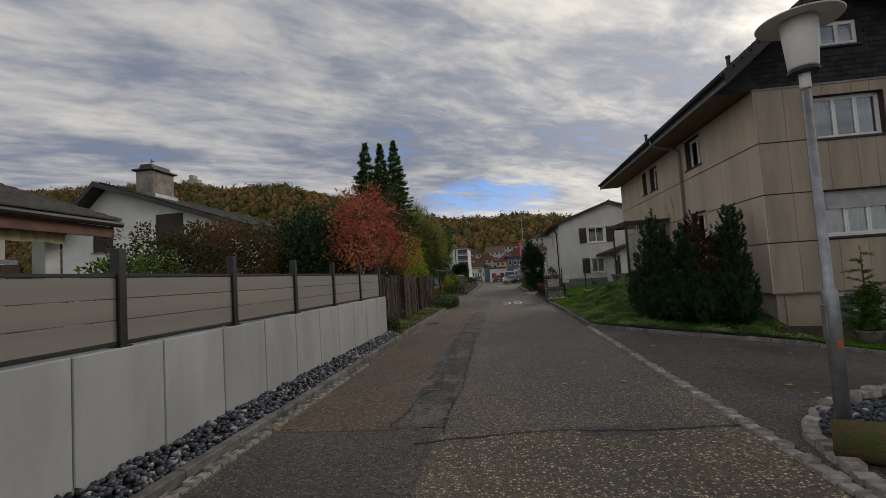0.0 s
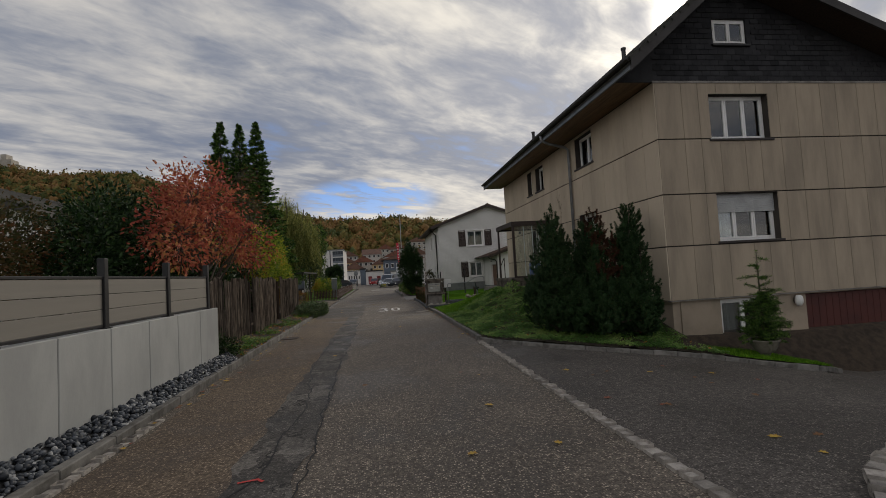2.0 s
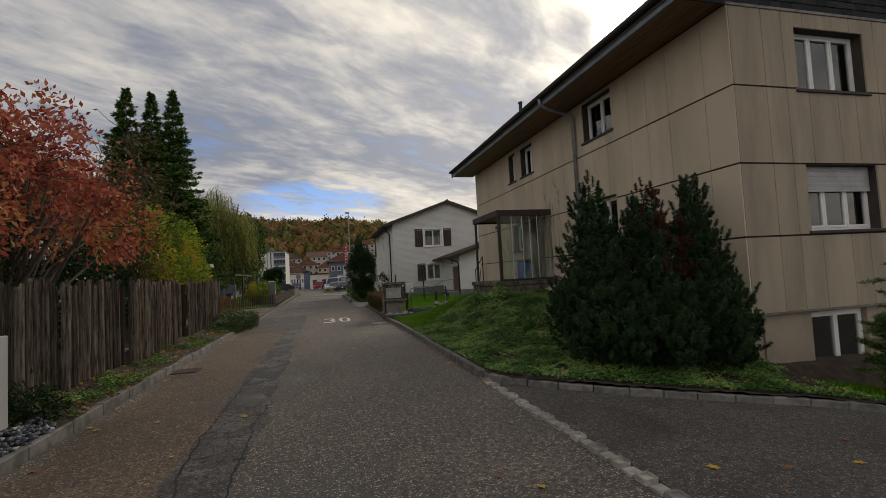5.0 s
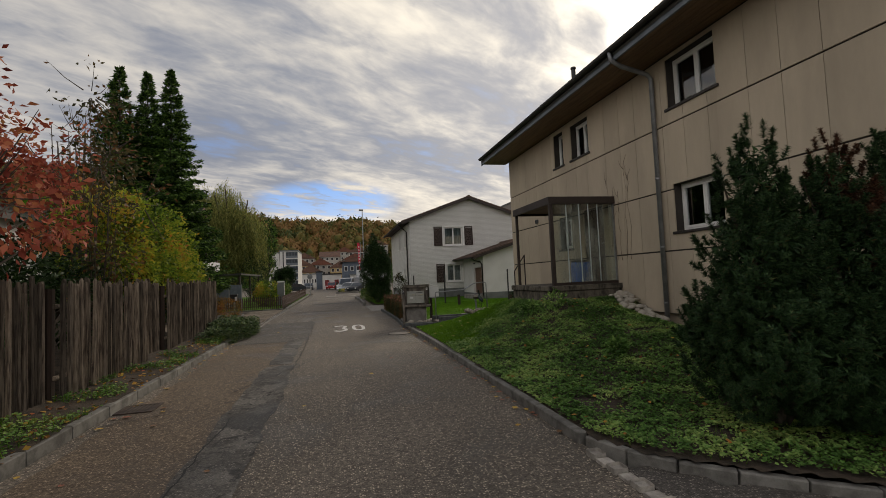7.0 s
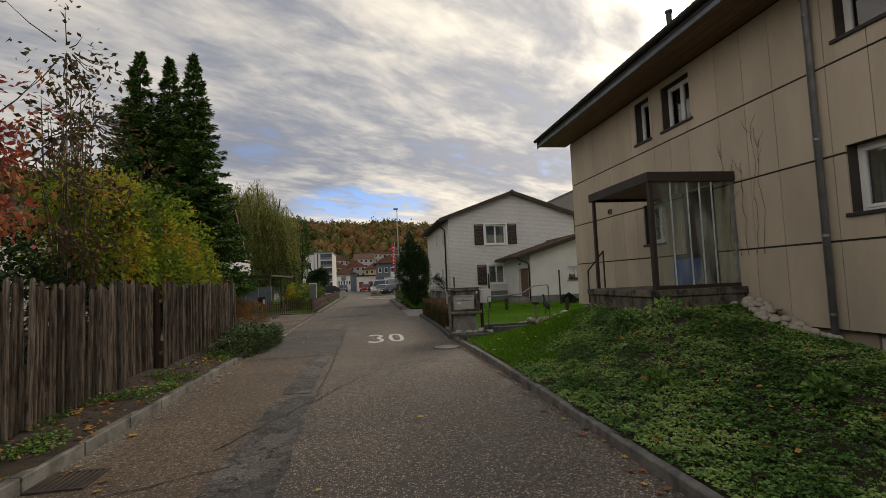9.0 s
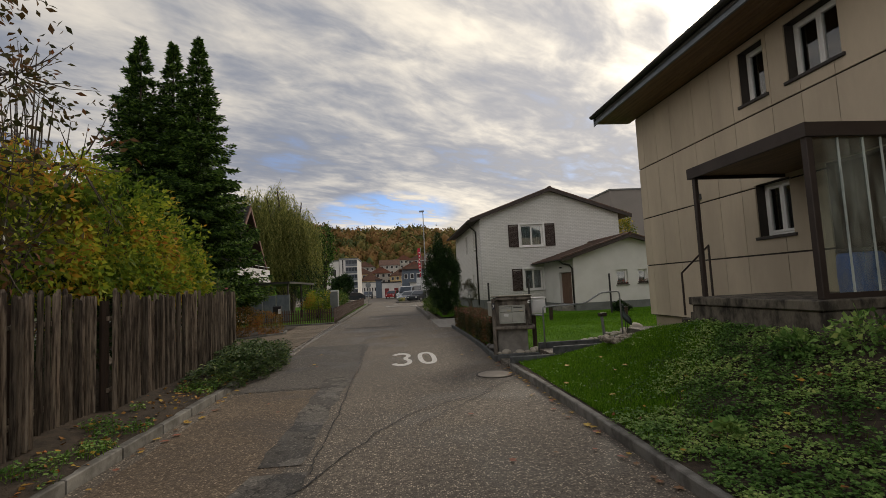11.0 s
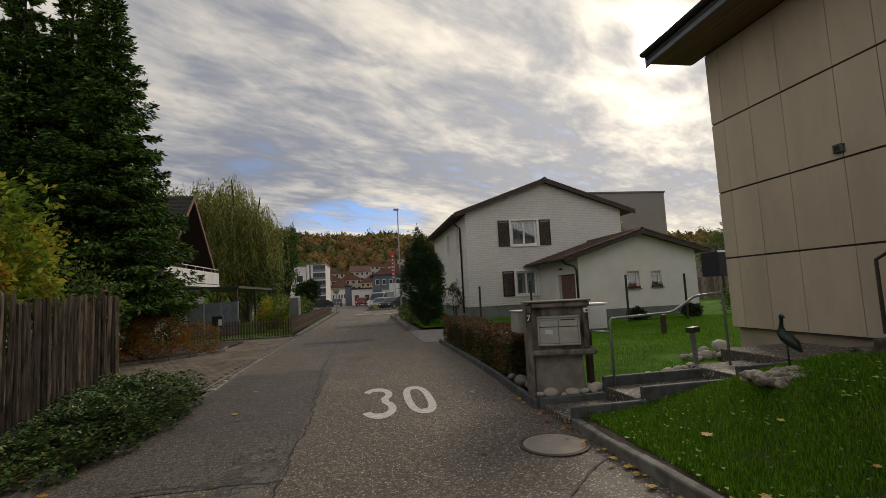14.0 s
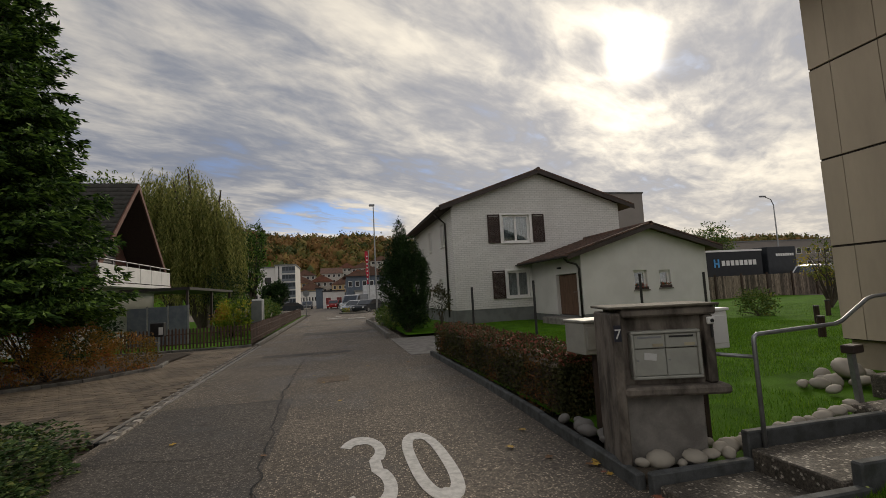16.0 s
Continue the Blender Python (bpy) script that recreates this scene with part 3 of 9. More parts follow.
for x0, x1, y0 in ((-0.9, 0.6, 62), (-0.2, 0.3, 66), (0.8, 2.2, 60.5)):
    solid("road_line", Mesh().box(x0, x1, y0, y0 + 0.4, 0.002, 0.012), M_PAINT, "faded white line on the asphalt", "road marking", kind="structure")

lid = thing("manhole_cover", (2.0, 23.77, 0.0), "round concrete manhole cover with an iron ring", "manhole")
part("ring", Mesh().turn(2.0, 23.77, [(0.36, 0.004), (0.36, 0.014), (0.325, 0.016), (0.325, 0.004)], 40), material("rusty iron", (0.10, 0.085, 0.07), (0.06, 0.05, 0.04), rough=0.7, metal=0.4), lid)
part("cover", Mesh().turn(2.0, 23.77, [(0.318, 0.004), (0.318, 0.017), (0.0, 0.019)], 40), material("worn concrete lid", (0.36, 0.31, 0.255), (0.26, 0.225, 0.19), grain=140, grain_amount=0.35, bump=0.5), lid)
drain = thing("drain_grate", (-2.62, 16.95, 0.0), "rusty iron drain grate beside the kerb", "drain")
iron = material("brown iron", (0.10, 0.075, 0.06), (0.055, 0.04, 0.035), rough=0.75, metal=0.35, grain=90)
m = Mesh()
for a, b, c, d in ((-2.84, -2.36, 16.72, 16.75), (-2.84, -2.36, 17.15, 17.18), (-2.84, -2.80, 16.75, 17.15), (-2.40, -2.36, 16.75, 17.15)):
    m.box(a, b, c, d, 0.002, 0.020)
part("frame", m, iron, drain)
for i in range(7):
    part("bar", Mesh().box(-2.785 + i * 0.056, -2.755 + i * 0.056, 16.75, 17.15, 0.0, 0.018), iron, drain)
# thin black sheet stands in for the shade of the shaft below
part("shaft_shade", Mesh().box(-2.80, -2.40, 16.75, 17.15, 0.0065, 0.0095), M_CRACK, drain)

# ---- kerbs and gutters ----
def kerb_run(name, points, width, height, length, mat, label, base=None, gap=0.008):
    """Kerb stones end to end along a line of (x, y)."""
    run = thing(name, (*points[0], 0), label, "kerb", kind="structure")
    base = base or (lambda x, y: 0.0)
    total, walked = [], 0.0
    for p, q in zip(points, points[1:]):
        total.append((walked, math.hypot(q[0] - p[0], q[1] - p[1]), p, q))
        walked += total[-1][1]

    def at(s):
        for s0, l, p, q in total:
            if s <= s0 + l or (s0, l, p, q) == total[-1]:
                f = (s - s0) / l
                return Vector((p[0] + (q[0] - p[0]) * f, p[1] + (q[1] - p[1]) * f))
    s, shared = 0.0, {}
    while s < walked - 0.05:
        e = min(s + length * random.uniform(0.92, 1.06), walked)
        a, b = at(s), at(e - gap)
        a, b = Vector((*a, float(base(a.x, a.y)))), Vector((*b, float(base(b.x, b.y))))
        way = (b - a)
        l = way.length
        key = round(l, 1)
        if key not in shared:
            shared[key] = Mesh().box(-0.5, 0.5, -width / 2, width / 2, -0.12, height, b=0.012).data("stone", mat)
        ob = part("kerb_stone", shared[key], mat, run)
        rot = way.normalized().to_track_quat("X", "Z").to_matrix().to_4x4()
        ob.matrix_basis = Matrix.Translation((a + b) / 2 + Vector((0, 0, random.uniform(-0.006, 0.006)))) @ rot @ Matrix.Diagonal((l, 1, 1, 1))
        s = e
    return run


kerb_run("kerb_1", [(-2.90, -10), (-2.92, 8), (-3.02, 14), (-2.98, 20), (-2.95, 24.4)], 0.12, 0.10, 0.9, M_KERB, "granite kerb stones along the gravel strip and fence")
kerb_run("kerb_2", [(2.47, 13.7), (2.50, 17), (2.52, 21), (2.46, 24.25)], 0.10, 0.11, 1.0, M_KERB, "grey kerb stones below the planted bank")
kerb_run("kerb_3", [(2.50, 13.65), (2.72, 13.0), (3.3, 12.55), (4.5, 11.95), (6.3, 11.3), (7.6, 10.85), (8.6, 10.7), (9.8, 11.3), (10.6, 12.5)], 0.09, 0.088, 0.45, M_KERB, "curved kerb stones along the sloping drive", base=drive_height)
kerb_run("kerb_4", [(2.36, 25.2), (2.46, 27.5), (2.50, 30), (2.46, 34.3)], 0.08, 0.12, 1.0, M_KERBDARK, "dark edging stones below the clipped hedge")
kerb_run("kerb_5", [(-3.05, 41.2), (-3.15, 50), (-3.3, 72)], 0.12, 0.08, 1.0, M_KERB, "low kerb below a slatted garden fence")
kerb_run("kerb_6", [(-10.5, 40.9), (-6.8, 40.75), (-4.2, 40.7), (-3.2, 41.0)], 0.12, 0.08, 0.8, M_KERB, "low kerb beside a paved driveway")
kerb_run("kerb_7", [(1.9, 40.0), (1.95, 47), (1.85, 53), (2.4, 54.2)], 0.15, 0.22, 1.0, M_KERB, "raised bed edging of grey stone")


def sett_run(name, points, width, length, rows, mat, label, z=0.022):
    run = thing(name, (*points[0], 0), label, "gutter", kind="structure")
    block = [Mesh().box(-0.5, 0.5, -0.5, 0.5, -0.06, 0.0, b=0.06 * (1 + 0.4 * k)).data("sett", mat) for k in range(2)]
    for (x0, y0), (x1, y1) in zip(points, points[1:]):
        l = math.hypot(x1 - x0, y1 - y0)
        n = int(l / (length + 0.012))
        for i in range(n):
            for r in range(rows):
                f, off = (i + 0.5) / n, (r - (rows - 1) / 2) * (width + 0.012)
                ob = part("sett", block[(i + r) % 2], mat, run)
                a = math.atan2(y1 - y0, x1 - x0)
                ob.matrix_basis = Matrix.Translation((x0 + (x1 - x0) * f - math.sin(a) * off, y0 + (y1 - y0) * f + math.cos(a) * off, z + random.uniform(-0.004, 0.006))) \
                    @ Matrix.Rotation(a + random.uniform(-0.06, 0.06), 4, "Z") @ Matrix.Diagonal((length * random.uniform(0.9, 1.02), width * random.uniform(0.88, 1.02), 1, 1))
    return run

# ---- retaining wall, privacy fence and gravel strip ----
def wall_and_fence():
    wall = thing("retaining_wall", (-3.33, 2, 0.1), "light grey precast concrete retaining wall panels", "wall", kind="structure")
    me = Mesh().box(-0.10, 0.10, -0.484, 0.484, -0.3, 1.245, b=0.008).data("panel", M_CONCRETE)
    for k in range(24):
        ob = part("panel", me, M_CONCRETE, wall)
        ob.matrix_basis = Matrix.Translation((-3.335, 12.21 - 0.98 * k, random.uniform(-0.004, 0.004)))
    part("core", Mesh().box(-3.42, -3.26, -10.8, 12.62, -0.3, 1.20), M_JOINT, wall)
    fence = thing("privacy_fence", (-3.32, 2, 1.24), "taupe composite board fence with dark metal posts", "fence")
    for k in range(13):
        y = 12.36 - 1.78 * k
        part("post", Mesh().box(-3.375, -3.285, y - 0.045, y + 0.045, 1.245, 2.12, b=0.006), M_POST, fence)
        part("base_plate", Mesh().box(-3.40, -3.26, y - 0.07, y + 0.07, 1.245, 1.257), M_POST, fence)
        if k == 12:
            continue
        y0, y1 = y - 1.735, y - 0.045
        part("bottom_rail", Mesh().box(-3.355, -3.305, y0, y1, 1.262, 1.292, b=0.004), M_POST, fence)
        part("top_rail", Mesh().box(-3.355, -3.305, y0, y1, 1.862, 1.892, b=0.004), M_POST, fence)
        for i in range(3):
            part("board", Mesh().box(-3.345, -3.315, y0, y1, 1.294 + i * 0.189, 1.294 + i * 0.189 + 0.184, b=0.004), M_BOARD, fence)


wall_and_fence()


def stones(name, n, where, size, mat, squash=0.7, seed=1, jag=0.35, smooth=False, sub=1):
    """Loose stones, joined in one mesh."""
    r = np.random.default_rng(seed)
    bm = bmesh.new()
    bmesh.ops.create_icosphere(bm, subdivisions=sub, radius=1.0)
    V0 = np.array([v.co for v in bm.verts])
    F0 = np.array([[v.index for v in f.verts] for f in bm.faces])
    bm.free()
    V, F = [], []
    for i in range(n):
        x, y, z = where(r)
        s = r.uniform(*size)
        v = V0 * (1 + jag * r.uniform(-1, 1, (len(V0), 1))) * s * np.array([1, r.uniform(0.6, 1.0), squash * r.uniform(0.7, 1.1)])
        a, b = r.uniform(0, 6.28), r.uniform(-0.5, 0.5)
        R = np.array(Matrix.Rotation(a, 3, "Z") @ Matrix.Rotation(b, 3, "X"))
        V.append(v @ R.T + (x, y, z))
        F.append(F0 + i * len(V0))
    return quick(name, np.concatenate(V), np.concatenate(F), mat, smooth)


def gravel_spot(r):
    y, f = r.uniform(-9, 13.2), r.uniform(0, 1)
    return -2.99 - 0.24 * f, y, 0.085 + 0.17 * f + r.uniform(-0.02, 0.012)


solid("gravel_bed", grid("gravel_bed", lambda x, y: 0.05 + 0.8 * (-2.96 - x) * 0.75 + 0 * y, -3.26, -2.96, -10, 13.3, 0.3, M_CRACK), M_CRACK, "dark base of the chippings strip", "ground", kind="structure")
solid("gravel", stones("gravel", 4200, gravel_spot, (0.022, 0.048), M_GRAVEL, 0.75, 3), M_GRAVEL, "blue-black slate chippings heaped along the concrete wall", "gravel", kind="stuff")

# strip of earth below the stake fence
solid("verge", grid("verge", lambda x, y: 0.09 + 0.16 * (-2.98 - x) + 0.02 * np.sin(y * 3.1 + x * 5), -9, -2.98, 12.9, 25.0, 0.25, M_SOIL), M_SOIL, "earth strip with weeds below the fence", "verge", kind="structure")
solid("garden", grid("garden", lambda x, y: 0.20 + 0.03 * np.sin(x * 2 + y), -40, -3.43, -12, 12.9, 0.6, M_TURF), M_TURF, "garden ground behind the retaining wall", "garden", kind="structure")
solid("garden_2", grid("garden_2", lambda x, y: 0.05 + 0.03 * np.sin(x * 2 + y), -40, -4.0, 25.0, 28.6, 0.6, M_SOIL), M_SOIL, "garden earth behind the stake fence", "garden", kind="structure")

# ---- apartment house ----
HX, HY0, HY1, HX1 = 7.2, 13.1, 27.2, 15.6
ROWS = [0.67, 2.018, 3.316, 4.716, 6.19]


def frame_window(parent, axis, face, u0, u1, z0, z1, leaves=2, depth=0.18, frame_mat=None, sill_mat=None, shutter=0.0, curtain=True, sill=True):
    """A window set back in its opening. axis 'x': the wall faces -x and u is y; 'y': it faces -y and u is x."""
    frame_mat, sill_mat = frame_mat or M_WHITEFRAME, sill_mat or M_SILL

    def bx(m, ua, ub, da, db, za, zb, b=0.0):
        return m.box(face + da, face + db, ua, ub, za, zb, b=b) if axis == "x" else m.box(ua, ub, face + da, face + db, za, zb, b=b)
    m, t = Mesh(), 0.055
    bx(m, u0, u1, depth, depth + 0.07, z0, z0 + t), bx(m, u0, u1, depth, depth + 0.07, z1 - t, z1)
    bx(m, u0, u0 + t, depth, depth + 0.07, z0 + t, z1 - t), bx(m, u1 - t, u1, depth, depth + 0.07, z0 + t, z1 - t)
    win = part("window", m, frame_mat, parent)
    step = (u1 - u0 - 2 * t) / leaves
    for k in range(leaves):
        a, b = u0 + t + k * step, u0 + t + (k + 1) * step
        s, c = Mesh(), 0.05
        bx(s, a + 0.004, b - 0.004, depth - 0.012, depth + 0.05, z0 + t + 0.003, z0 + t + c), bx(s, a + 0.004, b - 0.004, depth - 0.012, depth + 0.05, z1 - t - c, z1 - t - 0.003)
        bx(s, a + 0.004, a + c, depth - 0.012, depth + 0.05, z0 + t + c, z1 - t - c), bx(s, b - c, b - 0.004, depth - 0.012, depth + 0.05, z0 + t + c, z1 - t - c)
        part("sash", s, frame_mat, win)
        pane = part("pane", bx(Mesh(), a + c, b - c, depth + 0.018, depth + 0.026, z0 + t + c, z1 - t - c), M_GLASS, win)
        pane.visible_shadow = False
    if curtain:
        vs, fs, n = [], [], 48
        for i in range(n + 1):
            u = u0 + 0.02 + (u1 - u0 - 0.04) * i / n
            w = face + depth + 0.16 + 0.025 * math.sin(i * 1.35) + 0.012 * math.sin(i * 3.1)
            for z in (z0 + 0.02, z1 - 0.02):
                vs.append((w, u, z) if axis == "x" else (u, w, z))
        gap = n // 2
        fs = [(2 * i, 2 * i + 1, 2 * i + 3, 2 * i + 2) for i in range(n) if curtain is True or abs(i - gap) > n * 0.17]
        part("curtain", Mesh().add(vs, fs), M_CURTAIN, win, "pale net curtain")
    if shutter:
        s, n = Mesh(), max(3, int(shutter / 0.045))
        for k in range(n):
            z = z1 - (k + 1) * shutter / n
            bx(s, u0 + 0.01, u1 - 0.01, depth - 0.06, depth - 0.04, z + 0.003, z + shutter / n - 0.001)
        part("roller_shutter", s, M_BLIND, win, "half-lowered grey roller shutter")
    if sill:
        part("sill", bx(Mesh(), u0 - 0.06, u1 + 0.06, -0.07, depth, z0 - 0.06, z0 - 0.004, 0.006), sill_mat, win)
    return win


def panel_facade(parent, axis, face, u0, u1, holes, joints, z_rows, proud=0.03, mat=None):
    for z0, z1 in zip(z_rows, z_rows[1:]):
        for a, b in zip(joints, joints[1:]):
            for r in less([(a + 0.005, b - 0.005, z0 + 0.016, z1 - 0.016)], holes):
                m = Mesh()
                if axis == "x":
                    m.box(face - proud, face - 0.002, r[0], r[1], r[2], r[3])
                else:
                    m.box(r[0], r[1], face - proud, face - 0.002, r[2], r[3])
                part("panel", m, mat or M_PANEL, parent)


def cut_wall(axis, face, inner, u0, u1, z0, z1, holes):
    m = Mesh()
    for r in less([(u0, u1, z0, z1)], holes):
        m.box(*((face, inner, r[0], r[1]) if axis == "x" else (r[0], r[1], face, inner)), r[2], r[3])
    return m


def tiles(name, parent, origin, along, up_slope, rows, cols, w, h, mat, lift=0.03, max_parts=300):
    """Overlapping roof tiles, joined; courses step like shingles."""
    o, a, u = Vector(origin), Vector(along).normalized(), Vector(up_slope).normalized()
    n = a.cross(u)
    if n.z < 0:
        n = -n
    V, F = [], []
    for r in range(rows):
        for c in range(cols):
            p = o + a * (c * w) + u * (r * h) + n * random.uniform(0, 0.006)
            k = len(V)
            # a tile with a rounded hump
            prof = [(0.0, 0.012), (0.25, 0.0), (0.5, 0.004), (0.75, 0.026), (1.0, 0.012)]
            for du, dn in ((0.0, lift), (1.12, 0.004)):
                V += [p + a * (s * w) + u * (du * h) + n * (dn + e) for s, e in prof]
            V += [p + a * (s * w) + n * 0.0 for s, e in prof]
            F += [(k + i, k + i + 1, k + 6 + i, k + 5 + i) for i in range(4)] + [(k + 10 + i, k + 11 + i, k + 1 + i, k + i) for i in range(4)]
    return part(name, quick(name, np.array([tuple(v) for v in V]), np.array(F), mat), mat, parent)


def apartment_house():
    house = thing("apartment_house", (11, 20, 0), "three-storey house with beige fibre cement panels and dark slate gable", "house")
    west = [(16.58, 17.9, 5.05, 6.1), (16.6, 17.9, 2.42, 3.42), (21.1, 22.1, 5.0, 6.02), (22.58, 23.22, 5.0, 6.05), (22.3, 23.1, 2.36, 3.36), (20.6, 21.6, 1.36, 3.4)]
    south = [(8.67, 10.38, 4.71, 5.88), (8.66, 10.42, 2.09, 3.30)]
    low_west = [(15.2, 17.8, 0.30, 0.66)]
    low_south = [(8.58, 9.92, -0.44, 0.62), (11.02, 13.8, -1.24, 0.62)]
    part("wall_west", cut_wall("x", HX, HX + 0.3, HY0, HY1, 0.67, 6.22, west), M_JOINT, house)
    part("wall_south", cut_wall("y", HY0, HY0 + 0.3, HX + 0.3, HX1, 0.67, 6.22, south), M_JOINT, house)
    part("plinth_west", cut_wall("x", HX + 0.10, HX + 0.3, HY0 + 0.1, HY1 - 0.02, -0.5, 0.67, low_west), M_PLINTH, house)
    part("plinth_south", cut_wall("y", HY0 + 0.06, HY0 + 0.3, HX + 0.3, HX1, -1.5, 0.67, low_south), M_PLINTH, house)
    part("wall_north", Mesh().box(HX + 0.3, HX1, HY1 - 0.3, HY1, -0.3, 6.22), M_PANEL, house)
    part("wall_east", Mesh().box(HX1 - 0.3, HX1, HY0 + 0.3, HY1 - 0.3, -1.3, 6.22), M_PANEL, house)
    for z in (0.62, 3.45, 6.10):
        # unseen inner floors and partitions, coloured dark so the windows look deep
        part("floor_slab", Mesh().box(HX + 0.31, HX1 - 0.31, HY0 + 0.31, HY1 - 0.31, z, z + 0.10), M_ROOM_SHADE, house)
    part("partition", Mesh().box(HX + 1.9, HX + 2.0, HY0 + 2.2, HY1 - 0.4, -1.2, 6.08), M_ROOM_SHADE, house)
    part("partition", Mesh().box(HX + 0.4, HX1 - 0.4, HY0 + 2.0, HY0 + 2.1, -1.2, 6.08), M_ROOM_SHADE, house)
    part("slab_edge", Mesh().box(HX - 0.035, HX1, HY0 - 0.035, HY0 + 0.06, 0.655, 0.678), M_CONCPALE, house)
    part("string_course", Mesh().box(HX - 0.05, HX1 + 0.02, HY0 - 0.05, HY0 + 0.02, 6.16, 6.21), M_CONCPALE, house, "pale edge strip under the slates")
    jw = [HY0 - 0.03]
    for d in (0.62, 0.95, 0.66, 0.62, 0.9, 0.64, 0.63, 0.95, 0.62, 0.66, 0.92, 0.63, 0.62, 0.95, 0.64, 0.62, 0.9, 0.66, 0.62):
        jw.append(jw[-1] + d)
    jw = [j for j in jw if j < HY1 - 0.3] + [HY1]
    panel_facade(house, "x", HX, HY0, HY1, west, jw, ROWS)
    js = [HX]
    for d in (0.72, 0.46, 0.52, 0.70, 0.45, 0.62, 0.55, 0.72, 0.48, 0.66, 0.55, 0.72, 0.5, 0.7):
        js.append(js[-1] + d)
    js = [j for j in js if j < HX1 - 0.3] + [HX1]
    # south panels carry stains plus painted-in shade for this side
    panel_facade(house, "y", HY0, HX, HX1, south, js, ROWS, mat=M_PANEL_SOUTH)
    # lower edge of the roadside panels follows the bank
    for h, n in zip(west[:4], (2, 2, 2, 1)):
        frame_window(house, "x", HX, *h, leaves=n, curtain="side" if h[2] > 4 else True)
    frame_window(house, "x", HX, *west[4], leaves=2)
    frame_window(house, "y", HY0, *south[0], leaves=3, curtain="side")
    frame_window(house, "y", HY0, *south[1], leaves=3, shutter=0.48)
    frame_window(house, "y", HY0 + 0.06, *low_south[0], leaves=2, sill_mat=M_CONCPALE, depth=0.1)
    well = Mesh()
    for k in range(9):
        well.box(HX + 0.16, HX + 0.18, 15.3 + k * 0.29, 15.32 + k * 0.29, 0.30, 0.66)
    part("cellar_window", cut_wall("x", HX + 0.15, HX + 0.2, 15.2, 17.8, 0.30, 0.66, [(15.26, 16.45, 0.34, 0.62), (16.55, 17.74, 0.34, 0.62)]), M_WHITEFRAME, house)
    part("cellar_bars", well, M_POST, house)
    # entrance door behind the porch
    door = part("entrance_door", Mesh().box(HX + 0.12, HX + 0.17, 20.62, 21.58, 1.36, 3.38, b=0.01), M_DARKWOOD, house, "brown wooden entrance door")
    part("handle", Mesh().tube([(HX + 0.12, 20.75, 2.4), (HX + 0.06, 20.75, 2.4), (HX + 0.06, 20.88, 2.4)], 0.012, 8), M_GALV, door)
    # garage
    gd = part("garage_door", Mesh().box(11.06, 13.76, HY0 + 0.16, HY0 + 0.20, -1.24, 0.60), M_GARAGE, house, "dark red garage door")
    for k in range(13):
        part("board", Mesh().box(11.07 + k * 0.207, 11.07 + k * 0.207 + 0.198, HY0 + 0.145, HY0 + 0.163, -1.23, 0.59, b=0.004), M_GARAGE, gd)
    part("handle", Mesh().box(12.9, 13.05, HY0 + 0.12, HY0 + 0.146, -0.42, -0.38), M_GALV, gd)
    lamp = part("wall_lamp", Mesh().turn(10.7, HY0 - 0.06, [(0.05, 0.34), (0.085, 0.40), (0.095, 0.48), (0.085, 0.56), (0.05, 0.61)], 16), material("opal glass", (0.75, 0.75, 0.72), rough=0.3, bump=0), house, "white opal wall lamp", True)
    part("bracket", Mesh().box(10.66, 10.74, HY0 - 0.02, HY0 + 0.07, 0.42, 0.54), M_POST, lamp)
    v = part("wall_vent", Mesh().box(HX - 0.10, HX - 0.02, 24.66, 24.80, 3.40, 3.53, b=0.008), M_KERBDARK, house, "small dark wall vent")
    part("grille", Mesh().box(HX - 0.105, HX - 0.10, 24.69, 24.77, 3.43, 3.50), M_CRACK, v)
    # gable clad with slates
    RX, RZ, EZ = 9.25, 8.98, 6.40
    zg = lambda x: min(EZ + 0.83 * (x - 6.15), RZ - 0.40 * (x - RX))
    gable = Mesh()
    gw = (8.97, 9.95, 7.2, 7.88)
    for r in less([(HX, HX1, 6.21, 10)], [gw]):
        x0, x1, z0, z1 = r
        xs = sorted({x0, x1, *[x for x in (RX,) if x0 < x < x1]})
        for a, b in zip(xs, xs[1:]):
            ta, tb = min(z1, zg(a)), min(z1, zg(b))
            if max(ta, tb) > z0 + 0.02:
                gable.prism([(a, z0), (b, z0), (b, max(tb, z0 + 0.001)), (a, max(ta, z0 + 0.001))], HY0, HY0 + 0.25, "y")
    gable.prism([(6.2, 6.18), (HX - 0.002, 6.18), (HX - 0.002, zg(HX) - 0.11), (6.2, zg(6.2) - 0.11)], HY0 - 0.02, HY0, "y")
    part("gable_wall", gable, M_SLATE, house)
    shingles = []
    for r in range(20):
        z = 6.22 + r * 0.14
        x = HX + (0.12 if r % 2 else 0.0)
        while x < HX1 - 0.05:
            w = 0.25
            top = min(zg(x), zg(x + w))
            if z + 0.13 < top - 0.05 and not (x + w > gw[0] - 0.02 and x < gw[1] + 0.02 and z + 0.17 > gw[2] - 0.05 and z < gw[3]):
                shingles.append((x, z))
            x += w
    slate = Mesh()
    slate.add([(-0.122, -0.022, 0.0), (0.122, -0.022, 0.0), (0.122, -0.004, 0.168), (-0.122, -0.004, 0.168), (-0.122, -0.006, 0.0), (0.122, -0.006, 0.0)], [(0, 1, 2, 3), (4, 5, 1, 0), (1, 5, 2), (4, 0, 3)])
    sd = slate.data("shingle", M_SLATE)
    near = [s for s in shingles if s[0] < 12.2][:300]
    rest = Mesh()
    for x, z in shingles:
        if (x, z) in near:
            ob = part("shingle", sd, M_SLATE, house)
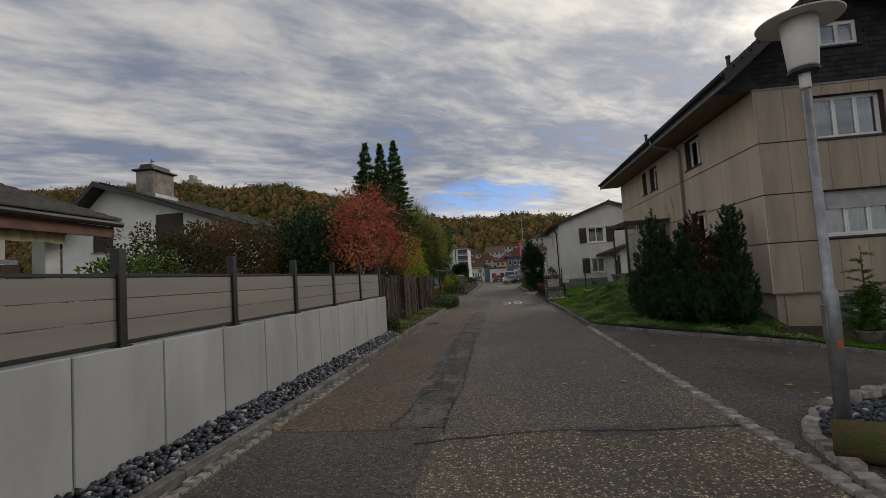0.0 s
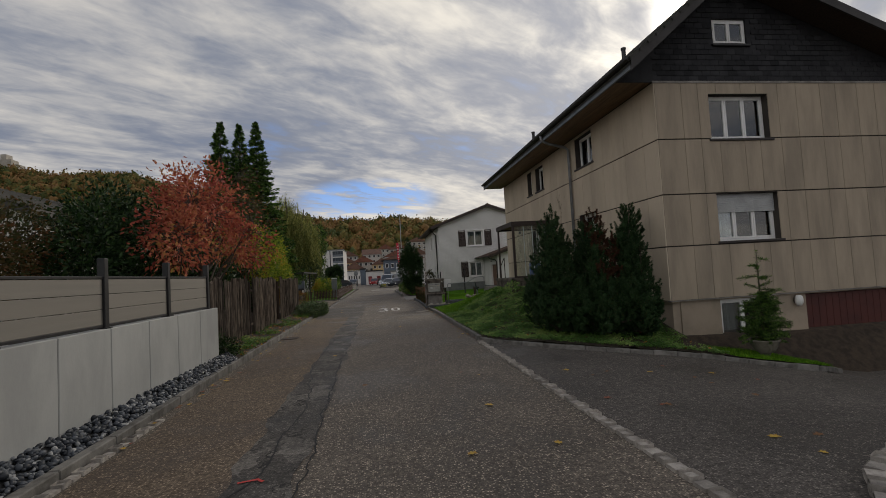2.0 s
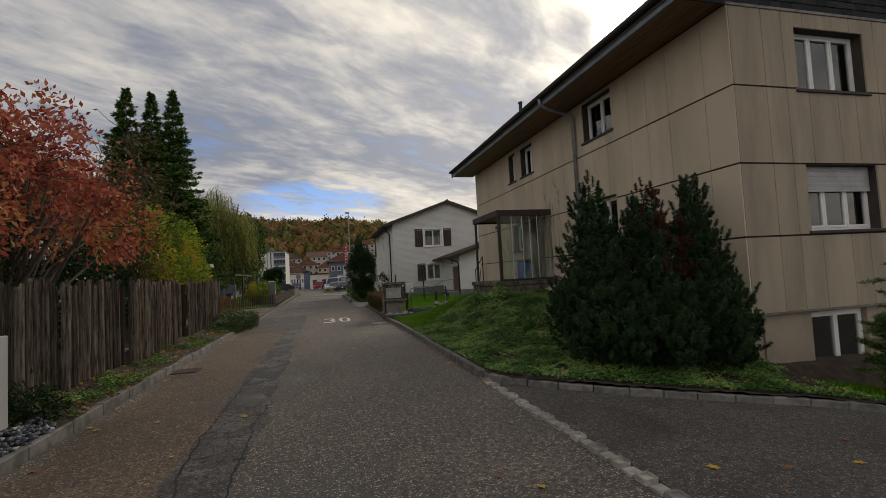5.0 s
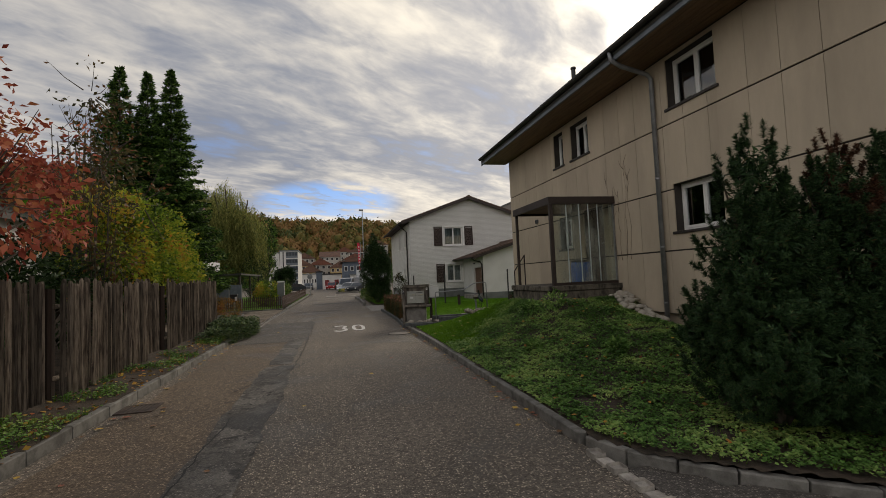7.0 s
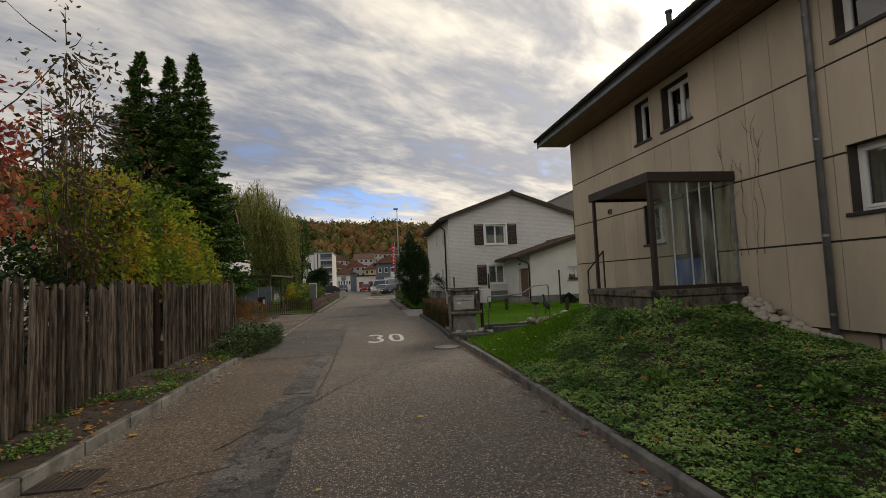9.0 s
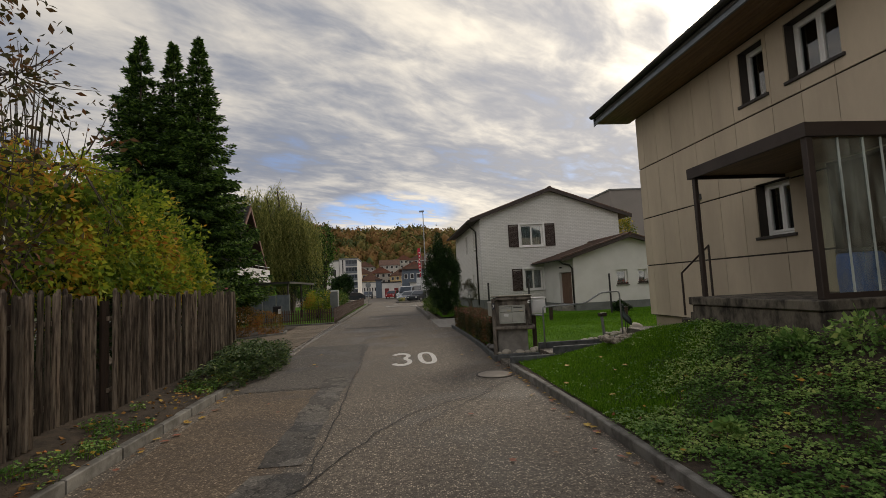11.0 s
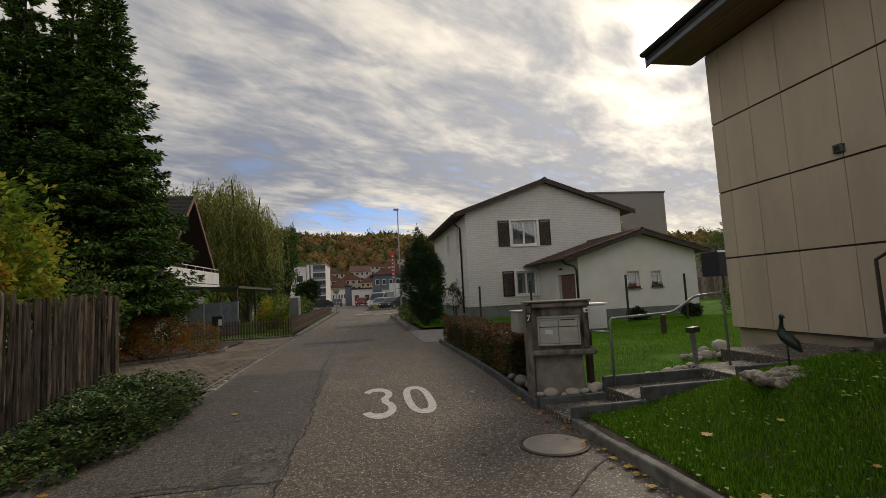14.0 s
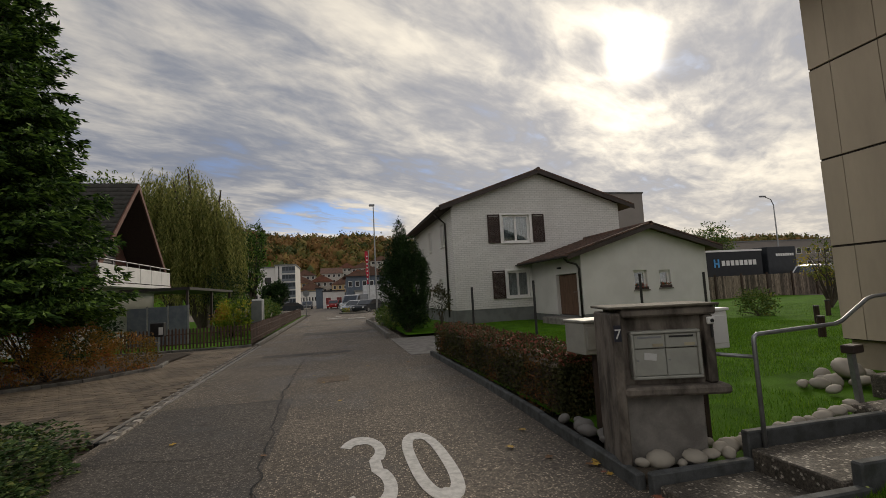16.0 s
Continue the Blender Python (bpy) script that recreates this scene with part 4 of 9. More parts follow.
            ob.matrix_basis = Matrix.Translation((x + 0.125, HY0, z))
        else:
            rest.add(slate.v, slate.f, Matrix.Translation((x + 0.125, HY0, z)))
    part("shingles", rest, M_SLATE, house)
    frame_window(house, "y", HY0, *gw, leaves=2, depth=0.05, curtain=False, sill_mat=M_POST)
    # roof
    y0, y1 = HY0 - 0.8, HY1 + 0.45
    roof = part("roof", Mesh().prism([(6.15, EZ - 0.10), (6.15, EZ + 0.02), (RX, RZ + 0.05), (HX1 + 0.8, zg(HX1 + 0.8) + 0.02), (HX1 + 0.8, zg(HX1 + 0.8) - 0.10), (RX, RZ - 0.09)], y0, y1, "y"), M_TILE, house)
    up = Vector((1, 0, 0.83)).normalized()
    n = int((y1 - y0) / 0.27)
    tiles("tiles_west", roof, (6.12, y0, EZ + 0.02), (0, 1, 0), up, 12, n, (y1 - y0) / n, 0.333, M_TILE)
    for i in range(14):
        a = Vector((6.15, 0, EZ + 0.05)) + up * (i * 0.29)
        part("verge_tile", Mesh().prism([(a.x, a.z - 0.06), (a.x + 0.26, a.z + 0.155), (a.x + 0.235, a.z + 0.22), (a.x - 0.025, a.z + 0.03)], y0 - 0.03, y0 + 0.10, "y"), M_TILE, roof)
    part("barge_board", Mesh().prism([(6.15, EZ - 0.26), (6.15, EZ - 0.0), (RX, RZ + 0.03), (HX1 + 0.8, zg(HX1 + 0.8)), (HX1 + 0.8, zg(HX1 + 0.8) - 0.22), (RX, RZ - 0.20)], y0 - 0.02, y0 + 0.03, "y"), M_GUTTER, roof)
    part("barge_board", Mesh().prism([(6.15, EZ - 0.26), (6.15, EZ - 0.0), (RX, RZ + 0.03), (HX1 + 0.8, zg(HX1 + 0.8)), (HX1 + 0.8, zg(HX1 + 0.8) - 0.22), (RX, RZ - 0.20)], y1 - 0.03, y1 + 0.02, "y"), M_FASCIA, roof)
    soffit = part("soffit", Mesh().box(6.22, HX + 0.02, HY0 + 0.005, y1 - 0.04, 6.22, 6.245), M_SOFFIT, house, "brown boarded soffit")
    for k in range(8):
        part("soffit_board", Mesh().box(6.22 + k * 0.12, 6.22 + k * 0.12 + 0.113, HY0 + 0.005, y1 - 0.04, 6.203, 6.219), M_SOFFIT, soffit)
    part("gable_soffit", Mesh().prism([(6.2, zg(6.2) - 0.16), (6.2, zg(6.2) - 0.13), (RX, RZ - 0.13), (HX1, zg(HX1) - 0.13), (HX1, zg(HX1) - 0.16), (RX, RZ - 0.16)], y0 + 0.04, HY0 - 0.022, "y"), M_DARKWOOD, house)
    part("fascia", Mesh().box(6.17, 6.215, y0, y1, 6.20, 6.40), M_FASCIA, house)
    gut = [(6.10 + 0.075 * math.cos(a), 6.44 + 0.075 * math.sin(a)) for a in np.linspace(math.pi, 2 * math.pi, 9)]
    gut += [(6.10 + 0.062 * math.cos(a), 6.44 + 0.062 * math.sin(a)) for a in np.linspace(2 * math.pi, math.pi, 9)]
    part("gutter", Mesh().prism(gut, y0 - 0.02, y1 + 0.02, "y"), M_GUTTER, house)
    pipe = part("downpipe", Mesh().tube([(6.10, 18.25, 6.40), (6.12, 18.25, 6.22), (6.35, 18.25, 6.10), (7.0, 18.25, 5.95), (7.09, 18.25, 5.85), (7.09, 18.25, 0.35)], 0.05, 12), M_ZINC, house, "grey zinc downpipe", True)
    for z in (5.6, 3.6, 2.1, 0.9):
        part("bracket", Mesh().turn(7.09, 18.25, [(0.056, z), (0.056, z + 0.035)], 14), M_ZINC, pipe)
    for x, y in ((6.9, 21.2), (7.6, 15.0)):
        part("roof_vent", Mesh().turn(x, y, [(0.06, zg(x)), (0.06, zg(x) + 0.36), (0.075, zg(x) + 0.37), (0.075, zg(x) + 0.42)], 12), M_POST, roof)
    return house


apartment_house()


def cloudy(name):
    """Old wired glass, milky with dirt."""
    m = bpy.data.materials.new(name)
    m.use_nodes = True
    g = Nodes(m.node_tree)
    out = g.n("ShaderNodeOutputMaterial")
    pos = g.n("ShaderNodeNewGeometry").outputs["Position"]
    df, tr, gl = g.n("ShaderNodeBsdfDiffuse"), g.n("ShaderNodeBsdfTransparent"), g.n("ShaderNodeBsdfGlossy")
    df.inputs[0].default_value, tr.inputs[0].default_value, gl.inputs["Roughness"].default_value = (0.40, 0.43, 0.38, 1), (0.86, 0.9, 0.86, 1), 0.1
    a, b = g.n("ShaderNodeMixShader"), g.n("ShaderNodeMixShader")
    g.l(g.math("MULTIPLY", g.ramp(g.noise(g.vec("MULTIPLY", pos, (3, 3, 0.6)), 1.5, 4), 0.35, 0.75), 0.28), a.inputs[0])
    g.l(tr.outputs[0], a.inputs[1])
    g.l(df.outputs[0], a.inputs[2])
    b.inputs[0].default_value = 0.08
    g.l(a.outputs[0], b.inputs[1])
    g.l(gl.outputs[0], b.inputs[2])
    g.l(b.outputs[0], out.inputs[0])
    return m


M_DAMP = material("damp stained concrete", (0.14, 0.12, 0.095), (0.022, 0.018, 0.014), rough=0.9, stain=7, stain_amount=0.95, grain=50, grain_amount=0.35, bump=0.6, bump_dist=0.012, stretch=(1, 1, 0.5))


def porch():
    p = thing("porch", (6.2, 21.2, 1.0), "glazed entrance porch with brown metal frame on a stone platform", "porch")
    x0, x1, y0, y1, zt = 5.36, HX - 0.035, 20.05, 22.38, 3.52
    part("platform", Mesh().box(5.22, HX - 0.035, 19.93, 22.42, 0.30, 1.20, b=0.02), M_DAMP, p, "rough stained concrete platform")
    part("paving", Mesh().box(5.18, HX - 0.035, 19.90, 22.45, 1.203, 1.33, b=0.012), M_DAMP, p)
    roof = part("canopy", Mesh().box(x0 + 0.02, x1, y0 + 0.02, y1 - 0.02, zt - 0.10, zt - 0.02), M_SOFFIT, p, "flat canopy with a brown fascia")
    m = Mesh()
    m.box(x0 - 0.03, x0 + 0.02, y0 - 0.03, y1 + 0.03, zt - 0.16, zt + 0.02), m.box(x0 + 0.02, x1, y0 - 0.03, y0 + 0.02, zt - 0.16, zt + 0.02), m.box(x0 + 0.02, x1, y1 - 0.02, y1 + 0.03, zt - 0.16, zt + 0.02)
    m.box(x0 + 0.02, x1, y0 + 0.02, y1 - 0.02, zt - 0.015, zt + 0.005)
    part("fascia", m, M_BROWNMETAL, roof)
    part("post", Mesh().box(x0, x0 + 0.09, y0, y0 + 0.09, 1.33, zt - 0.16, b=0.006), M_BROWNMETAL, p)
    part("post", Mesh().box(x0, x0 + 0.07, y1 - 0.12, y1 - 0.05, 1.33, zt - 0.16, b=0.006), M_BROWNMETAL, p)
    part("bottom_rail", Mesh().box(x0 + 0.09, x1, y0 + 0.02, y0 + 0.07, 1.332, 1.40), M_BROWNMETAL, p)
    part("side_rail", Mesh().box(x1 - 0.04, x1, y0 + 0.02, y0 + 0.07, 1.40, zt - 0.16), M_GALV, p)
    wired = cloudy("cloudy porch glass")
    for k in range(3):
        a = x0 + 0.09 + k * (x1 - x0 - 0.13) / 3
        part("glass_pane", Mesh().box(a + 0.006, a + (x1 - x0 - 0.13) / 3 - 0.006, y0 + 0.04, y0 + 0.05, 1.40, zt - 0.16), wired, p, "cloudy wired glass").visible_shadow = False
    streak = material("pale sealing strip", (0.45, 0.50, 0.48), rough=0.5)
    for f in (0.28, 0.50, 0.66, 0.82):
        part("sealing_strip", Mesh().box(x0 + f * 1.6, x0 + f * 1.6 + 0.025, y0 + 0.025, y0 + 0.038, 1.40, zt - 0.17), streak, p)
    part("handrail", Mesh().tube([(5.62, 22.42, 1.32), (5.62, 22.42, 2.2), (5.62, 23.25, 1.75), (5.62, 23.25, 0.95)], 0.02, 8), M_BROWNMETAL, p)
    barrel = thing("plastic_barrel", (6.35, 20.45, 1.33), "blue plastic barrel standing in the glazed porch", "barrel")
    part("body", Mesh().turn(6.35, 20.45, [(0.22, 1.333), (0.25, 1.38), (0.26, 1.6), (0.25, 1.85), (0.23, 1.9)], 24), material("blue plastic", (0.02, 0.10, 0.38), rough=0.4, bump=0.02), barrel, "", True)
    part("rim", Mesh().turn(6.35, 20.45, [(0.24, 1.901), (0.25, 1.92), (0.25, 1.95), (0.21, 1.955)], 24), M_POST, barrel)


porch()
# dried climber on the facade
M_VINE = material("dry vine", (0.15, 0.115, 0.085), rough=0.9, bump=0.2)
rv = random.Random(19)
vine = thing("dry_climber", (HX - 0.05, 19.8, 1.3), "dry brown climber stems clinging to the facade", "climber")
for k in range(5):
    y, z = 19.45 + 0.18 * k, 1.9
    line = []
    while z < 3.3 + rv.uniform(0.2, 1.2):
        line.append((HX - 0.052 - rv.uniform(0, 0.008), y, z))
        y += rv.uniform(-0.05, 0.05)
        z += rv.uniform(0.12, 0.22)
    stem = part("stem", Mesh().tube(line, [0.0055 - 0.004 * i / len(line) for i in range(len(line))], 5, False), M_VINE, vine)
    for j in range(3):
        p = line[rv.randrange(len(line) // 2, len(line))]
        q = (p[0], p[1] + rv.uniform(-0.2, 0.2), p[2] + rv.uniform(0.15, 0.4))
        part("shoot", Mesh().tube([p, ((p[0] + q[0]) / 2, (p[1] + q[1]) / 2 + 0.04, (p[2] + q[2]) / 2), q], [0.005, 0.004, 0.002], 4, False), M_VINE, stem)

# planted bank
lawn = grid("bank", lambda x, y: lawn_height(x, y) + 0.015 * np.sin(5 * x + 3 * y) * np.sin(4 * y - 2 * x), 2.50, 7.28, 10.6, 24.30, 0.09, M_SOIL,
            keep=lambda x, y: ~((y < 13.6) & (y < np.interp(x, [2.5, 2.75, 3.3, 4.5, 6.3, 8.6], [13.62, 13.0, 12.55, 11.95, 11.3, 10.7]))))
solid("bank", lawn, M_SOIL, "planted earth bank between kerb and house", "bank", kind="structure")
lawn2 = grid("bank_2", lambda x, y: np.where(x < 8.6, drive_height(x, y) + 0.1, drive_height(x, y) + 0.1 - 0.0 * x), 7.28, 10.5, 10.6, 13.15, 0.12, M_TURF, keep=lambda x, y: y > np.interp(x, [7.2, 8.6, 9.8, 10.6], [11.1, 10.8, 11.4, 12.6]))
solid("bank_2", lawn2, M_TURF, "grassy strip in front of the cellar window", "bank", kind="structure")

# ---- gutter setts ----
sett_run("gutter_1", [(2.40, 2.6), (2.41, 13.45)], 0.13, 0.15, 1, M_SETT, "row of worn granite setts between road and drive")
sett_run("gutter_2", [(-2.76, 2.2), (-2.77, 9.0)], 0.11, 0.13, 1, M_SETT, "row of small setts below the kerb")
sett_run("gutter_3", [(2.42, 2.6), (2.75, 4.35), (2.93, 4.68), (3.25, 5.05), (3.68, 5.5), (4.5, 5.9), (5.6, 6.1)], 0.15, 0.17, 1, M_SETT, "rounded border of granite setts round a gravel island", z=0.05)
sett_run("gutter_4", [(-2.80, 28.6), (-3.0, 33.5), (-3.02, 40.8)], 0.12, 0.20, 1, M_SETT, "row of setts between street and paved forecourt")

# ---- street lamp and island ----
M_OPAL = material("opal lamp glass", (0.72, 0.71, 0.67), (0.64, 0.63, 0.60), rough=0.35, bump=0.0)


def street_lamp():
    x, y = 2.93, 4.20
    lamp = thing("street_lamp", (x, y, 0), "grey steel street lamp with an opal cone and wide disc", "street lamp")
    pole = part("pole", Mesh().turn(x, y, [(0.062, -0.02), (0.062, 1.30), (0.055, 1.34), (0.040, 1.36), (0.033, 3.22)], 20), M_GALV, lamp, "", True)
    part("access_door", Mesh().box(x - 0.068, x - 0.056, y - 0.035, y + 0.035, 0.92, 1.22, b=0.004), M_GALV, pole)
    part("sticker", Mesh().box(x - 0.03, x + 0.02, y - 0.068, y - 0.064, 0.84, 0.91), material("worn orange sticker", (0.45, 0.12, 0.05), rough=0.7), pole)
    part("collar", Mesh().turn(x, y, [(0.04, 3.17), (0.045, 3.19), (0.045, 3.29), (0.05, 3.31)], 20), M_OPAL, lamp, "", True)
    part("base_ring", Mesh().turn(x, y, [(0.112, 3.312), (0.122, 3.32), (0.122, 3.345), (0.112, 3.352)], 28), M_POST, lamp)
    part("shade", Mesh().turn(x, y, [(0.108, 3.354), (0.118, 3.37), (0.150, 3.78), (0.143, 3.81)], 32), M_OPAL, lamp, "white opal glass cone", True)
    part("disc", Mesh().turn(x, y, [(0.14, 3.812), (0.335, 3.79), (0.34, 3.80), (0.18, 3.87), (0.05, 3.90)], 40), M_OPAL, lamp, "pale round reflector disc", True)


street_lamp()
M_MOSS = material("mossy rotten log", (0.14, 0.075, 0.035), (0.065, 0.085, 0.02), rough=0.95, stain=5, grain=30, grain_amount=0.4, bump=1.0, bump_dist=0.03)
log = Mesh()
log.tube([(2.66, 3.93, 0.155), (2.9, 3.78, 0.16), (3.3, 3.5, 0.165), (3.8, 3.2, 0.165)], [0.15, 0.165, 0.17, 0.165], 18)
solid("log", log, M_MOSS, "mossy rotting log lying at the edge of the drive", "log", smooth=True)
solid("island_gravel", stones("island_gravel", 520, lambda r: (lambda a, b: (2.85 + a * 2.2 + b * 0.4, 4.35 + a * 0.9 + b * 0.75 * (1 - a * 0.3), 0.045 + r.uniform(-0.01, 0.02)))(r.uniform(0, 1), r.uniform(0, 1)), (0.02, 0.04), M_GRAVEL, 0.7, 5), M_GRAVEL, "dark chippings on the lamp island", "gravel", kind="stuff")

# ---- stake fence ----
def stake_fence():
    fence = thing("stake_fence", (-3.8, 20, 0.1), "weathered dark wooden stake fence with uneven tops", "fence")
    shapes = []
    for k in range(4):
        m = Mesh()
        w = 0.019 + 0.002 * k
        h = 1.60 + 0.02 * k
        ring = [(-w, 0.022), (-w * 0.85, -0.010), (0, -0.032), (w * 0.85, -0.010), (w, 0.022)]
        vs = [(v, u, z) for z in (0, h - 0.04) for u, v in ring] + [(v * 0.5, u * 0.6, h) for u, v in ring]
        vs = [(-x, y, z) for x, y, z in vs]
        fs = [(r * 5 + i, r * 5 + (i + 1) % 5, (r + 1) * 5 + (i + 1) % 5, (r + 1) * 5 + i) for r in range(2) for i in range(5)] + [(10, 11, 12, 13, 14)]
        m.add(vs, fs)
        shapes.append(m.data("stake", M_OLDWOOD))
    runs = [(12.95, 14.75, -3.72, -3.74), (14.95, 16.95, -3.76, -3.74), (17.15, 20.4, -3.66, -3.72), (20.5, 21.9, -3.95, -3.98), (22.0, 28.0, -3.82, -4.12)]
    for y0, y1, xa, xb in runs:
        y = y0
        while y < y1:
            f = (y - y0) / (y1 - y0)
            ob = part("stake", random.choice(shapes), M_OLDWOOD, fence)
            ob.matrix_basis = Matrix.Translation((xa + (xb - xa) * f + random.uniform(-0.018, 0.018), y, 0.20 + random.uniform(-0.02, 0.03))) @ \
                Euler((random.uniform(-0.02, 0.02), random.uniform(-0.015, 0.015), random.uniform(-0.2, 0.2))).to_matrix().to_4x4() @ Matrix.Diagonal((1, random.uniform(0.9, 1.12), random.uniform(0.955, 1.04), 1))
            y += random.uniform(0.070, 0.100)
        for z in (0.5, 1.5):
            m = Mesh()
            m.tube([(xa - 0.06, y0 - 0.05, z), (xb - 0.06, y1 + 0.02, z)], 0.035, 6)
            part("rail", m, M_OLDWOOD, fence)
        part("post", Mesh().tube([(xa - 0.12, y0 - 0.02, 0.0), (xa - 0.12, y0 - 0.02, 1.75)], 0.06, 8), M_DARKWOOD, fence)


stake_fence()

# ---- mailbox pillar and path ----
M_MAIL = material("beige mailbox steel", (0.37, 0.37, 0.33), (0.31, 0.31, 0.28), rough=0.45, metal=0.2, stain=4, grain=50, grain_amount=0.05, bump=0.03)


def mailbox_pillar():
    p = thing("mailbox_pillar", (2.36, 25.47, 0.05), "weathered concrete pillar with a built-in twin mailbox", "mailbox")
    T = pose(2.36, 25.47, 0.05, 0, 0, -15)

    def bx(x0, x1, y0, y1, z0, z1, b=0.0):
        return Mesh().box(x0, x1, y0, y1, z0, z1, T, b)
    part("pedestal", bx(0.10, 0.78, 0.07, 0.38, 0.0, 0.62, 0.015), M_CONCPALE, p, "smooth grey pedestal")
    part("shelf", bx(0.07, 0.95, -0.09, 0.46, 0.622, 0.70, 0.02), M_OLDCONC, p)
    part("cheek", bx(0.0, 0.085, -0.06, 0.5, 0.0, 1.33, 0.015), M_OLDCONC, p)
    part("cheek", bx(0.80, 0.88, -0.02, 0.46, 0.702, 1.285, 0.015), M_OLDCONC, p)
    part("back", bx(0.088, 0.798, 0.05, 0.44, 0.702, 1.285), M_OLDCONC, p)
    part("lintel", bx(0.088, 0.90, -0.04, 0.48, 1.288, 1.36, 0.015), M_OLDCONC, p)
    part("cap", bx(-0.02, 0.92, -0.07, 0.52, 1.362, 1.385, 0.008), material("mossy cap", (0.13, 0.115, 0.085), (0.07, 0.062, 0.05), stain=9, bump=0.6), p)
    m, x0, x1, z0, z1 = Mesh(), 0.16, 0.75, 0.755, 1.165
    for a, b, c, d in ((x0, x1, z0, z0 + 0.025), (x0, x1, z1 - 0.025, z1), (x0, x0 + 0.025, z0 + 0.025, z1 - 0.025), (x1 - 0.025, x1, z0 + 0.025, z1 - 0.025)):
        m.box(a, b, -0.035, 0.05, c, d, T, 0.006)
    box = part("mailbox", m, M_MAIL, p, "beige steel twin mailbox")
    w = (x1 - x0 - 0.058) / 2
    for k in range(2):
        a = x0 + 0.027 + k * (w + 0.004)
        part("door", bx(a, a + w, -0.012, 0.01, z0 + 0.028, z0 + 0.255, 0.004), M_MAIL, box)
        part("flap", bx(a, a + w, -0.020, 0.01, z0 + 0.262, z1 - 0.028, 0.006), M_MAIL, box)
        part("slot", bx(a + 0.03, a + w - 0.03, -0.024, -0.021, z1 - 0.062, z1 - 0.046), M_POST if k else M_ZINC, box)
        part("name_plate", bx(a + w - 0.11, a + w - 0.02, -0.024, -0.021, z0 + 0.275, z0 + 0.300), material("name plate", (0.45, 0.40, 0.28), rough=0.5, bump=0), box)
        part("lock", Mesh().tube([T @ Vector((a + 0.025, -0.022, z0 + 0.16)), T @ Vector((a + 0.025, -0.012, z0 + 0.16))], 0.009, 10), M_GALV, box)
    note = Mesh().box(-0.052, 0.052, -0.0015, 0.0015, -0.03, 0.03, T @ pose(x0 + 0.16, -0.0145, z0 + 0.19, 0, 8, 0))
    part("sticker", note, material("white paper", (0.72, 0.72, 0.70), rough=0.8, bump=0), box, "white paper sticker")
    plate = part("number_plate", bx(0.010, 0.072, -0.068, -0.062, 1.09, 1.23, 0.002), material("dark blue plate", (0.02, 0.022, 0.035), rough=0.4, bump=0), p, "dark house number plate")
    text = bpy.data.curves.new("seven", "FONT")
    text.body, text.size, text.extrude, text.align_x = "7", 0.12, 0.0015, "CENTER"
    seven = new("numeral", text)
    seven.data.materials.append(M_WHITEFRAME)
    seven.parent = plate
    seven.matrix_basis = T @ pose(0.041, -0.071, 1.115, 90, 0, 0)
    bell = part("doorbell", bx(0.815, 0.88, -0.045, -0.022, 1.20, 1.265, 0.008), M_WHITEFRAME, p, "small white doorbell camera")
    part("lens", Mesh().tube([T @ Vector((0.855, -0.05, 1.232)), T @ Vector((0.855, -0.045, 1.232))], 0.016, 12), M_POST, bell)
    part("cable", Mesh().tube([T @ Vector((0.853, -0.03, 1.195)), T @ Vector((0.853, -0.03, 1.09))], 0.012, 8), M_POST, p)


mailbox_pillar()
for x0, x1, y0, y1, z0, z1, lab in ((3.32, 3.66, 25.55, 25.80, 0.98, 1.36, "white electricity cabinet behind the mailbox pillar"), (2.48, 2.84, 26.15, 26.55, 0.93, 1.28, "grey metal parcel box beside the hedge")):
    cab = thing("utility_cabinet", ((x0 + x1) / 2, y0, z0), lab, "cabinet")
    cm = M_WHITEFRAME if x0 > 3 else M_MAIL
    part("body", Mesh().box(x0, x1, y0, y1, z0, z1 - 0.03, b=0.008), cm, cab)
    part("lid", Mesh().box(x0 - 0.015, x1 + 0.015, y0 - 0.02, y1 + 0.015, z1 - 0.028, z1, b=0.008), cm, cab)
    part("door", Mesh().box(x0 + 0.03, x1 - 0.03, y0 - 0.010, y0 - 0.001, z0 + 0.05, z1 - 0.07, b=0.003), cm, cab)
    xs = x0 + 0.03 if x0 > 3 else x1 - 0.11
    part("stand", Mesh().box(xs, xs + 0.08, y0 + 0.08, y1 - 0.08, 0.05, z0), M_DARKWOOD, cab)

M_AGG = asphalt("exposed aggregate", (0.085, 0.072, 0.058), (0.14, 0.122, 0.10), (0.50, 0.45, 0.38), 0.014)
path = thing("garden_path", (3.5, 24.7, 0), "stepped path of exposed aggregate slabs with dark edging", "path", kind="structure")
for a, b, y0, y1, z in ((2.40, 3.28, 24.34, 25.04, 0.09), (3.30, 4.78, 24.36, 25.08, 0.24), (4.80, 5.75, 24.38, 25.4, 0.38), (5.77, 7.26, 24.3, 25.9, 0.50)):
    part("slab", Mesh().box(a, b, y0, y1, -0.05, z, b=0.012), M_AGG, path)
for a, b, y0, y1, z in ((2.36, 3.30, 25.05, 25.13, 0.17), (3.30, 4.80, 25.09, 25.17, 0.37), (2.44, 3.42, 24.25, 24.33, 0.23), (3.36, 4.7, 24.27, 24.35, 0.38), (4.7, 5.7, 24.29, 24.37, 0.52)):
    part("edging", Mesh().box(a, b, y0, y1, -0.1, z, b=0.012), M_KERBDARK, path)
rail = thing("hand_railing", (3.43, 25.06, 0.2), "bent galvanised tube handrail beside the path", "railing")
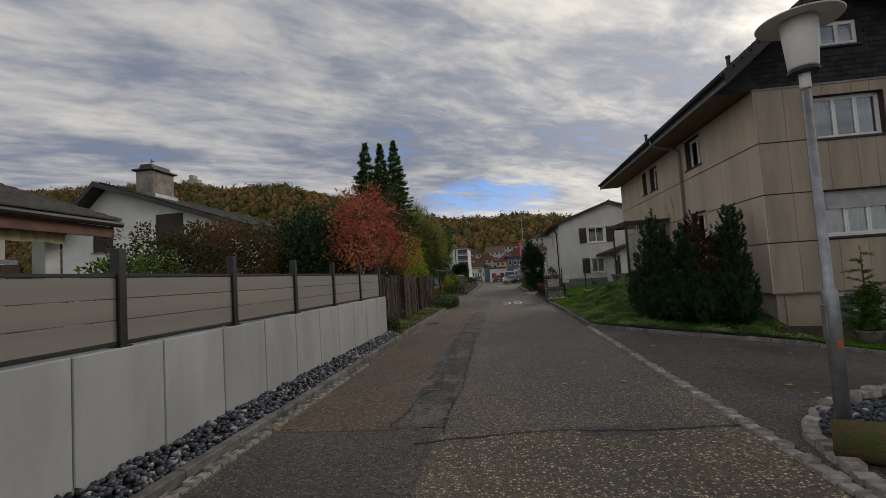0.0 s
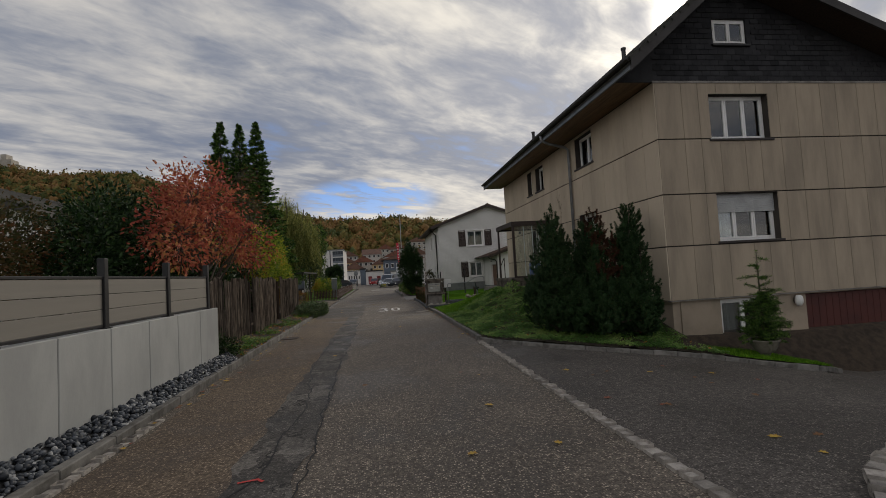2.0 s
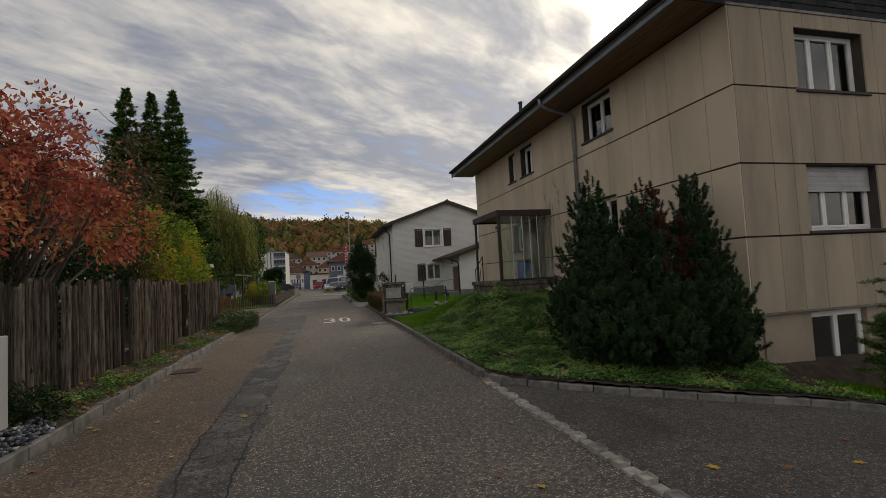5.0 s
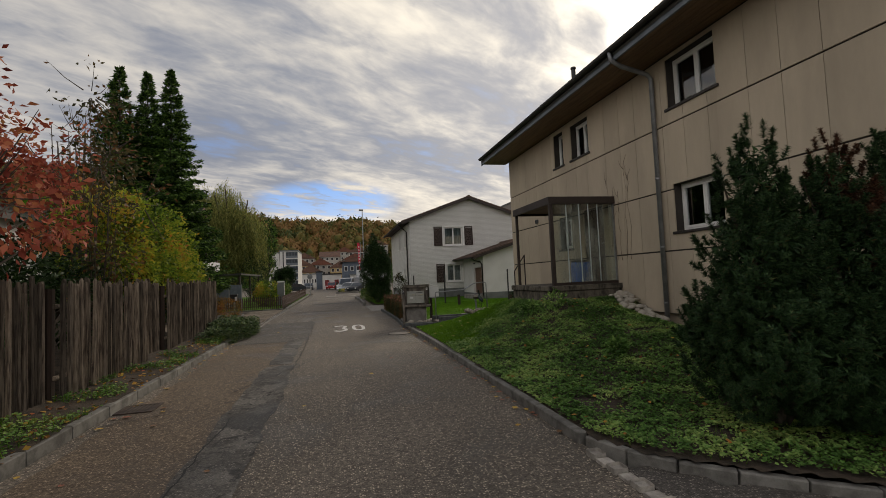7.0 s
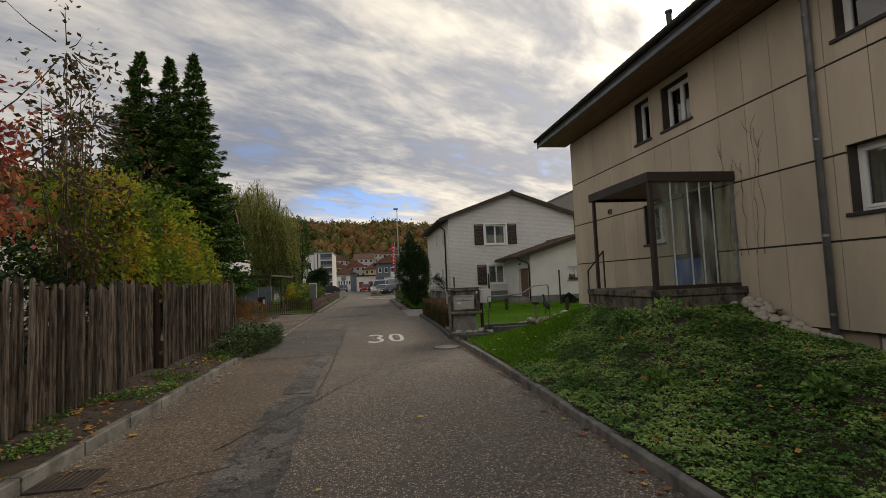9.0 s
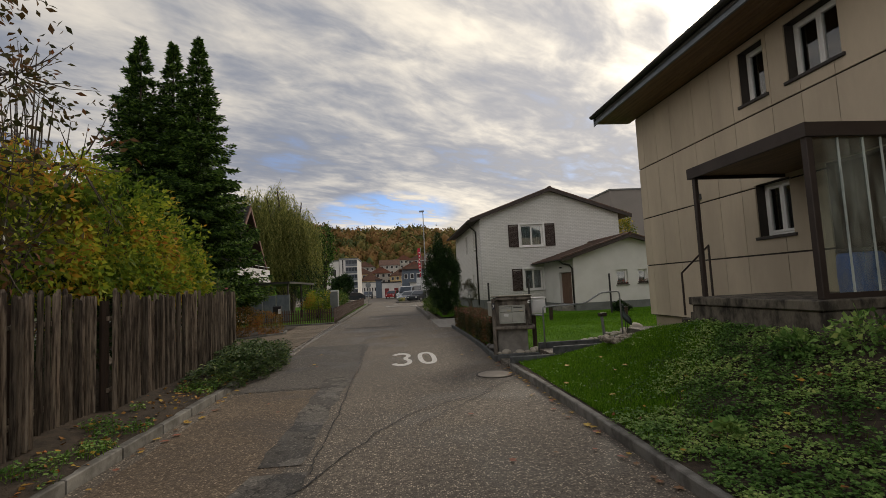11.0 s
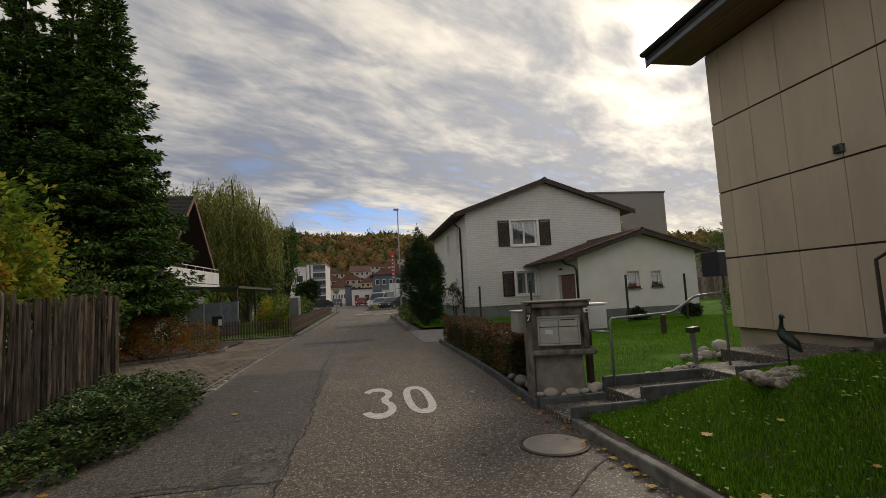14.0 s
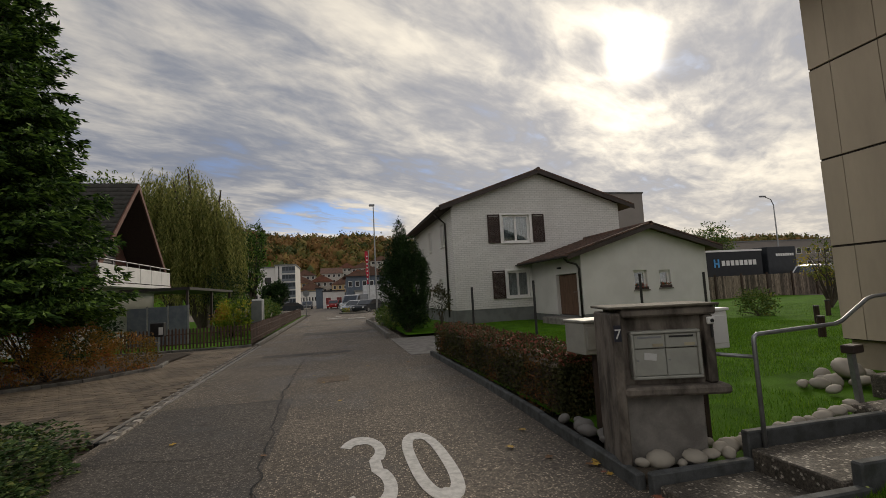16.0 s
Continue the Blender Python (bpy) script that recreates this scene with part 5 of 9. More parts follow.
part("tube", Mesh().tube([(3.43, 25.06, 0.20), (3.43, 25.06, 1.10), (3.437, 25.06, 1.135), (3.47, 25.062, 1.155), (4.38, 25.12, 1.18), (4.47, 25.125, 1.20), (4.80, 25.13, 1.38), (4.88, 25.13, 1.40), (5.20, 25.12, 1.42), (5.25, 25.12, 1.40), (5.27, 25.12, 1.35), (5.28, 25.12, 0.36)], 0.018, 12), M_GALV, rail, "", True)
part("cross_tube", Mesh().tube([(3.12, 25.5, 0.99), (3.43, 25.07, 0.97)], 0.016, 8), M_GALV, rail, "", True)
lampost = thing("path_light", (4.95, 25.45, 0.3), "leaning galvanised path light with a box head", "lamp")
part("post", Mesh().box(-0.025, 0.025, -0.025, 0.025, 0, 0.62, pose(5.0, 25.45, 0.22, 0, -4, 0)), M_GALV, lampost)
part("head", Mesh().box(-0.08, 0.10, -0.06, 0.06, 0.0, 0.08, pose(4.97, 25.45, 0.84, 0, 0, 12), b=0.01), M_BROWNMETAL, lampost, "brown metal lamp head")

M_STONE = leafy("river stones", [(0.0, (0.12, 0.098, 0.076)), (0.4, (0.215, 0.188, 0.150)), (0.75, (0.31, 0.275, 0.225)), (1.0, (0.40, 0.37, 0.32))], rough=0.75, through_light=0.0)
M_STONEDARK = leafy("dark river stones", [(0.0, (0.06, 0.055, 0.05)), (0.6, (0.12, 0.115, 0.11)), (1.0, (0.2, 0.19, 0.18))], rough=0.8, through_light=0.0)


def boulders(spots, seed, mat, label, group):
    r = np.random.default_rng(seed)
    for x, y, z, s in spots:
        me = stones("river_stone", 1, lambda q: (0, 0, 0), (1, 1), mat, r.uniform(0.55, 0.8), int(r.integers(1e6)), 0.06, True, 3)
        ob = solid("river_stone", me, mat, label, "stone", group)
        ob.matrix_basis = Matrix.Translation((x, y, z)) @ Matrix.Rotation(r.uniform(0, 6.28), 4, "Z") @ Matrix.Diagonal((s, s, s, 1))


r0 = np.random.default_rng(21)
spots = [(2.60, 25.28, 0.18, 0.11), (2.90, 25.24, 0.18, 0.10), (3.08, 25.27, 0.17, 0.08), (2.46, 25.32, 0.16, 0.06), (2.76, 25.22, 0.15, 0.05), (3.2, 25.2, 0.18, 0.07)]
spots += [(3.2 + 0.12 * i + r0.uniform(-0.03, 0.03), 25.27 + 0.012 * i + r0.uniform(-0.04, 0.06), 0.19 + 0.012 * i, r0.uniform(0.05, 0.095)) for i in range(15)]
spots += [(3.25 + 0.16 * i + r0.uniform(-0.03, 0.03), 25.42 + r0.uniform(-0.05, 0.07), 0.19 + 0.01 * i, r0.uniform(0.04, 0.075)) for i in range(10)]
spots += [(5.5 + r0.uniform(0, 1.4), 26.0 + r0.uniform(0, 0.8), 0.30 + r0.uniform(-0.03, 0.04), r0.uniform(0.06, 0.13)) for i in range(16)] + [(6.4, 26.6, 0.40, 0.22)]
boulders(spots, 5, M_STONE, "rounded pale river stone bordering the lawn", "border stones")
boulders([(2.50 + 0.05 * (i % 3), 25.75 + 0.17 * i, 0.16, r0.uniform(0.07, 0.12)) for i in range(7)], 15, M_STONEDARK, "dark grey river stone beside the hedge", "hedge stones")
spots = []
for i in range(52):
    f = r0.uniform(0, 1)
    y = 19.85 - 1.75 * f + r0.uniform(-0.1, 0.1)
    x = 6.60 + 0.46 * r0.uniform(0, 1)
    spots.append((x, y, float(lawn_height(x, y)) + r0.uniform(0.05, 0.15), r0.uniform(0.06, 0.13)))
boulders(spots, 6, M_STONE, "rounded river stone heaped below the porch", "bank stones")
spots = [(6.75 + 0.3 * r0.uniform(0, 1), 13.4 + 1.5 * r0.uniform(0, 1), 0.12 + r0.uniform(0, 0.1), r0.uniform(0.08, 0.14)) for i in range(10)]
boulders(spots, 8, M_STONE, "rounded stone at the corner of the house", "bank stones")

# steps up to the porch
steps = thing("porch_steps", (6.2, 23.5, 0.8), "worn concrete steps up to the porch", "steps", kind="structure")
for i in range(4):
    part("step", Mesh().box(5.62, 7.16, 23.36 - 0.30 * i, 23.70 - 0.30 * i, 0.2, 0.76 + 0.13 * i, b=0.015), M_DAMP, steps)

# heron on a rock
M_RUBBLE = material("veined brown rock", (0.36, 0.32, 0.26), (0.10, 0.075, 0.055), rough=0.9, stain=14, stain_amount=0.8, grain=50, grain_amount=0.3, bump=0.5, bump_dist=0.01)
bronze = material("dark bronze", (0.022, 0.03, 0.028), (0.035, 0.05, 0.042), rough=0.5, metal=0.5, stain=10, bump=0.2)
bird = Mesh()
bx, by, bz = 4.49, 23.35, 0.69
bird.tube([(bx + 0.03, by - 0.13, bz + 0.15), (bx + 0.02, by - 0.07, bz + 0.22), (bx - 0.01, by, bz + 0.29), (bx - 0.015, by + 0.04, bz + 0.335), (bx - 0.02, by + 0.03, bz + 0.40), (bx - 0.04, by + 0.0, bz + 0.46), (bx - 0.06, by - 0.02, bz + 0.515), (bx - 0.075, by - 0.04, bz + 0.525), (bx - 0.10, by - 0.11, bz + 0.50)],
          [0.015, 0.055, 0.062, 0.045, 0.022, 0.017, 0.022, 0.018, 0.004], 12)
bird.tube([(bx - 0.03, by - 0.02, bz + 0.28), (bx - 0.035, by - 0.03, bz + 0.13), (bx - 0.03, by - 0.03, bz)], 0.008, 8)
bird.tube([(bx + 0.02, by + 0.02, bz + 0.28), (bx + 0.03, by + 0.03, bz + 0.13), (bx + 0.035, by + 0.03, bz)], 0.008, 8)
solid("heron_statue", bird, bronze, "dark bronze heron statue standing on a rough rock", "statue", smooth=True)
solid("rock", stones("rock", 26, lambda r: (bx - 0.12 + r.uniform(-0.38, 0.36), by + r.uniform(-0.14, 0.14), bz - 0.10 + r.uniform(-0.045, 0.03)), (0.07, 0.12), M_RUBBLE, 0.55, 44, 0.22, False, 2), M_RUBBLE, "rough brown and white rock under the heron statue", "rock")

# lawn beyond the path
meadow = grid("meadow", lambda x, y: 0.10 + 0.16 * smoothstep(3, 6, x) * (1 - smoothstep(27, 33, y)) + 0.02 * np.sin(x * 1.3) * np.sin(y * 1.1), 2.6, 34, 25.18, 52, 0.4, M_TURF, keep=lambda x, y: ((x > 7.3) | (y > 25.1)) & ((x > 3.2) | (y > 26)) & ~((x < 5.4) & (y > 34.4) & (y < 40)))
solid("meadow", meadow, M_TURF, "bright green mown lawn beside the houses", "lawn", kind="structure")
for x, y in ((8.6, 31.5), (10.9, 30.5), (6.6, 34.0), (14.5, 33.5), (17.5, 35.5)):
    post = thing("stub_post", (x, y, 0.1), "short dark wooden post standing in the lawn", "post", "lawn posts")
    part("stake", Mesh().tube([(x, y, 0.05), (x, y, 0.62)], 0.08, 10), M_DARKWOOD, post)
    part("cap", Mesh().tube([(x, y, 0.622), (x, y, 0.66)], 0.085, 10), M_POST, post)
for x, y, h in ((6.35, 36.2, 1.9), (10.2, 36.0, 1.95), (12.6, 35.8, 1.9), (4.9, 38.5, 1.8)):
    post = thing("iron_post", (x, y, 0.1), "dark iron post in front of the white house", "post", "lawn posts")
    part("shaft", Mesh().tube([(x, y, 0.05), (x, y, h)], 0.045, 8), M_POST, post)

# ---- white house ----
def brick_white(name):
    m = bpy.data.materials.new(name)
    m.use_nodes = True
    g = Nodes(m.node_tree)
    out, p = g.n("ShaderNodeOutputMaterial"), g.n("ShaderNodeBsdfPrincipled")
    pos = g.n("ShaderNodeNewGeometry").outputs["Position"]
    sep, comb = g.n("ShaderNodeSeparateXYZ"), g.n("ShaderNodeCombineXYZ")
    g.l(pos, sep.inputs[0])
    g.l(g.math("ADD", sep.outputs[0], sep.outputs[1]), comb.inputs[0])
    g.l(sep.outputs[2], comb.inputs[1])
    br = g.n("ShaderNodeTexBrick")
    br.inputs["Scale"].default_value = 1.0
    br.inputs["Brick Width"].default_value, br.inputs["Row Height"].default_value, br.inputs["Mortar Size"].default_value = 0.27, 0.095, 0.010
    br.inputs["Color1"].default_value, br.inputs["Color2"].default_value, br.inputs["Mortar"].default_value = (0.64, 0.625, 0.60, 1), (0.58, 0.565, 0.54, 1), (0.44, 0.43, 0.41, 1)
    g.l(comb.outputs[0], br.inputs["Vector"])
    stain = g.noise(g.vec("MULTIPLY", pos, (1, 1, 0.4)), 0.9, 5)
    g.l(g.mix(g.math("MULTIPLY", g.ramp(stain, 0.45, 0.75), 0.22), br.outputs["Color"], (0.38, 0.36, 0.33)), p.inputs["Base Color"])
    p.inputs["Roughness"].default_value = 0.85
    b = g.n("ShaderNodeBump")
    b.inputs["Strength"].default_value, b.inputs["Distance"].default_value = 0.6, 0.012
    b.invert = True
    g.l(br.outputs["Fac"], b.inputs["Height"])
    g.l(b.outputs[0], p.inputs["Normal"])
    g.l(p.outputs[0], out.inputs[0])
    return m


M_BRICKWHITE = brick_white("white painted brick")
M_DOORWOOD = material("brown plank door", (0.15, 0.085, 0.055), (0.10, 0.055, 0.035), rough=0.7, stain=6, grain=40, grain_amount=0.2, bump=0.2, stretch=(6, 6, 0.3))
M_RENDER = material("white render", (0.63, 0.615, 0.59), (0.53, 0.515, 0.49), rough=0.9, stain=1.0, stain_amount=0.3, grain=60, grain_amount=0.06, bump=0.2)
M_GREYBASE = material("grey house base", (0.17, 0.18, 0.175), (0.13, 0.135, 0.13), rough=0.9, bump=0.2)
M_SHUTTER = material("dark brown shutters", (0.045, 0.027, 0.022), rough=0.65, grain=40, bump=0.1)


def shutters(parent, axis, face, pairs, z0, z1):
    for a, b in pairs:
        m = Mesh()
        slats = int((z1 - z0 - 0.12) / 0.055)
        for za, zb in ((z0, z0 + 0.06), (z1 - 0.06, z1)):
            m.box(a, b, face - 0.06, face - 0.025, za, zb)
        for ua, ub in ((a, a + 0.06), (b - 0.06, b)):
            m.box(ua, ub, face - 0.06, face - 0.025, z0 + 0.06, z1 - 0.06)
        for k in range(slats):
            z = z0 + 0.06 + k * 0.055
            m.box(a + 0.06, b - 0.06, face - 0.055, face - 0.03, z + 0.006, z + 0.05)
        part("shutter", m, M_SHUTTER, parent, "dark brown louvred shutter")


def white_house():
    h = thing("white_house", (10, 48, 0.2), "two-storey white brick house with brown shutters and tiled roof", "house")
    x0, x1, y0, y1, eave, rx, rz = 5.6, 14.8, 43.8, 55.6, 5.92, 10.2, 7.55
    south = [(8.2, 9.68, 4.0, 5.4), (8.31, 9.5, 1.25, 2.57)]
    west = [(45.6, 46.5, 4.1, 5.3), (49.0, 49.9, 4.1, 5.3), (46.6, 47.4, 1.2, 2.4)]
    part("wall_south", cut_wall("y", y0, y0 + 0.3, x0, x1, 0.75, eave, south), M_BRICKWHITE, h)
    part("gable", Mesh().prism([(x0, eave), (x1, eave), (rx, rz)], y0, y0 + 0.3, "y"), M_BRICKWHITE, h)
    part("wall_west", cut_wall("x", x0, x0 + 0.3, y0 + 0.3, y1, 0.75, eave, west), M_BRICKWHITE, h)
    part("wall_east", Mesh().box(x1 - 0.3, x1, y0 + 0.3, y1, 0.2, eave), M_RENDER, h)
    part("wall_north", Mesh().box(x0 + 0.3, x1 - 0.3, y1 - 0.3, y1, 0.2, eave), M_RENDER, h)
    part("base", Mesh().box(x0 + 0.03, x1 - 0.03, y0 + 0.03, y1 - 0.03, -0.1, 0.748), M_GREYBASE, h)
    part("inner_floor", Mesh().box(x0 + 0.3, x1 - 0.3, y0 + 0.3, y1 - 0.3, 3.2, 3.4), M_ROOM_SHADE, h)
    part("inner_wall", Mesh().box(x0 + 0.3, x1 - 0.3, y0 + 2.5, y0 + 2.6, 0.75, eave), M_ROOM_SHADE, h)
    s = (rz - eave) / (rx - x0)
    za = lambda x: rz + 0.12 - s * abs(x - rx)
    roof = part("roof", Mesh().prism([(x0 - 0.65, za(x0 - 0.65) - 0.08), (x0 - 0.65, za(x0 - 0.65)), (rx, za(rx)), (x1 + 0.75, za(x1 + 0.75)), (x1 + 0.75, za(x1 + 0.75) - 0.08), (rx, za(rx) - 0.08)], y0 - 0.35, y1 + 0.4, "y"), M_TILERED, h)
    m = Mesh().prism([(x0 - 0.65, za(x0 - 0.65) - 0.2), (x0 - 0.65, za(x0 - 0.65) + 0.01), (rx, za(rx) + 0.01), (x1 + 0.75, za(x1 + 0.75) + 0.01), (x1 + 0.75, za(x1 + 0.75) - 0.2), (rx, za(rx) - 0.2)], y0 - 0.39, y0 - 0.352, "y")
    part("barge_board", m, M_BROWNMETAL, roof)
    part("soffit", Mesh().box(x0 - 0.6, x0, y0 - 0.3, y1 + 0.3, eave - 0.14, eave - 0.11), M_DARKWOOD, roof)
    for k in range(34):
        f = (k + 0.5) / 34
        x = x0 - 0.65 + f * (x1 - x0 + 1.4)
        part("verge_tile", Mesh().box(-0.15, 0.15, y0 - 0.40, y0 - 0.16, -0.0, 0.06, Matrix.Translation((x, 0, za(x) + 0.005)) @ Matrix.Rotation(math.atan(s) * (1 if x > rx else -1), 4, "Y")), M_TILERED, roof)
    part("ridge_cap", Mesh().tube([(rx, y0 - 0.42, za(rx) + 0.02), (rx, y1 + 0.4, za(rx) + 0.02)], 0.10, 10), M_TILERED, roof)
    gut = [(x0 - 0.70 + 0.07 * math.cos(a), za(x0 - 0.65) - 0.02 + 0.07 * math.sin(a)) for a in np.linspace(math.pi, 2 * math.pi, 7)]
    part("gutter", Mesh().prism(gut, y0 - 0.35, y1 + 0.4, "y"), M_GUTTER, h)
    part("downpipe", Mesh().tube([(x0 - 0.68, y0 + 1.2, za(x0 - 0.65) - 0.05), (x0 - 0.35, y0 + 1.2, 5.45), (x0 - 0.07, y0 + 1.2, 5.2), (x0 - 0.07, y0 + 1.2, 0.4)], 0.05, 8), M_GUTTER, h, "", True)
    for w in south:
        win = frame_window(h, "y", y0, *w, leaves=2, depth=0.12, sill_mat=M_WHITEFRAME)
        part("surround", cut_wall("y", y0 - 0.03, y0 - 0.002, w[0] - 0.12, w[1] + 0.12, w[2] - 0.02, w[3] + 0.10, [(w[0], w[1], w[2] - 0.5, w[3])]), M_WHITEFRAME, win)
    for w in west:
        frame_window(h, "x", x0, *w, leaves=2, depth=0.12, sill_mat=M_WHITEFRAME)
    shutters(h, "y", y0, [(7.42, 8.06), (9.82, 10.46)], 3.98, 5.42)
    shutters(h, "y", y0, [(7.52, 8.17), (9.64, 10.2)], 1.22, 2.60)
    # annex, with the front door in its roadward side under the long eave
    ax0, ax1, ay0, ay1, arx, arz, ex0, ex1 = 9.62, 15.55, 38.87, 43.78, 12.68, 3.93, 8.85, 16.05
    wins = [(11.97, 12.60, 1.37, 2.16), (13.17, 13.72, 1.40, 2.13)]
    doorway = (39.3, 41.15, 0.42, 2.18)
    zb = lambda x: arz + 0.10 - 0.305 * abs(x - arx)
    part("annex_wall", cut_wall("y", ay0, ay0 + 0.25, ax0, ax1, 0.5, 2.60, wins), M_RENDER, h, "white rendered annex wall")
    part("annex_gable", Mesh().prism([(ax0, 2.60), (ax1, 2.60), (ax1, zb(ax1) - 0.1), (arx, zb(arx) - 0.1), (ax0, zb(ax0) - 0.1)], ay0, ay0 + 0.25, "y"), M_RENDER, h)
    part("annex_base", Mesh().box(ax0 + 0.02, ax1 - 0.02, ay0 + 0.02, ay1, -0.1, 0.418), M_GREYBASE, h)
    part("annex_sill", Mesh().box(ax0 + 0.01, ax1 - 0.01, ay0 + 0.01, ay0 + 0.2, 0.42, 0.498), M_GREYBASE, h)
    part("annex_side", cut_wall("x", ax0, ax0 + 0.25, ay0 + 0.25, ay1, 0.42, 2.92, [doorway]), M_RENDER, h)
    part("annex_side", Mesh().box(ax1 - 0.25, ax1, ay0 + 0.25, ay1, 0.42, 2.9), M_RENDER, h)
    for w in wins:
        frame_window(h, "y", ay0, *w, leaves=1, depth=0.12, sill_mat=M_CONCPALE)
    part("annex_inner", Mesh().box(ax0 + 0.3, ax1 - 0.3, ay0 + 1.2, ay0 + 1.3, 0.42, 2.9), M_ROOM_SHADE, h)
    dr = part("front_door", Mesh().box(ax0 + 0.14, ax0 + 0.19, doorway[0] + 0.04, doorway[1] - 0.04, 0.43, 2.15, b=0.01), M_DOORWOOD, h, "brown wooden front door")
    for k in range(10):
        y = doorway[0] + 0.05 + k * 0.175
        part("board", Mesh().box(ax0 + 0.122, ax0 + 0.138, y, y + 0.166, 0.44, 2.14, b=0.004), M_DOORWOOD, dr)
    part("handle", Mesh().tube([(ax0 + 0.12, 39.62, 1.4), (ax0 + 0.06, 39.62, 1.4), (ax0 + 0.06, 39.76, 1.4)], 0.012, 6), M_GALV, dr)
    part("door_step", Mesh().box(ax0 - 0.7, ax0 - 0.004, doorway[0] - 0.2, doorway[1] + 0.2, 0.05, 0.36, b=0.015), M_CONCPALE, h)
    part("door_lamp", Mesh().box(ax0 - 0.12, ax0 - 0.004, 40.6, 40.8, 2.42, 2.5, b=0.01), M_POST, h, "small dark lamp above the door")
    aroof = part("annex_roof", Mesh().prism([(ex0, zb(ex0) - 0.09), (ex0, zb(ex0)), (arx, zb(arx)), (ex1, zb(ex1)), (ex1, zb(ex1) - 0.09), (arx, zb(arx) - 0.09)], ay0 - 0.4, ay1, "y"), M_TILERED, h)
    for e in (ex0, ex1):
        u = Vector((arx - e, 0, zb(arx) - zb(e)))
        rows = int(u.length / 0.33)
        tiles("tiles", aroof, (e, ay0 - 0.42, zb(e)), (0, 1, 0), u, rows, 19, 0.28, u.length / rows, M_TILERED)
    for k in range(26):
        x = ex0 + (k + 0.5) / 26 * (ex1 - ex0)
        part("verge_tile", Mesh().box(-0.135, 0.135, ay0 - 0.45, ay0 - 0.2, 0.0, 0.06, Matrix.Translation((x, 0, zb(x) + 0.03)) @ Matrix.Rotation(math.atan(0.305) * (1 if x > arx else -1), 4, "Y")), M_TILERED, aroof)
    part("ridge_cap", Mesh().tube([(arx, ay0 - 0.45, zb(arx) + 0.03), (arx, ay1, zb(arx) + 0.03)], 0.10, 10), M_TILERED, aroof)
    part("barge_board", Mesh().prism([(ex0, zb(ex0) - 0.17), (ex0, zb(ex0) + 0.01), (arx, zb(arx) + 0.01), (ex1, zb(ex1) + 0.01), (ex1, zb(ex1) - 0.17), (arx, zb(arx) - 0.17)], ay0 - 0.44, ay0 - 0.402, "y"), M_BROWNMETAL, aroof)
    gut = [(ex0 - 0.05 + 0.06 * math.cos(a), zb(ex0) - 0.02 + 0.06 * math.sin(a)) for a in np.linspace(math.pi, 2 * math.pi, 7)]
    part("annex_gutter", Mesh().prism(gut, ay0 - 0.42, ay1, "y"), M_GUTTER, h)
    part("annex_downpipe", Mesh().tube([(ex0 - 0.04, ay0 - 0.1, zb(ex0) - 0.06), (ex0 + 0.15, ay0 - 0.06, 2.62), (ax0 - 0.18, ay0 + 0.06, 2.52), (ax0 - 0.06, ay0 + 0.08, 2.35), (ax0 - 0.06, ay0 + 0.08, 0.3)], 0.045, 8), M_GUTTER, h, "", True)
    geranium = leafy("red geraniums", [(0.0, (0.05, 0.09, 0.02)), (0.55, (0.07, 0.12, 0.03)), (0.6, (0.5, 0.03, 0.02)), (1.0, (0.6, 0.1, 0.03))])
    for w in wins:
        fb = thing("flower_box", (w[0] + 0.2, ay0 - 0.05, w[2]), "small window box with red geraniums", "flower box", "flower boxes")
        part("trough", Mesh().box(w[0] + 0.03, w[1] - 0.03, ay0 - 0.09, ay0 + 0.05, w[2] - 0.003, w[2] + 0.10, b=0.006), M_SHUTTER, fb)
        n = 90
        c = rng.uniform((w[0] + 0.03, ay0 - 0.12, w[2] + 0.09), (w[1] - 0.03, ay0 + 0.04, w[2] + 0.22), (n, 3))
        part("blossom", leaf_mesh("blossom", c, 0.05, geranium, rng), geranium, fb)


# ---- leaves and plants ----
def leaf_mesh(name, centres, size, mat, r, normals=None, spread=1.0, aspect=0.55, droop=0.0, bend=0.25, flat=False):
    """Many small leaves: four corners each, folded a little along the middle."""
    n = len(centres)
    d = r.normal(size=(n, 3))
    if normals is not None:
        d = d * spread + normals * 1.5
    d[:, 2] -= droop
    d /= np.linalg.norm(d, axis=1, keepdims=True) + 1e-9
    if flat:
        d[:, 2] = d[:, 2] * 0.3 + 0.1
    side = np.cross(d, r.normal(size=(n, 3)) * (0.35 if flat else 1.0) + (np.array([0, 0, 1.0]) if flat else 0.0))
    side /= np.linalg.norm(side, axis=1, keepdims=True) + 1e-9
    up = np.cross(side, d)
    s = size * r.uniform(0.65, 1.3, (n, 1))
    a = centres
    tip = centres + d * s
    mid = centres + d * s * 0.45 + up * s * bend * 0.4
    w = side * s * aspect * 0.5
    V = np.stack([a, mid - w, tip, mid + w], 1).reshape(-1, 3)
    F = np.arange(4 * n).reshape(-1, 4)
    return quick(name, V, F, mat)


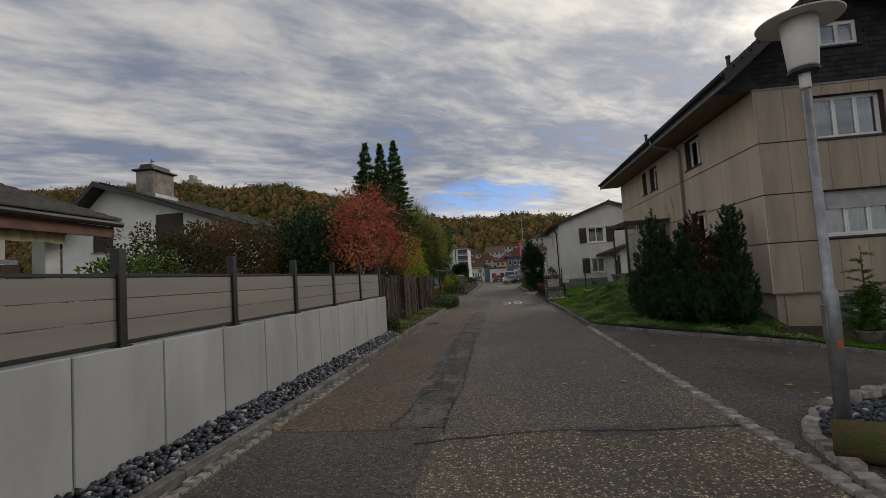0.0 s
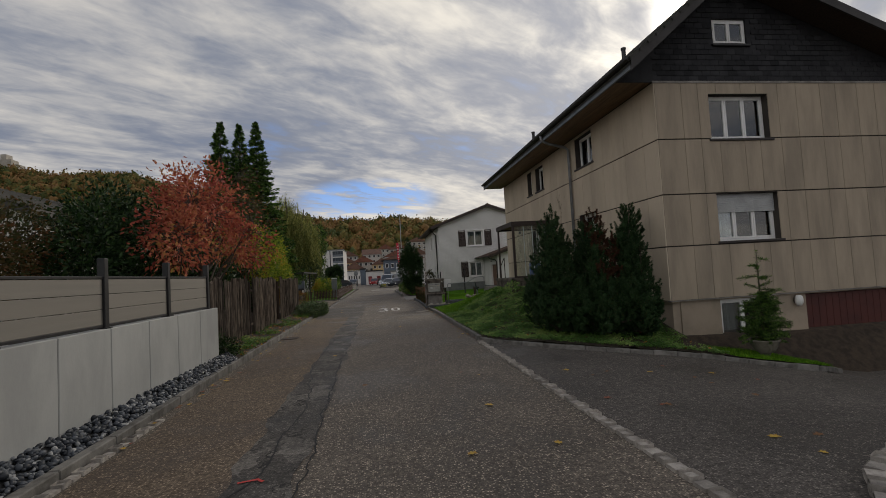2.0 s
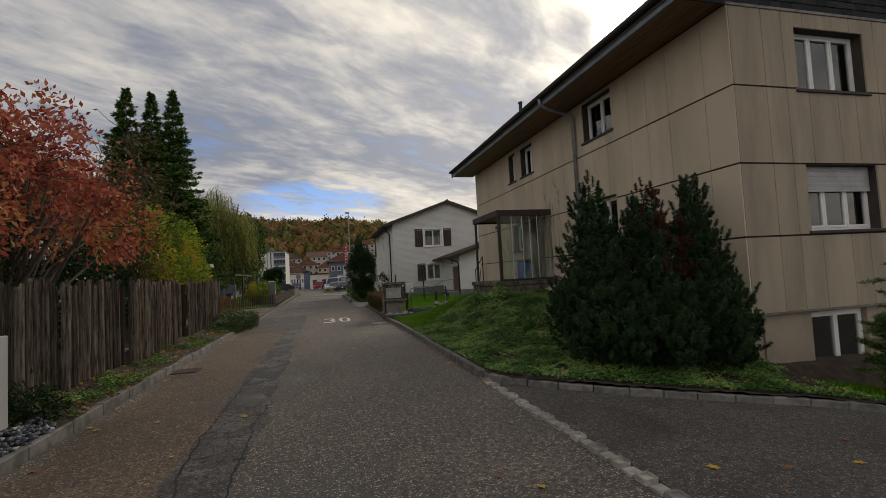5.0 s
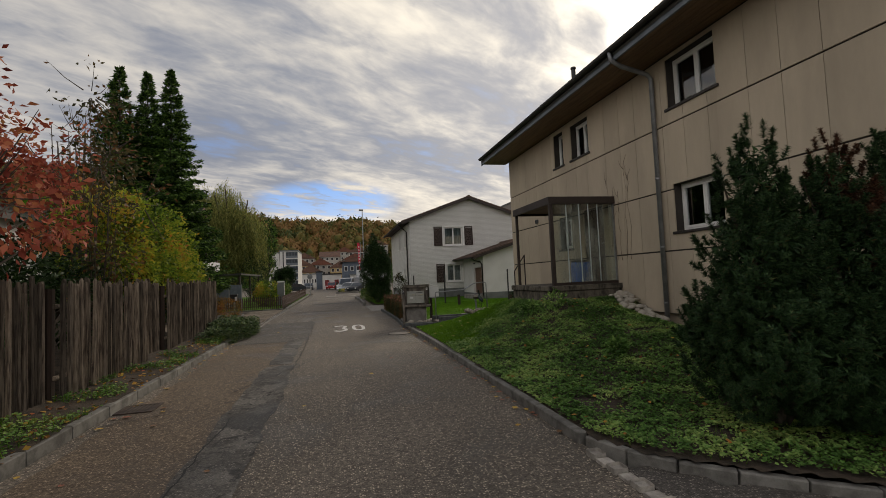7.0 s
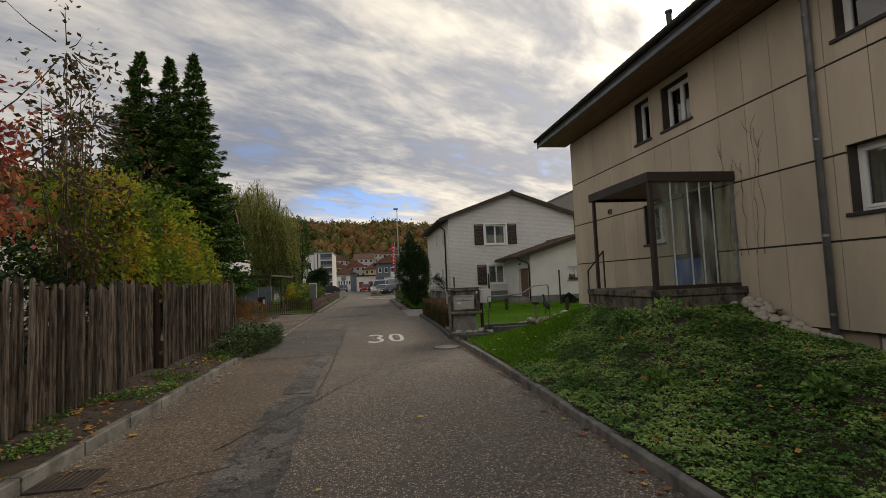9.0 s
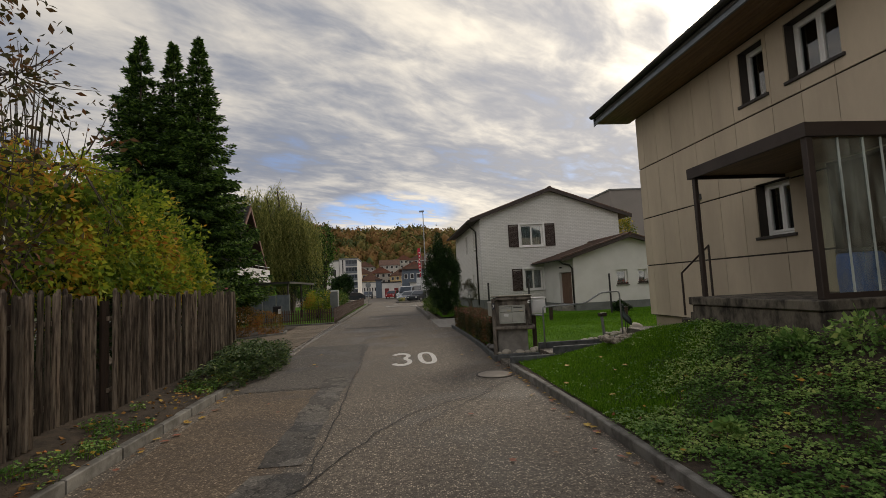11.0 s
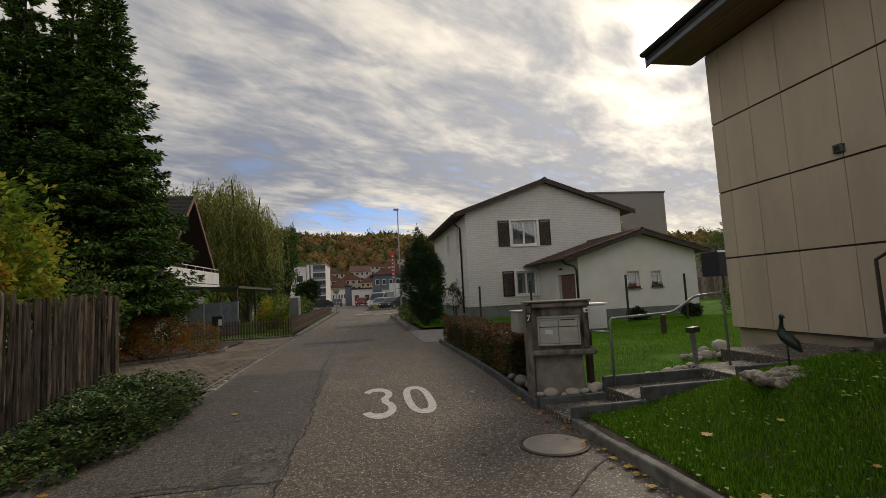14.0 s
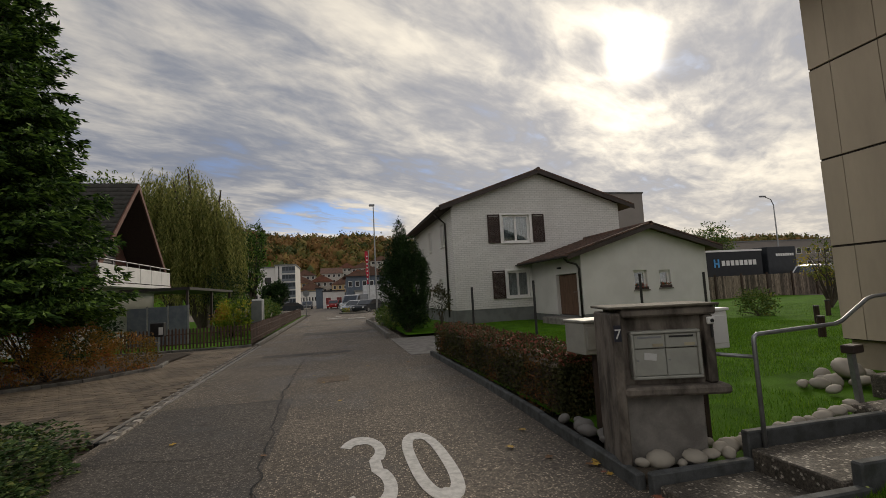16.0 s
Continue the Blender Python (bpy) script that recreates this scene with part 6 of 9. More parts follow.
def in_blobs(blobs, n, r, hollow=0.35, gaps=0.0, gap_scale=1.2):
    """Points in ellipsoids, thicker toward the skin, with gaps."""
    vol = np.array([b[3] * b[4] * b[5] for b in blobs], float) ** 0.8
    pick = r.choice(len(blobs), int(n * 2.2), p=vol / vol.sum())
    B = np.array(blobs, float)[pick]
    d = r.normal(size=(len(pick), 3))
    d /= np.linalg.norm(d, axis=1, keepdims=True)
    rad = hollow + (1 - hollow) * r.uniform(0, 1, (len(pick), 1)) ** 0.6
    # uneven outline
    wob = 1 + 0.16 * np.sin(d[:, :1] * 7 + B[:, :1] * 3) + 0.14 * np.sin(d[:, 1:2] * 9 + d[:, 2:3] * 6 + B[:, 1:2])
    P = B[:, :3] + d * rad * wob * B[:, 3:6]
    if gaps > 0:
        keep = np.array([noise.noise(Vector(p) * gap_scale) > gaps - 0.5 for p in P])
        P, d = P[keep], d[keep]
    return P[:n], d[:n]


def limbs(base, targets, r0, mat_parent, name="trunk", split=0.45, sides=7):
    m = Mesh()
    base = Vector(base)
    for k, t in enumerate(targets):
        t = Vector(t)
        mid = base.lerp(t, split) + Vector((random.uniform(-0.2, 0.2), random.uniform(-0.2, 0.2), (t - base).length * 0.10))
        m.tube([base, base.lerp(mid, 0.5) + Vector((0, 0, 0.05)), mid, t], [r0, r0 * 0.7, r0 * 0.45, r0 * 0.12], sides, False)
    return part(name, m, M_BARK, mat_parent, "", True)


def plant(name, base, blobs, n, size, mat, label, category, stems=6, r0=0.05, gaps=0.0, droop=0.15, aspect=0.55, seed=1, group="", hollow=0.35, gap_scale=1.2, twigs=0, flat=False):
    """A shrub or tree: woody stems and a crown of single leaves."""
    r = np.random.default_rng(seed)
    t = thing(name, base, label, category, group)
    P, d = in_blobs(blobs, n, r, hollow, gaps, gap_scale)
    targets = [tuple(b[:3]) for b in blobs] + [tuple(p) for p in P[r.choice(len(P), max(1, stems), replace=False)]]
    limbs(base, targets, r0, t)
    if twigs:
        m = Mesh()
        for p in P[r.choice(len(P), twigs, replace=False)]:
            b = min(blobs, key=lambda q: sum((q[i] - p[i]) ** 2 for i in range(3)))
            c = Vector(b[:3])
            q = Vector(p)
            m.tube([c.lerp(q, 0.2), c.lerp(q, 0.65) + Vector((0, 0, -0.05)), q + (q - c) * 0.08], [0.012, 0.008, 0.003], 4, False)
        part("twig_mass", m, M_BARK, t)
    part("crown", leaf_mesh("crown", P, size, mat, r, d, 1.0, aspect, droop, flat=flat), mat, t)
    return t


G_DARK = leafy("dark evergreen leaves", [(0.0, (0.010, 0.022, 0.008)), (0.5, (0.020, 0.045, 0.014)), (0.9, (0.045, 0.085, 0.026)), (1.0, (0.070, 0.100, 0.030))], rough=0.4, through_light=0.15)
G_GREEN = leafy("green leaves", [(0.0, (0.035, 0.072, 0.016)), (0.5, (0.080, 0.144, 0.032)), (0.85, (0.144, 0.200, 0.048)), (1.0, (0.256, 0.240, 0.048))])
G_RED = leafy("red autumn leaves", [(0.0, (0.10, 0.02, 0.015)), (0.3, (0.27, 0.06, 0.040)), (0.6, (0.42, 0.115, 0.070)), (0.85, (0.48, 0.19, 0.085)), (1.0, (0.40, 0.26, 0.07))], patch=True, patch_scale=0.9)
G_OLIVE = leafy("olive autumn leaves", [(0.0, (0.035, 0.070, 0.011)), (0.34, (0.13, 0.21, 0.026)), (0.66, (0.36, 0.38, 0.042)), (0.85, (0.48, 0.27, 0.04)), (1.0, (0.38, 0.11, 0.045))], patch=True, patch_scale=0.8, through_light=0.42)
G_YELLOW = leafy("yellow green leaves", [(0.0, (0.061, 0.095, 0.019)), (0.4, (0.135, 0.176, 0.034)), (0.7, (0.351, 0.284, 0.041)), (1.0, (0.567, 0.405, 0.047))], patch=True, patch_scale=1.0)
G_BROWN = leafy("brown green leaves", [(0.0, (0.024, 0.031, 0.012)), (0.45, (0.065, 0.065, 0.024)), (0.8, (0.143, 0.071, 0.030)), (1.0, (0.226, 0.083, 0.036))], patch=True, patch_scale=0.7)
G_WILLOW = leafy("willow leaves", [(0.0, (0.085, 0.105, 0.028)), (0.5, (0.19, 0.21, 0.055)), (1.0, (0.38, 0.36, 0.11))], through_light=0.3)
G_NEEDLE = leafy("spruce needles", [(0.0, (0.010, 0.024, 0.007)), (0.4, (0.034, 0.076, 0.018)), (0.75, (0.095, 0.180, 0.032)), (1.0, (0.160, 0.260, 0.045))], rough=0.6, through_light=0.12)
G_PINE = leafy("pine needles", [(0.0, (0.010, 0.024, 0.010)), (0.5, (0.026, 0.060, 0.022)), (0.95, (0.062, 0.115, 0.040)), (1.0, (0.100, 0.070, 0.030))], rough=0.55, through_light=0.05)
G_PINEBROWN = leafy("brown pine needles", [(0.0, (0.03, 0.016, 0.010)), (0.6, (0.08, 0.035, 0.02)), (1.0, (0.14, 0.06, 0.03))], rough=0.6, through_light=0.05)
G_GRASS = leafy("grass blades", [(0.0, (0.038, 0.108, 0.009)), (0.6, (0.100, 0.230, 0.016)), (1.0, (0.20, 0.34, 0.035))], spec=0.02, through_light=0.35)
G_COVER = leafy("ground cover leaves", [(0.0, (0.024, 0.056, 0.014)), (0.4, (0.100, 0.200, 0.048)), (0.75, (0.235, 0.355, 0.100)), (1.0, (0.39, 0.44, 0.14))], spec=0.08, through_light=0.15, patch=True, patch_scale=1.4)
G_EVERGREEN = leafy("evergreen shrub leaves", [(0.0, (0.018, 0.042, 0.013)), (0.5, (0.055, 0.110, 0.030)), (0.85, (0.13, 0.20, 0.058)), (1.0, (0.24, 0.26, 0.075))], rough=0.45, through_light=0.1, spec=0.3)
G_HEDGE = leafy("reddish hedge leaves", [(0.0, (0.033, 0.039, 0.015)), (0.5, (0.075, 0.075, 0.027)), (0.85, (0.180, 0.060, 0.045)), (1.0, (0.300, 0.105, 0.075))], through_light=0.1)
G_FALLEN = leafy("fallen leaves", [(0.0, (0.16, 0.07, 0.025)), (0.4, (0.30, 0.15, 0.04)), (0.8, (0.45, 0.30, 0.05)), (1.0, (0.38, 0.10, 0.04))], through_light=0.1)

white_house()

# ---- steep-roofed house across the forecourt ----
M_REDBROWN = material("red-brown cladding", (0.16, 0.075, 0.055), (0.11, 0.055, 0.042), rough=0.8, stain=3, grain=40, grain_amount=0.2, bump=0.3)
M_WHITEPANEL = material("white balcony panels", (0.68, 0.68, 0.67), (0.60, 0.60, 0.59), rough=0.5, bump=0.03)


def steep_house():
    h = thing("steep_roof_house", (-13, 46.3, 0), "house with a steep brown roof and white balcony", "house")
    xf, ya, za, yl, yr, zb = -9.1, 46.3, 7.5, 41.75, 50.85, 2.75
    xb = -19.0
    part("ground_wall", Mesh().box(xb, xf - 0.6, yl + 0.7, yr - 0.7, 0.0, 2.62), M_RENDER, h, "white rendered ground floor")
    part("gable_wall", Mesh().prism([(yl + 0.75, 2.63), (yr - 0.75, 2.63), (ya, za - 0.75)], xf - 1.6, xf - 1.4, "x"), M_REDBROWN, h)
    for a, b in ((44.3, 45.1), (45.9, 47.4)):
        w = part("window", Mesh().box(xf - 1.40, xf - 1.36, a, b, 3.55 if a < 45 else 3.0, 4.9), M_BROWNMETAL, h)
        part("pane", Mesh().box(xf - 1.358, xf - 1.35, a + 0.06, b - 0.06, 3.62 if a < 45 else 3.06, 4.84), M_POST, w)
        for k in range(10):
            part("blind_slat", Mesh().box(xf - 1.348, xf - 1.335, a + 0.06, b - 0.06, 3.66 + k * 0.115, 3.66 + k * 0.115 + 0.07), M_ZINC, w)
    t = 0.22
    roof = part("roof", Mesh().prism([(yl - 0.25, zb - 0.35), (yl, zb - 0.35), (ya, za - t), (yr, zb - 0.35), (yr + 0.25, zb - 0.35), (ya, za + 0.05)], xb, xf, "x"), M_DARKWOOD, h)
    for sgn, y0 in ((1, yl - 0.25), (-1, yr + 0.25)):
        u = Vector((0, ya - y0, za + 0.05 - zb + 0.35))
        rows = int(u.length / 0.33)
        tiles("tiles", roof, (xb, y0, zb - 0.33), (1, 0, 0), u, rows, 36, (xf - xb) / 36, u.length / rows, M_TILE)
    part("barge_board", Mesh().prism([(yl - 0.30, zb - 0.42), (yl - 0.02, zb - 0.42), (ya, za - 0.18), (yr + 0.02, zb - 0.42), (yr + 0.30, zb - 0.42), (ya, za + 0.10)], xf + 0.002, xf + 0.06, "x"), M_REDBROWN, roof)
    bal = part("balcony", Mesh().box(xf - 1.38, xf + 0.15, yl + 0.5, yr - 0.5, 2.63, 2.78), M_WHITEPANEL, h)
    n = 6
    for k in range(n):
        a = yl + 0.55 + k * (yr - yl - 1.1) / n
        part("panel", Mesh().box(xf + 0.11, xf + 0.14, a + 0.02, a + (yr - yl - 1.1) / n - 0.02, 2.82, 3.52, b=0.004), M_WHITEPANEL, bal)
        part("post", Mesh().box(xf + 0.07, xf + 0.11, a - 0.02, a + 0.02, 2.78, 3.70), M_GALV, bal)
    part("rail", Mesh().tube([(xf + 0.09, yl + 0.5, 3.72), (xf + 0.09, yr - 0.5, 3.72)], 0.028, 8), M_GALV, bal)
    part("pillar", Mesh().box(xf - 0.2, xf + 0.02, yl + 0.55, yl + 0.77, 0.0, 2.62), M_RENDER, h)
    can = thing("terrace_canopy", (-8, 49, 0), "flat dark terrace canopy on thin metal posts", "canopy")
    part("deck", Mesh().box(xf + 0.2, -6.2, 44.0, 52.5, 2.36, 2.48), M_GUTTER, can)
    for x, y in ((-6.35, 44.2), (-6.35, 48.2), (-6.35, 52.3)):
        part("post", Mesh().box(x - 0.05, x + 0.05, y - 0.05, y + 0.05, 0, 2.355), M_BROWNMETAL, can)
    scr = thing("slate_screen", (-7.2, 43.5, 0), "grey slate privacy screen with metal posts", "screen")
    M_SCREEN = material("grey slate screen", (0.085, 0.10, 0.12), (0.13, 0.145, 0.16), rough=0.7, stain=3, grain=20, grain_amount=0.3, bump=0.4)
    for k in range(3):
        a = -8.4 + k * 0.78
        part("slab", Mesh().box(a, a + 0.70, 43.45, 43.50, 0.05, 1.65 + 0.02 * k, b=0.006), M_SCREEN, scr)
        part("post", Mesh().box(a + 0.71, a + 0.76, 43.44, 43.51, 0.0, 1.72), M_GALV, scr)


steep_house()
bx = thing("letter_box", (-5.6, 38.6, 0), "black letter box on a thin steel post", "mailbox")
part("post", Mesh().tube([(-5.6, 38.6, 0), (-5.6, 38.6, 0.72)], 0.03, 8), M_GALV, bx)
part("box", Mesh().box(-5.82, -5.42, 38.5, 38.75, 0.72, 1.16, b=0.02), M_POST, bx)
part("name_plate", Mesh().box(-5.56, -5.44, 38.485, 38.498, 0.78, 1.02), M_WHITEFRAME, bx)

# low paling fence along the garden
pal = thing("paling_fence", (-3.1, 50, 0), "low rusty-brown paling fence along the garden", "fence")
M_PALE = material("rust-brown palings", (0.085, 0.045, 0.032), (0.05, 0.03, 0.024), rough=0.85, stain=6, grain=40, grain_amount=0.3, bump=0.3, per_piece=0.25)
pale = Mesh().box(-0.012, 0.012, -0.03, 0.03, 0.0, 0.72).add([(-0.012, -0.03, 0.72), (0.012, -0.03, 0.72), (0.012, 0.03, 0.72), (-0.012, 0.03, 0.72), (-0.012, 0, 0.77), (0.012, 0, 0.77)], [(0, 1, 5, 4), (1, 2, 5), (2, 3, 4, 5), (3, 0, 4)]).data("paling", M_PALE)
line = [(-7.6, 40.95), (-3.25, 41.15), (-3.4, 52), (-3.55, 70)]
count = 0
for (xa, ya), (xb, yb) in zip(line, line[1:]):
    l = math.hypot(xb - xa, yb - ya)
    step = 0.115 if ya < 45 else 0.14
    n = int(l / step)
    for i in range(n):
        f = i / n
        if count < 300:
            ob = part("paling", pale, M_PALE, pal)
            ob.matrix_basis = Matrix.Translation((xa + (xb - xa) * f, ya + (yb - ya) * f, 0.08 + random.uniform(-0.02, 0.02))) @ Matrix.Rotation(math.atan2(yb - ya, xb - xa) + math.pi / 2, 4, "Z")
            count += 1
    for z in (0.25, 0.62):
        part("rail", Mesh().tube([(xa, ya + 0.03, z), (xb, yb + 0.03, z)], 0.02, 5), M_PALE, pal)
for k, (x, y, c) in enumerate([(-3.9, 47.0, 0), (-3.95, 47.6, 1), (-4.0, 48.2, 0), (-4.05, 48.8, 1)]):
    s = thing("standing_slab", (x, y, 0), "tall standing garden slab of pale stone" if c else "tall standing garden slab of dark slate", "stone slab", "standing slabs")
    part("slab", Mesh().box(x - 0.32, x + 0.18, y - 0.05, y + 0.05, 0.0, 1.75 + 0.08 * c, b=0.01), M_WHITEPANEL if c else M_GREYBASE, s)

# paved forecourt
M_PAVER = material("concrete pavers", (0.185, 0.145, 0.105), (0.10, 0.08, 0.06), rough=0.9, stain=1.2, grain=60, grain_amount=0.25, bump=0.4, per_piece=0.22)
fore = thing("paved_forecourt", (-6, 34, 0), "weathered brown concrete block paving", "paving", kind="structure")
part("bed", Mesh().box(-12, -2.94, 28.5, 40.6, -0.05, 0.0), M_SOIL, fore)
paver = Mesh().box(-0.095, 0.095, -0.095, 0.095, -0.04, 0.0, b=0.008)
pd = paver.data("paver", M_PAVER)
rest, made = Mesh(), 0
for j in range(58):
    for i in range(43):
        x, y = -3.13 - i * 0.205 - (0.1 if j % 2 else 0), 28.7 + j * 0.205
        z = 0.018 + random.uniform(-0.003, 0.004)
        if made < 300 and i < 14 and j < 24:
            part("paver", pd, M_PAVER, fore).matrix_basis = Matrix.Translation((x, y, z))
            made += 1
        else:
            rest.add([(a + x, b + y, c + z) for a, b, c in paver.v], paver.f)
tagged(part("pavers", rest, M_PAVER, fore), kind="stuff")
channel = thing("drain_channel", (-2.9, 34, 0), "narrow concrete drain channel along the paving", "drain", kind="structure")
for k in range(24):
    y = 28.55 + k * 0.5
    part("channel_stone", Mesh().box(-3.01, -2.955, y, y + 0.492, -0.04, 0.026, b=0.004), M_CONCPALE, channel)
    part("channel_stone", Mesh().box(-2.89, -2.80, y, y + 0.492, -0.04, 0.024, b=0.004), M_CONCPALE, channel)
part("grate", Mesh().box(-2.953, -2.892, 28.55, 40.5, -0.04, 0.008), M_CRACK, channel)
kerb_run("kerb_8", [(-11, 32.6), (-7.5, 33.2), (-5.6, 34.4), (-4.7, 36.0), (-4.9, 37.2)], 0.10, 0.09, 0.7, M_KERB, "low stone edging round a flower bed")
solid("flower_bed", grid("flower_bed", lambda x, y: 0.07 + 0 * x, -12, -4.8, 32.8, 39.5, 0.3, M_SOIL, keep=lambda x, y: y > np.interp(x, [-11, -7.5, -5.6, -4.7], [32.7, 33.3, 34.5, 36.1])), M_SOIL, "planted flower bed beside the paving", "flower bed", kind="structure")
solid("far_garden", grid("far_garden", lambda x, y: 0.06 + 0 * x, -30, -3.3, 41.1, 74, 1.0, M_TURF), M_TURF, "green garden behind the paling fence", "garden", kind="structure")
solid("side_path", Mesh().box(1.95, 5.2, 34.6, 39.9, -0.03, 0.012), M_CONCPALE, "pale paved entrance beside the hedge", "path", kind="structure")

# ---- neighbours beyond the retaining wall ----
def chimney_house():
    h = thing("chimney_house", (-15, 21, 0), "pale rendered house with dark roof and large chimney", "house")
    y0, y1 = 18.2, 30
    M_CREAM = material("pale grey render", (0.70, 0.68, 0.65), (0.60, 0.58, 0.55), rough=0.9, stain=1, grain=60, grain_amount=0.06, bump=0.2)
    apx, apz = -17.0, 6.75
    zr = lambda x: apz - 0.345 * (x - apx) if x > apx else apz + 0.95 * (x - apx)
    wins = [(-17.7, -16.7, 3.75, 4.85), (-14.65, -13.35, 3.75, 5.2)]
    m = cut_wall("y", y0, y0 + 0.3, -19.2, -10.3, 0.0, 4.3, wins)
    for a, b in ((-19.2, -17.7), (-17.7, -16.7), (-16.7, -14.65), (-14.65, -13.35), (-13.35, -10.3)):
        z = {-17.7: 4.85, -14.65: 5.2}.get(a, 4.3)
        xs = [a] + ([apx] if a < apx < b else []) + [b]
        m.prism([(a, z if (a, b) in ((-17.7, -16.7), (-14.65, -13.35)) else 4.3), (b, z if (a, b) in ((-17.7, -16.7), (-14.65, -13.35)) else 4.3)] + [(x, max(zr(x) - 0.12, 4.31)) for x in xs[::-1]], y0, y0 + 0.3, "y")
    part("gable_wall", m, M_CREAM, h)
    part("side_wall", Mesh().box(-10.6, -10.3, y0 + 0.3, y1, 0, 4.2), M_CREAM, h)
    part("back_wall", Mesh().box(-19.2, -10.6, y1 - 0.3, y1, 0, 4.3), M_CREAM, h)
    for w in wins:
        wn = part("window", Mesh().box(w[0], w[1], y0 + 0.05, y0 + 0.12, w[2], w[3]), M_SHUTTER, h, "closed dark brown roller shutter")
        part("sill", Mesh().box(w[0] - 0.05, w[1] + 0.05, y0 - 0.05, y0 + 0.05, w[2] - 0.06, w[2] - 0.003), M_CONCPALE, wn)
    roof = part("roof", Mesh().prism([(-19.6, zr(-19.6) - 0.2), (-19.6, zr(-19.6)), (apx, apz), (-9.9, zr(-9.9)), (-9.9, zr(-9.9) - 0.2), (apx, apz - 0.22)], y0 - 0.7, y1 + 0.5, "y"), M_GUTTER, h)
    u = Vector((apx + 9.9, 0, apz - zr(-9.9)))
    tiles("tiles", roof, (-9.9, y0 - 0.72, zr(-9.9)), (0, 1, 0), u, 22, 42, 0.31, u.length / 22, M_TILE)
    M_CHIM = material("stained chimney render", (0.30, 0.26, 0.215), (0.17, 0.15, 0.13), rough=0.9, stain=2.5, grain=50, bump=0.4)
    cx0, cx1, cy0, cy1 = -16.05, -15.22, y0 + 0.6, y0 + 2.0
    ch = part("chimney", Mesh().box(cx0, cx1, cy0, cy1, 5.6, 7.38, b=0.02), M_CHIM, h, "broad rendered chimney with a dark cap")
    part("flashing", Mesh().box(cx0 - 0.04, cx1 + 0.16, cy0 - 0.05, cy1 + 0.04, zr(cx1) - 0.02, zr(cx1) + 0.16), M_ZINC, ch, "grey metal flashing")
    part("cap", Mesh().box(cx0 - 0.12, cx1 + 0.12, cy0 - 0.12, cy1 + 0.12, 7.382, 7.47, b=0.02), M_GUTTER, ch)
    part("hood", Mesh().prism([(cx0 + 0.05, 7.472), (cx1 - 0.05, 7.472), (cx1 - 0.16, 7.70), (cx0 + 0.16, 7.70)], cy0 + 0.1, cy1 - 0.1, "y"), M_GUTTER, ch)
    xm = (cx0 + cx1) / 2
    part("finial", Mesh().tube([(xm, cy0 + 0.5, 7.70), (xm, cy0 + 0.5, 8.02)], 0.02, 6).tube([(xm - 0.14, cy0 + 0.5, 7.9), (xm + 0.14, cy0 + 0.5, 7.9)], 0.018, 6), M_POST, ch)


chimney_house()


def terrace_roof():
    h = thing("garden_pavilion", (-9, 3, 0), "garden terrace with tiled eave, awning and white post", "pavilion")
    part("roof", Mesh().prism([(-7.45, 3.10), (-7.45, 3.22), (-12.5, 5.0), (-12.5, 4.85)], -6, 8.15, "y"), M_GUTTER, h)
    u = Vector((-5.05, 0, 1.78))
    tiles("tiles", h, (-7.42, -6, 3.22), (0, 1, 0), u, 15, 46, 14.15 / 46, u.length / 15, M_TILE)
    part("fascia", Mesh().box(-7.56, -7.50, -6, 8.05, 2.88, 3.09), M_REDBROWN, h, "red-brown eave board")
    part("gutter", Mesh().tube([(-7.42, -6, 3.14), (-7.42, 8.15, 3.14)], 0.06, 8), M_GUTTER, h)
    part("post", Mesh().box(-8.3, -8.02, 7.1, 7.4, 0.2, 2.95, b=0.01), M_WHITEFRAME, h, "white square post")
    part("wall", Mesh().box(-9.4, -9.2, 7.2, 7.4, 0.2, 3.1), M_RENDER, h)
    lean = part("lean_to_roof", Mesh().prism([(-8.0, 2.35), (-8.0, 2.43), (-11.5, 2.75), (-11.5, 2.65)], 0.0, 6.6, "y"), material("grey sheet roof", (0.22, 0.25, 0.30), rough=0.5, bump=0.05), h)
    part("trim", Mesh().box(-8.03, -7.98, 0.0, 6.62, 2.16, 2.34), M_DARKWOOD, lean)
    part("wall", Mesh().box(-10.5, -8.2, 5.9, 6.1, 0.2, 2.3), M_FASCIA, h)
    cloth = material("striped awning cloth", (0.50, 0.42, 0.28), (0.36, 0.27, 0.15), rough=0.9, stain=1.5, stretch=(1, 6, 0.2), bump=0.05)
    vs, fs, n = [], [], 60
    for i in range(n + 1):
        y = -2 + 9.2 * i / n
        vs += [(-7.72, y, 2.92), (-7.70, y, 2.74 - 0.03 * abs(math.sin(i * 0.55)))]
    fs = [(2 * i, 2 * i + 1, 2 * i + 3, 2 * i + 2) for i in range(n)]
    part("awning_valance", Mesh().add(vs, fs), cloth, h, "cream scalloped awning edge")


terrace_roof()

